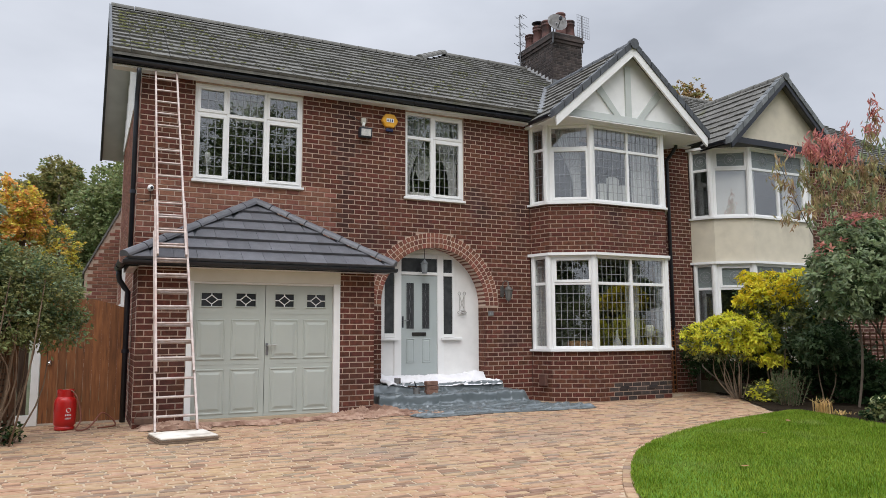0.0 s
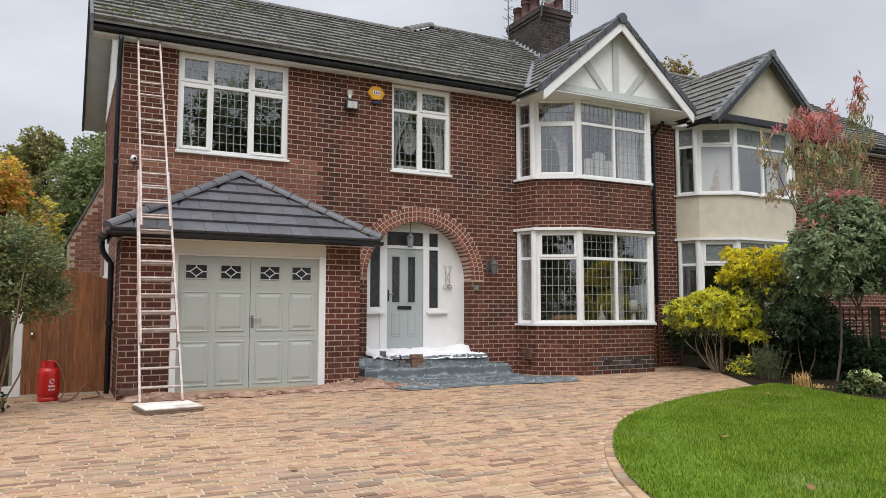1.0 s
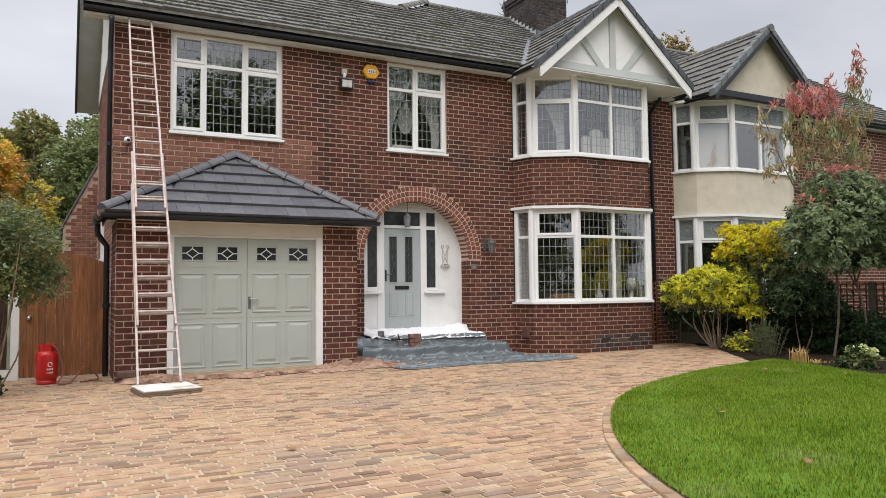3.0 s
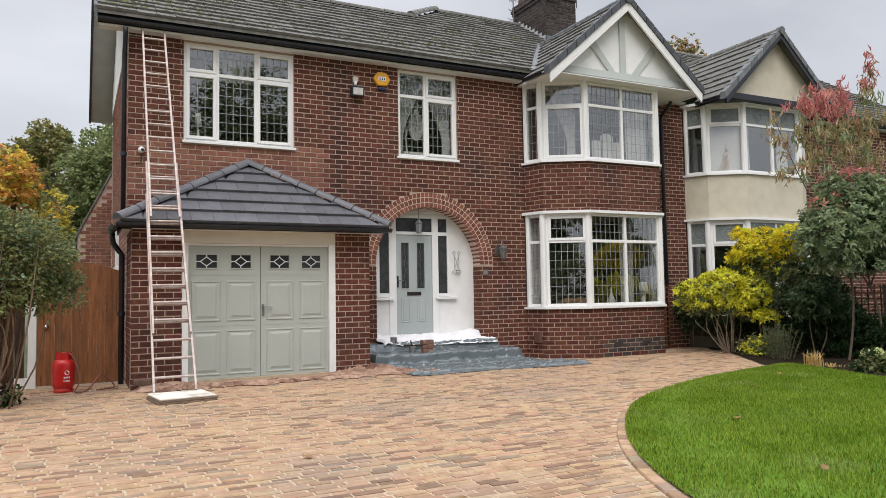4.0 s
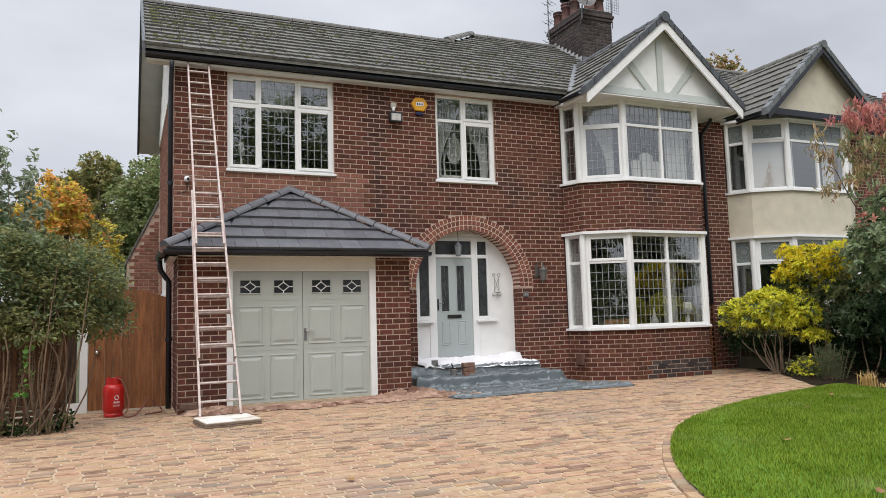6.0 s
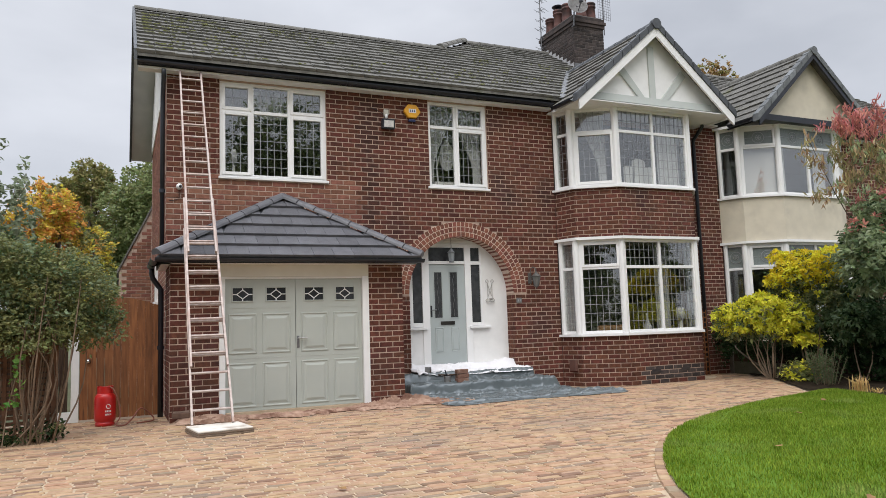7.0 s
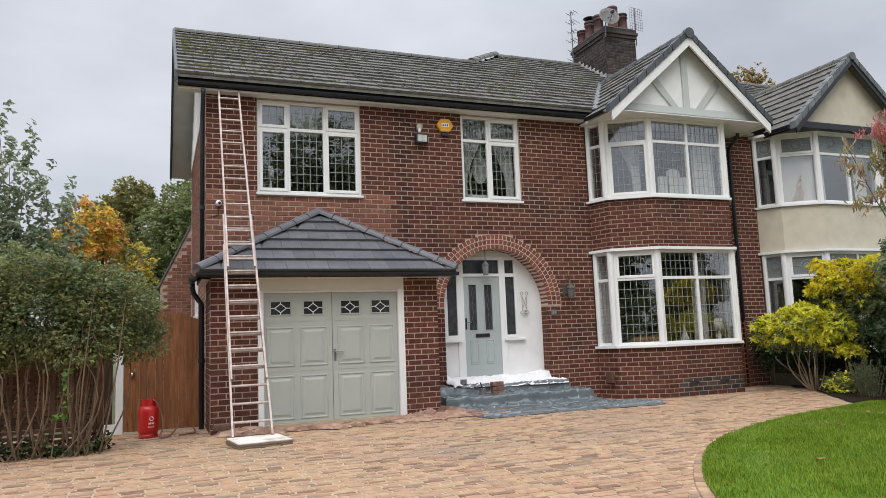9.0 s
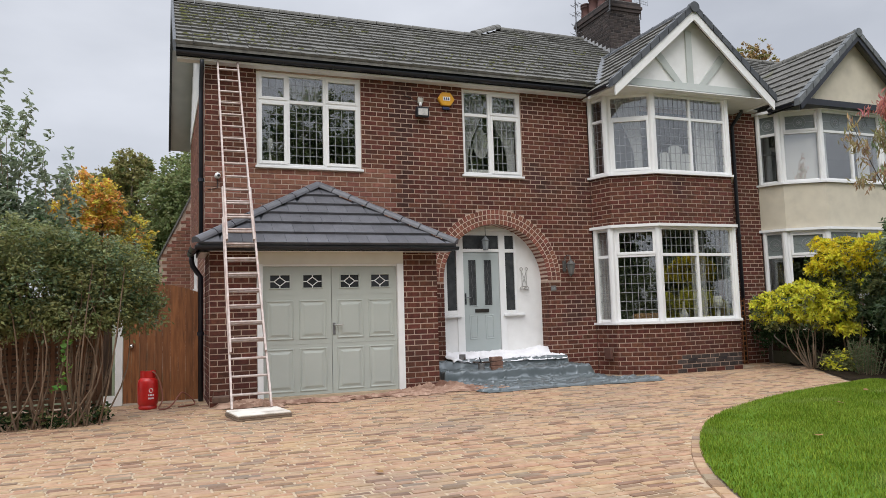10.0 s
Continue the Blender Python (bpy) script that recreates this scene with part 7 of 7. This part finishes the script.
B = puff(rt, 11, 1.5, 4.2, 1.2, 0.85) + [(0.2, 0, 2.8, 1.4, 1.0, 0.9), (0.1, 0, 5.0, 0.6, 0.6, 0.6), (-1.3, 0, 4.2, 0.8, 0.7, 0.7), (0.9, 0, 3.9, 0.7, 0.7, 0.8)]
tree("autumn_tree", "small autumn tree in orange and yellow-green leaf", (-2.40, 11.5, 0), 6, 5.5, B, [("orange", 8500, B[:11] + B[12:14]), ("turning", 8500, None), ("olive", 2500, None), ("shrub", 2600, B[11:])], 0.115, 0.12)
B = puff(rt, 13, 3.0, 6.6, 2.2, 1.7) + [(0, 0, 4.0, 2.6, 2.0, 2.2), (0.3, 0, 8.9, 1.4, 1.0, 1.0), (-0.8, 0, 7.4, 1.5, 1.2, 1.6), (-0.9, 0, 5.4, 1.5, 1.2, 1.6)]
tree("broadleaf_tree", "tall dense green tree behind the house", (0.9, 24.0, 0), 7, 9.5, B, [("oak", 34000, None), ("shrub", 9000, None)], 0.20, 0.28)
B = puff(rt, 12, 1.3, 6.6, 2.0, 1.15) + [(0, 0, 4.0, 2.3, 2.0, 1.8), (0, 0, 8.7, 1.1, 1.0, 0.8), (-0.5, 0, 7.9, 0.9, 1.0, 0.9)]
tree("broadleaf_tree", "tall olive-tinged tree thinning for autumn", (-1.95, 26.0, 0), 8, 9.2, B, [("olive", 17500, None), ("oak", 4000, None)], 0.19, 0.26)
B = puff(rt, 9, 2.6, 3.0, 0.8, 1.3) + [(0, 0, 2, 3.0, 2, 1.8)]
tree("broadleaf_tree", "dark green tree beyond the side garden", (-9.0, 20.0, 0), 9, 5, B, [("oak", 9000, None)], 0.30, 0.25)
B = puff(rt, 8, 1.6, 13.6, 0.9, 0.8)
tree("broadleaf_tree", "sparse autumn tree top showing over the roof", (28.4, 16.0, 0), 10, 14.0, B, [("russet", 2000, None), ("olive", 900, None)], 0.16, 0.2)
# trees across the road, behind the viewpoint
for k, (x, y, s, w) in enumerate(((-7, -28, 0.9, 3.0), (0.0, -29, 0.95, 3.0), (10.2, -41, 2.0, 0.9), (21, -31, 1.9, 1.2), (30, -27, 0.75, 3.0))):
    B = puff(rt, 9, w * s, 5.6 * s, 2.2 * s, 1.7 * s) + [(0, 0, 3.4 * s, 2.8 * s, 2.0 * s, 2.2 * s), (0, 0, 7.6 * s, 2.0 * s, 2.0 * s, 1.6 * s)]
    tree("broadleaf_tree", "tall street tree across the road", (x, y, 0), 40 + k, 9 * s, B, [("oak", 19000, None), ("dark", 9000, None)], 0.14 + 0.08 * s, 0.25)

# unseen hedge added behind the viewpoint to darken the lower bay's reflection
HB = [(x, 0.0, 1.7, 1.0, 0.7, 1.75) for x in np.arange(-7.5, 7.6, 1.0)]
plant("hedge", "added unseen dark hedge that darkens the lower bay's reflection", "hedge", (-6.5, -21.5, 0.0), 51, HB, [("oak", 14000, None), ("dark", 6000, None)], 0.16, [(x, 0.0, 1.6) for x in (-6, -3, 0, 3, 6)], BARK, 0.1, 0.55, 0.05, 0.02, spread=1.0)
# right-hand bed
rq = np.random.default_rng(90)
B = [(rq.uniform(-0.38, 0.3), rq.uniform(-0.6, 1.0), rq.uniform(0.9, 1.5), 0.2, 0.22, 0.16) for _ in range(16)] + [(0.05, -0.45, 1.12, 0.36, 0.36, 0.34), (0.0, 0.3, 1.22, 0.48, 0.62, 0.34), (-0.25, 0.75, 1.18, 0.3, 0.34, 0.26), (0.05, -0.15, 1.0, 0.38, 0.40, 0.26), (-0.1, 0.35, 0.98, 0.36, 0.5, 0.22)]
stems = [(rs.uniform(-0.3, 0.2), rs.uniform(-0.3, 0.7), rs.uniform(0.75, 1.1)) for _ in range(11)]
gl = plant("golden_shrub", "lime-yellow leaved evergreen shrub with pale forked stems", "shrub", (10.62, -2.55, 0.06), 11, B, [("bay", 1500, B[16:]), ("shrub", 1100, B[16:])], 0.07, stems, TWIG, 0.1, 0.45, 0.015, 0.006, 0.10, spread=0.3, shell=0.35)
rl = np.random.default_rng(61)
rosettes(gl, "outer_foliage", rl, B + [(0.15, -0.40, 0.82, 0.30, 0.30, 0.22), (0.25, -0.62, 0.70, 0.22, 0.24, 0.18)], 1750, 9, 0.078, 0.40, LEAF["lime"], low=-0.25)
# darker green leaves under each clump: the crown's shade as leaf colour
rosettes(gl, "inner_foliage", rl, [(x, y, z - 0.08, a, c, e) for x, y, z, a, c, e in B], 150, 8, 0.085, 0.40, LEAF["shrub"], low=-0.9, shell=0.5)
B = [(rq.uniform(-0.4, 0.35), rq.uniform(-0.75, 0.65), rq.uniform(1.4, 2.45), 0.2, 0.22, 0.17) for _ in range(16)] + [(0, 0, 1.95, 0.46, 0.50, 0.44), (0.0, 0.42, 1.85, 0.30, 0.30, 0.30), (0.0, -0.55, 1.62, 0.30, 0.32, 0.36), (0.05, 0.28, 1.55, 0.32, 0.32, 0.42), (0.1, -0.35, 1.85, 0.3, 0.3, 0.32), (0.0, -0.1, 2.2, 0.26, 0.28, 0.20)]
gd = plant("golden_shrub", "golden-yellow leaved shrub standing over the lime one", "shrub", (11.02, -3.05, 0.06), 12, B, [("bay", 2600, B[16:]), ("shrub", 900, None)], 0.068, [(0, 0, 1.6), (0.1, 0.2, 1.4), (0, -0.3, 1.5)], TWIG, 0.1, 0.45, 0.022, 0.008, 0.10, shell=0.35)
UP = [q for q in B if q[2] > 1.7]
rosettes(gd, "outer_foliage", rl, UP, 1100, 9, 0.072, 0.40, LEAF["gold"], low=-0.25)
rosettes(gd, "lime_foliage", rl, B, 150, 9, 0.080, 0.40, LEAF["lime"], low=-0.4)
# again darker leaves, set lower, for the shaded depth of the shrub
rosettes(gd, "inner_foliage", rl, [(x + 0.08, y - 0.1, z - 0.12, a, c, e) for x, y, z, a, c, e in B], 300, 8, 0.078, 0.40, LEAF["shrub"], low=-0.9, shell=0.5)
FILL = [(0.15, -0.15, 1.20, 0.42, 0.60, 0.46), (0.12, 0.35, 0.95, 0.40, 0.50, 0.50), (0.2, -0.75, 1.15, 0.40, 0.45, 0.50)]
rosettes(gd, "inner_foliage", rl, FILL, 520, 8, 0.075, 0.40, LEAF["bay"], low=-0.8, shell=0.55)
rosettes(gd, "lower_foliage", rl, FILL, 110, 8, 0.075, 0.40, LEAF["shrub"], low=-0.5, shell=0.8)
B = [(0.0, 0, 1.0, 0.42, 0.42, 0.34), (0.30, -0.1, 0.86, 0.34, 0.4, 0.28), (-0.15, -0.1, 1.18, 0.32, 0.36, 0.20), (0.45, 0.3, 1.35, 0.4, 0.45, 0.4)]
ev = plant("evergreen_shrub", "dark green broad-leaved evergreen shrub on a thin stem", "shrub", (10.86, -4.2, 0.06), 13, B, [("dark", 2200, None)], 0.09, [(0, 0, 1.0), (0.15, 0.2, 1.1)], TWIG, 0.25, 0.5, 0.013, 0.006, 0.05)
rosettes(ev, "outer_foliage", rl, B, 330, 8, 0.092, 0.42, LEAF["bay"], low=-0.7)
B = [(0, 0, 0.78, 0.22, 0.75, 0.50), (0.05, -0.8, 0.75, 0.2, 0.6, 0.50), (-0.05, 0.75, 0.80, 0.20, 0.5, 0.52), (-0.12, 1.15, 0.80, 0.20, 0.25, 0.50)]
plant("hedge", "dark clipped hedge along the foot of the fence, darkened for shade", "hedge", (11.68, -1.55, 0.06), 14, B, [("dark", 8500, None)], 0.06, [(0, 0, 0.6), (0, 0.9, 0.6), (0, -0.5, 0.6)], BARK, 0.1, 0.55, 0.02, 0.01)
B = [(-0.4, 0, 2.25, 1.0, 0.62, 0.68), (-1.2, -0.05, 2.05, 0.5, 0.45, 0.48), (0.45, -0.1, 2.2, 0.75, 0.6, 0.62), (-0.4, 0, 2.75, 0.75, 0.5, 0.42), (0.2, -0.5, 2.3, 0.7, 0.55, 0.62), (-0.6, 0.0, 1.72, 0.7, 0.5, 0.28), (0.5, -0.9, 2.4, 0.6, 0.6, 0.65)]
TIPS = [(-0.4, -0.1, 2.95, 0.8, 0.5, 0.28), (-1.3, -0.1, 2.5, 0.3, 0.3, 0.25)]
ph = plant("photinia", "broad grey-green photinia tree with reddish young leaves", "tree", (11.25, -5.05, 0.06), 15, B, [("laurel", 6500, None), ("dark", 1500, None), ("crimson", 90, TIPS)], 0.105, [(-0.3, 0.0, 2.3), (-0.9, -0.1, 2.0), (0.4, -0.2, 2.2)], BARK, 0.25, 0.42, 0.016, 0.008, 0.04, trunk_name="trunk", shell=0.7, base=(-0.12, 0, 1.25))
rosettes(ph, "outer_foliage", rl, B, 1500, 8, 0.100, 0.42, LEAF["photinia"], low=-0.6)
rosettes(ph, "young_foliage", rl, TIPS, 14, 8, 0.10, 0.32, LEAF["crimson"], low=0.0)
B = [(-1.62, 0, 3.82, 0.16, 0.16, 0.20), (-1.38, 0, 3.50, 0.18, 0.2, 0.26), (-1.25, 0, 3.15, 0.16, 0.2, 0.20), (-0.75, 0, 3.75, 0.30, 0.3, 0.34), (-0.25, 0, 3.65, 0.36, 0.35, 0.42), (0.30, 0, 3.8, 0.36, 0.35, 0.50), (0.75, 0, 4.1, 0.28, 0.3, 0.5), (0.9, 0, 3.5, 0.3, 0.3, 0.4), (-0.75, 0, 3.2, 0.3, 0.3, 0.22), (0.72, -0.1, 4.7, 0.16, 0.2, 0.3)]
REDS = [(-0.85, 0, 4.22, 0.22, 0.24, 0.22), (-0.45, 0, 4.42, 0.28, 0.26, 0.26), (0.0, 0, 4.45, 0.28, 0.26, 0.30), (0.25, 0, 4.25, 0.2, 0.2, 0.22), (0.80, -0.1, 5.12, 0.13, 0.14, 0.30), (0.70, -0.1, 4.80, 0.14, 0.15, 0.2), (0.1, 0, 3.1, 0.3, 0.3, 0.12)]
ch = plant("cherry_tree", "slender young cherry with drooping pink and bronze leaves", "tree", (10.75, -4.85, 0.06), 16, B, [("cherry", 1400, None), ("crimson", 850, REDS), ("photinia", 420, B[3:])], 0.130, [(0.80, -0.1, 5.35), (-1.5, 0, 3.95), (-0.8, 0, 4.35), (0.3, 0.0, 4.5), (-0.4, 0, 4.55)], BARK, 1.05, 0.22, 0.013, 0.005, 0.08, shell=0.25, outward=False, trunk_name="trunk", base=(0.0, -0.05, 1.9))
for th, tip in ((ph, (-0.12, 0, 1.27)), (ch, (0.0, -0.05, 1.92))):
    part("trunk", limbs(np.random.default_rng(3), (0, 0, -0.05), [tip], 0.022, 0.016, 0.03), BARK, th)
# small plants in front
def tuft(name, label, category, at, seed, n, h, r, material, width=0.006, lean=0.5):
    rng = np.random.default_rng(seed)
    th = thing(name, label, category, at=at)
    vs, fs = [], []
    for k in range(n):
        a, l = rng.uniform(0, 2 * np.pi), rng.uniform(0.1, 1) * lean
        b = np.array([rng.normal() * r * 0.35, rng.normal() * r * 0.35, 0])
        hh = h * rng.uniform(0.6, 1.1)
        d = np.array([math.cos(a), math.sin(a), 0]); s = np.array([-d[1], d[0], 0]) * width
        q = [b, b + d * l * hh * 0.35 + [0, 0, hh * 0.6], b + d * l * hh + [0, 0, hh * (1 - 0.35 * l)]]
        i = len(vs)
        vs += [q[0] - s, q[0] + s, q[1] + s, q[1] - s, q[2]]
        fs += [(i, i + 1, i + 2, i + 3), (i + 3, i + 2, i + 4)]
    link("blades", mesh("blades", [tuple(v) for v in vs], fs, material), th)
    return th
tuft("ornamental_grass", "straw-yellow tuft of ornamental grass in the bed", "grass", (9.55, -5.12, 0.07), 20, 85, 0.30, 0.13, LEAF["straw"], 0.007, 0.75)
tuft("ornamental_grass", "straw-yellow tuft of ornamental grass in the bed", "grass", (9.72, -5.28, 0.07), 21, 40, 0.12, 0.2, LEAF["straw"], 0.007, 1.0)
def rosemary(at, seed, n=34):
    rng = np.random.default_rng(seed)
    th = thing("rosemary_bush", "grey-green upright rosemary bush in the bed", "shrub", at=at)
    pts = []
    bm = bmesh.new()
    for k in range(n):
        b = Vector((rng.normal() * 0.075, rng.normal() * 0.075, 0)); t = b * 2.2 + Vector((0, 0, rng.uniform(0.42, 0.68)))
        tube(bm, [b, b.lerp(t, 0.5) + Vector((0, 0, 0.03)), t], 0.007, 5, 0.003)
        for f in np.linspace(0.15, 1, 46):
            pts.append(np.array(b.lerp(t, f)) + rng.normal(size=3) * 0.012)
    part("stalk", bm, TWIG, th)["kind"] = "stuff"
    link("crown", leaf_mesh("needles", np.array(pts), 0.055, rng, LEAF["rosemary"], -0.5, 0.22), th)
rosemary((10.15, -4.05, 0.06), 23, 38)
B = [(0, 0, 0.14, 0.20, 0.24, 0.16)]
hy = plant("hydrangea", "low hydrangea with pale cream-green flower heads", "shrub", (9.50, -6.08, 0.08), 24, B, [("shrub", 330, None), ("dark", 220, None)], 0.09, droop=0.3, aspect=0.6)
rh = np.random.default_rng(9)
for k, (x, y, z) in enumerate(((-0.05, -0.14, 0.32), (-0.10, 0.02, 0.30), (0.02, -0.24, 0.27))):
    p = rh.normal(size=(130, 3)); p /= np.linalg.norm(p, axis=1)[:, None]
    link("flower_head", leaf_mesh("florets", p * 0.06 + np.array((x, y, z)), 0.034, rh, LEAF["hydrangea"], 0.0, 0.9, out=p), hy, "pale cream-green flower head")
B = [(0, 0, 0.2, 0.3, 0.35, 0.2)]
plant("low_shrub", "low bright green shrub under the golden one", "shrub", (10.55, -3.3, 0.06), 25, B, [("shrub", 900, None), ("lime", 160, None)], 0.075, droop=0.1)
# near-black filler shrubs: the bed's shade is put into their leaf colour
plant("low_shrub", "low shrub at the back of the bed, darkened for shade", "shrub", (11.3, -4.6, 0.06), 26, [(0, 0, 0.4, 0.4, 0.7, 0.45), (0.1, -0.9, 0.5, 0.35, 0.6, 0.5)], [("dark", 2600, None)], 0.08, droop=0.2)
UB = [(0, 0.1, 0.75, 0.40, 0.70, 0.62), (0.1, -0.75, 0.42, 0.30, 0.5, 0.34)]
ud = plant("evergreen_shrub", "added evergreen shrub under the photinia, near-black to stand for shade", "shrub", (11.45, -4.0, 0.06), 27, UB, [("dark", 3800, None)], 0.085, [(0, 0, 0.7), (0.1, -0.75, 0.4)], BARK, 0.2, 0.5, 0.02, 0.01)
rosettes(ud, "outer_foliage", rl, UB, 160, 8, 0.085, 0.42, LEAF["bay"], low=-0.6)

# grass blades
rg = np.random.default_rng(30)
n = 150000
yy = -11.9 + 7.19 * rg.uniform(0, 1, n) ** 1.0
xe = np.array([lawn_edge(y) for y in yy]) + 0.10
x1 = np.array([lawn_back(y) for y in yy])
x1 = np.minimum(x1, xe + 8)
xx = xe + (x1 - xe) * rg.uniform(0, 1, n)
ok = x1 > xe + 0.05
xx, yy, xe = xx[ok], yy[ok], xe[ok]
n = len(xx)
zz = np.array([gz(0, y) for y in yy]) + 0.015 + 0.03 * np.minimum(1, 1.0 * (xx - xe))
az, hh = rg.uniform(0, 2 * np.pi, n), rg.uniform(0.018, 0.045, n)
ln = rg.uniform(0.1, 0.9, n)
b = np.stack([xx, yy, zz], 1)
d = np.stack([np.cos(az), np.sin(az), np.zeros(n)], 1); s = np.stack([-d[:, 1], d[:, 0], np.zeros(n)], 1) * 0.005
tip = b + d * (hh * ln)[:, None]; tip[:, 2] += hh
v = np.stack([b - s, b + s, tip], 1).reshape(-1, 3)
gr = bpy.data.meshes.new("grass")
gr.from_pydata(v.tolist(), [], (np.arange(n * 3).reshape(-1, 3)).tolist())
gr.materials.append(GRASS)
tagged(link("grass", gr), "short green lawn grass beside the drive", "grass", kind="stuff")
# fallen leaves
DRY = mat("fallen_leaf", (0.20, 0.09, 0.035), (0.33, 0.20, 0.06), 0.8, scale=9, vary=0.35)
for k, (x, y) in enumerate(((0.2, -9.6), (1.4, -8.8), (-1.4, -9.2), (0.9, -7.2), (2.2, -9.4), (4.6, -8.0), (6.5, -6.6), (5.6, -9.0), (7.8, -5.9), (3.6, -9.6), (-0.4, -8.4), (1.9, -6.4), (8.2, -6.8), (3.3, -5.2), (-2.0, -7.4))):
    ra = random.Random(k)
    ln_, w = ra.uniform(0.04, 0.07), ra.uniform(0.02, 0.035)
    vs = [(-ln_, 0, 0.0), (-ln_ * 0.3, -w, 0.012), (ln_ * 0.5, -w * 0.8, 0.006), (ln_, 0, 0.014), (ln_ * 0.5, w * 0.8, 0.016), (-ln_ * 0.3, w, 0.004), (0, 0, 0.004)]
    lf = link("fallen_leaf", mesh("fallen_leaf", vs, [(6, i, (i + 1) % 6) for i in range(6)], DRY))
    lf.location, lf.rotation_euler = (x, y, gz(x, y) + (0.085 if x > lawn_edge(y) else 0.012)), (0, 0, ra.uniform(0, 6))
    tagged(lf, "dry brown fallen leaf lying flat", "leaf", "fallen leaves")

# ---------- single pieces of walls and roofs ----------
rng = random.Random(21)
for parent, m, (a, b, z0, z1), material, name in SINGLE_BRICKS:
    link(name, mesh(name, [m @ Vector(v) for v in brick_verts(a, b, z0, z1, 0.02, rng)], BRICK_FACES, material), parent)
for parent, vs, fs, material in TILE_SINGLES:
    link("tile", mesh("tile", vs, fs, material), parent)

# ---------- paving ----------
def sett_verts(x0, x1, y0, y1, z, rng):
    e, h = 0.010, z + rng.uniform(-0.004, 0.004)
    t = [rng.uniform(-0.003, 0.003) for _ in range(4)]
    return [(x0, y0, z - 0.03), (x1, y0, z - 0.03), (x1, y1, z - 0.03), (x0, y1, z - 0.03), (x0, y0, h - 0.006), (x1, y0, h - 0.006), (x1, y1, h - 0.006), (x0, y1, h - 0.006),
            (x0 + e, y0 + e, h + t[0]), (x1 - e, y0 + e, h + t[1]), (x1 - e, y1 - e, h + t[2]), (x0 + e, y1 - e, h + t[3])]
SETT_FACES = [(8, 9, 10, 11), (4, 5, 9, 8), (5, 6, 10, 9), (6, 7, 11, 10), (7, 4, 8, 11), (0, 1, 5, 4), (1, 2, 6, 5), (2, 3, 7, 6), (3, 0, 4, 7)]
vs, fs, singles = [], [], []
rng = random.Random(8)
y, row = -16.0, 0
PITCHY = 0.077
while y < -0.05:
    x = -6.0 + rng.uniform(0, 0.2)
    edge = lawn_edge(y + 0.07) - 0.02 if y < -4.78 else 12.0
    while x < edge - 0.06:
        w = rng.choice((0.16, 0.205, 0.21, 0.215, 0.22))
        x1 = min(x + w, edge)
        cx, cy = (x + x1) / 2, y + PITCHY / 2
        inside_house = cy > -1.18 and 0.0 < cx < 3.7 or cy > -0.02 and cx > -0.1 or (7.55 < cx < 11.4 and cy > -0.95 + 0.45 * max(0, abs(cx - 9.5) - 0.95) / 0.87)
        beyond = cx > bed_edge(cy) - 0.05
        if not inside_house and not beyond and x1 - x > 0.08:
            v = sett_verts(x, x1 - 0.018, y, y + PITCHY - 0.017, gz(cx, cy), rng)
            if -9.75 < cy < -8.7 and -1.4 < cx < 3.2 and len(singles) < 300:
                singles.append(v)
            else:
                i = len(vs)
                vs += v
                fs += [tuple(i + q for q in f) for f in SETT_FACES]
        x = x1
    y += PITCHY
    row += 1
ob = link("paving", mesh("paving", vs, fs, SETT), drive, "buff and brown tumbled paving setts")
ob["kind"] = "stuff"
for v in singles:
    link("sett", mesh("sett", v, SETT_FACES, SETT), drive)
# edging course along the lawn
y = -15.8
while y < -4.81:
    x0, x1 = lawn_edge(y), lawn_edge(y + 0.02)
    d = Vector((x1 - x0, 0.02, 0)).normalized()
    n = Vector((d.y, -d.x, 0))
    p = Vector((x0, y, 0))
    L = 0.20
    q = p + d * L
    z = gz(0, y) + 0.008
    e = 0.012
    c = [p + d * 0.008, q - d * 0.008, q - d * 0.008 + n * 0.09, p + d * 0.008 + n * 0.09]
    mid = sum(c, Vector()) / 4
    v = [(*a.xy, z - 0.04) for a in c] + [(*a.xy, z - 0.010) for a in c] + [(*(a + (mid - a).normalized() * e).xy, z + 0.003) for a in c]
    link("edging_sett", mesh("edging_sett", v, SETT_FACES, SETT), drive)
    y += d.y * L
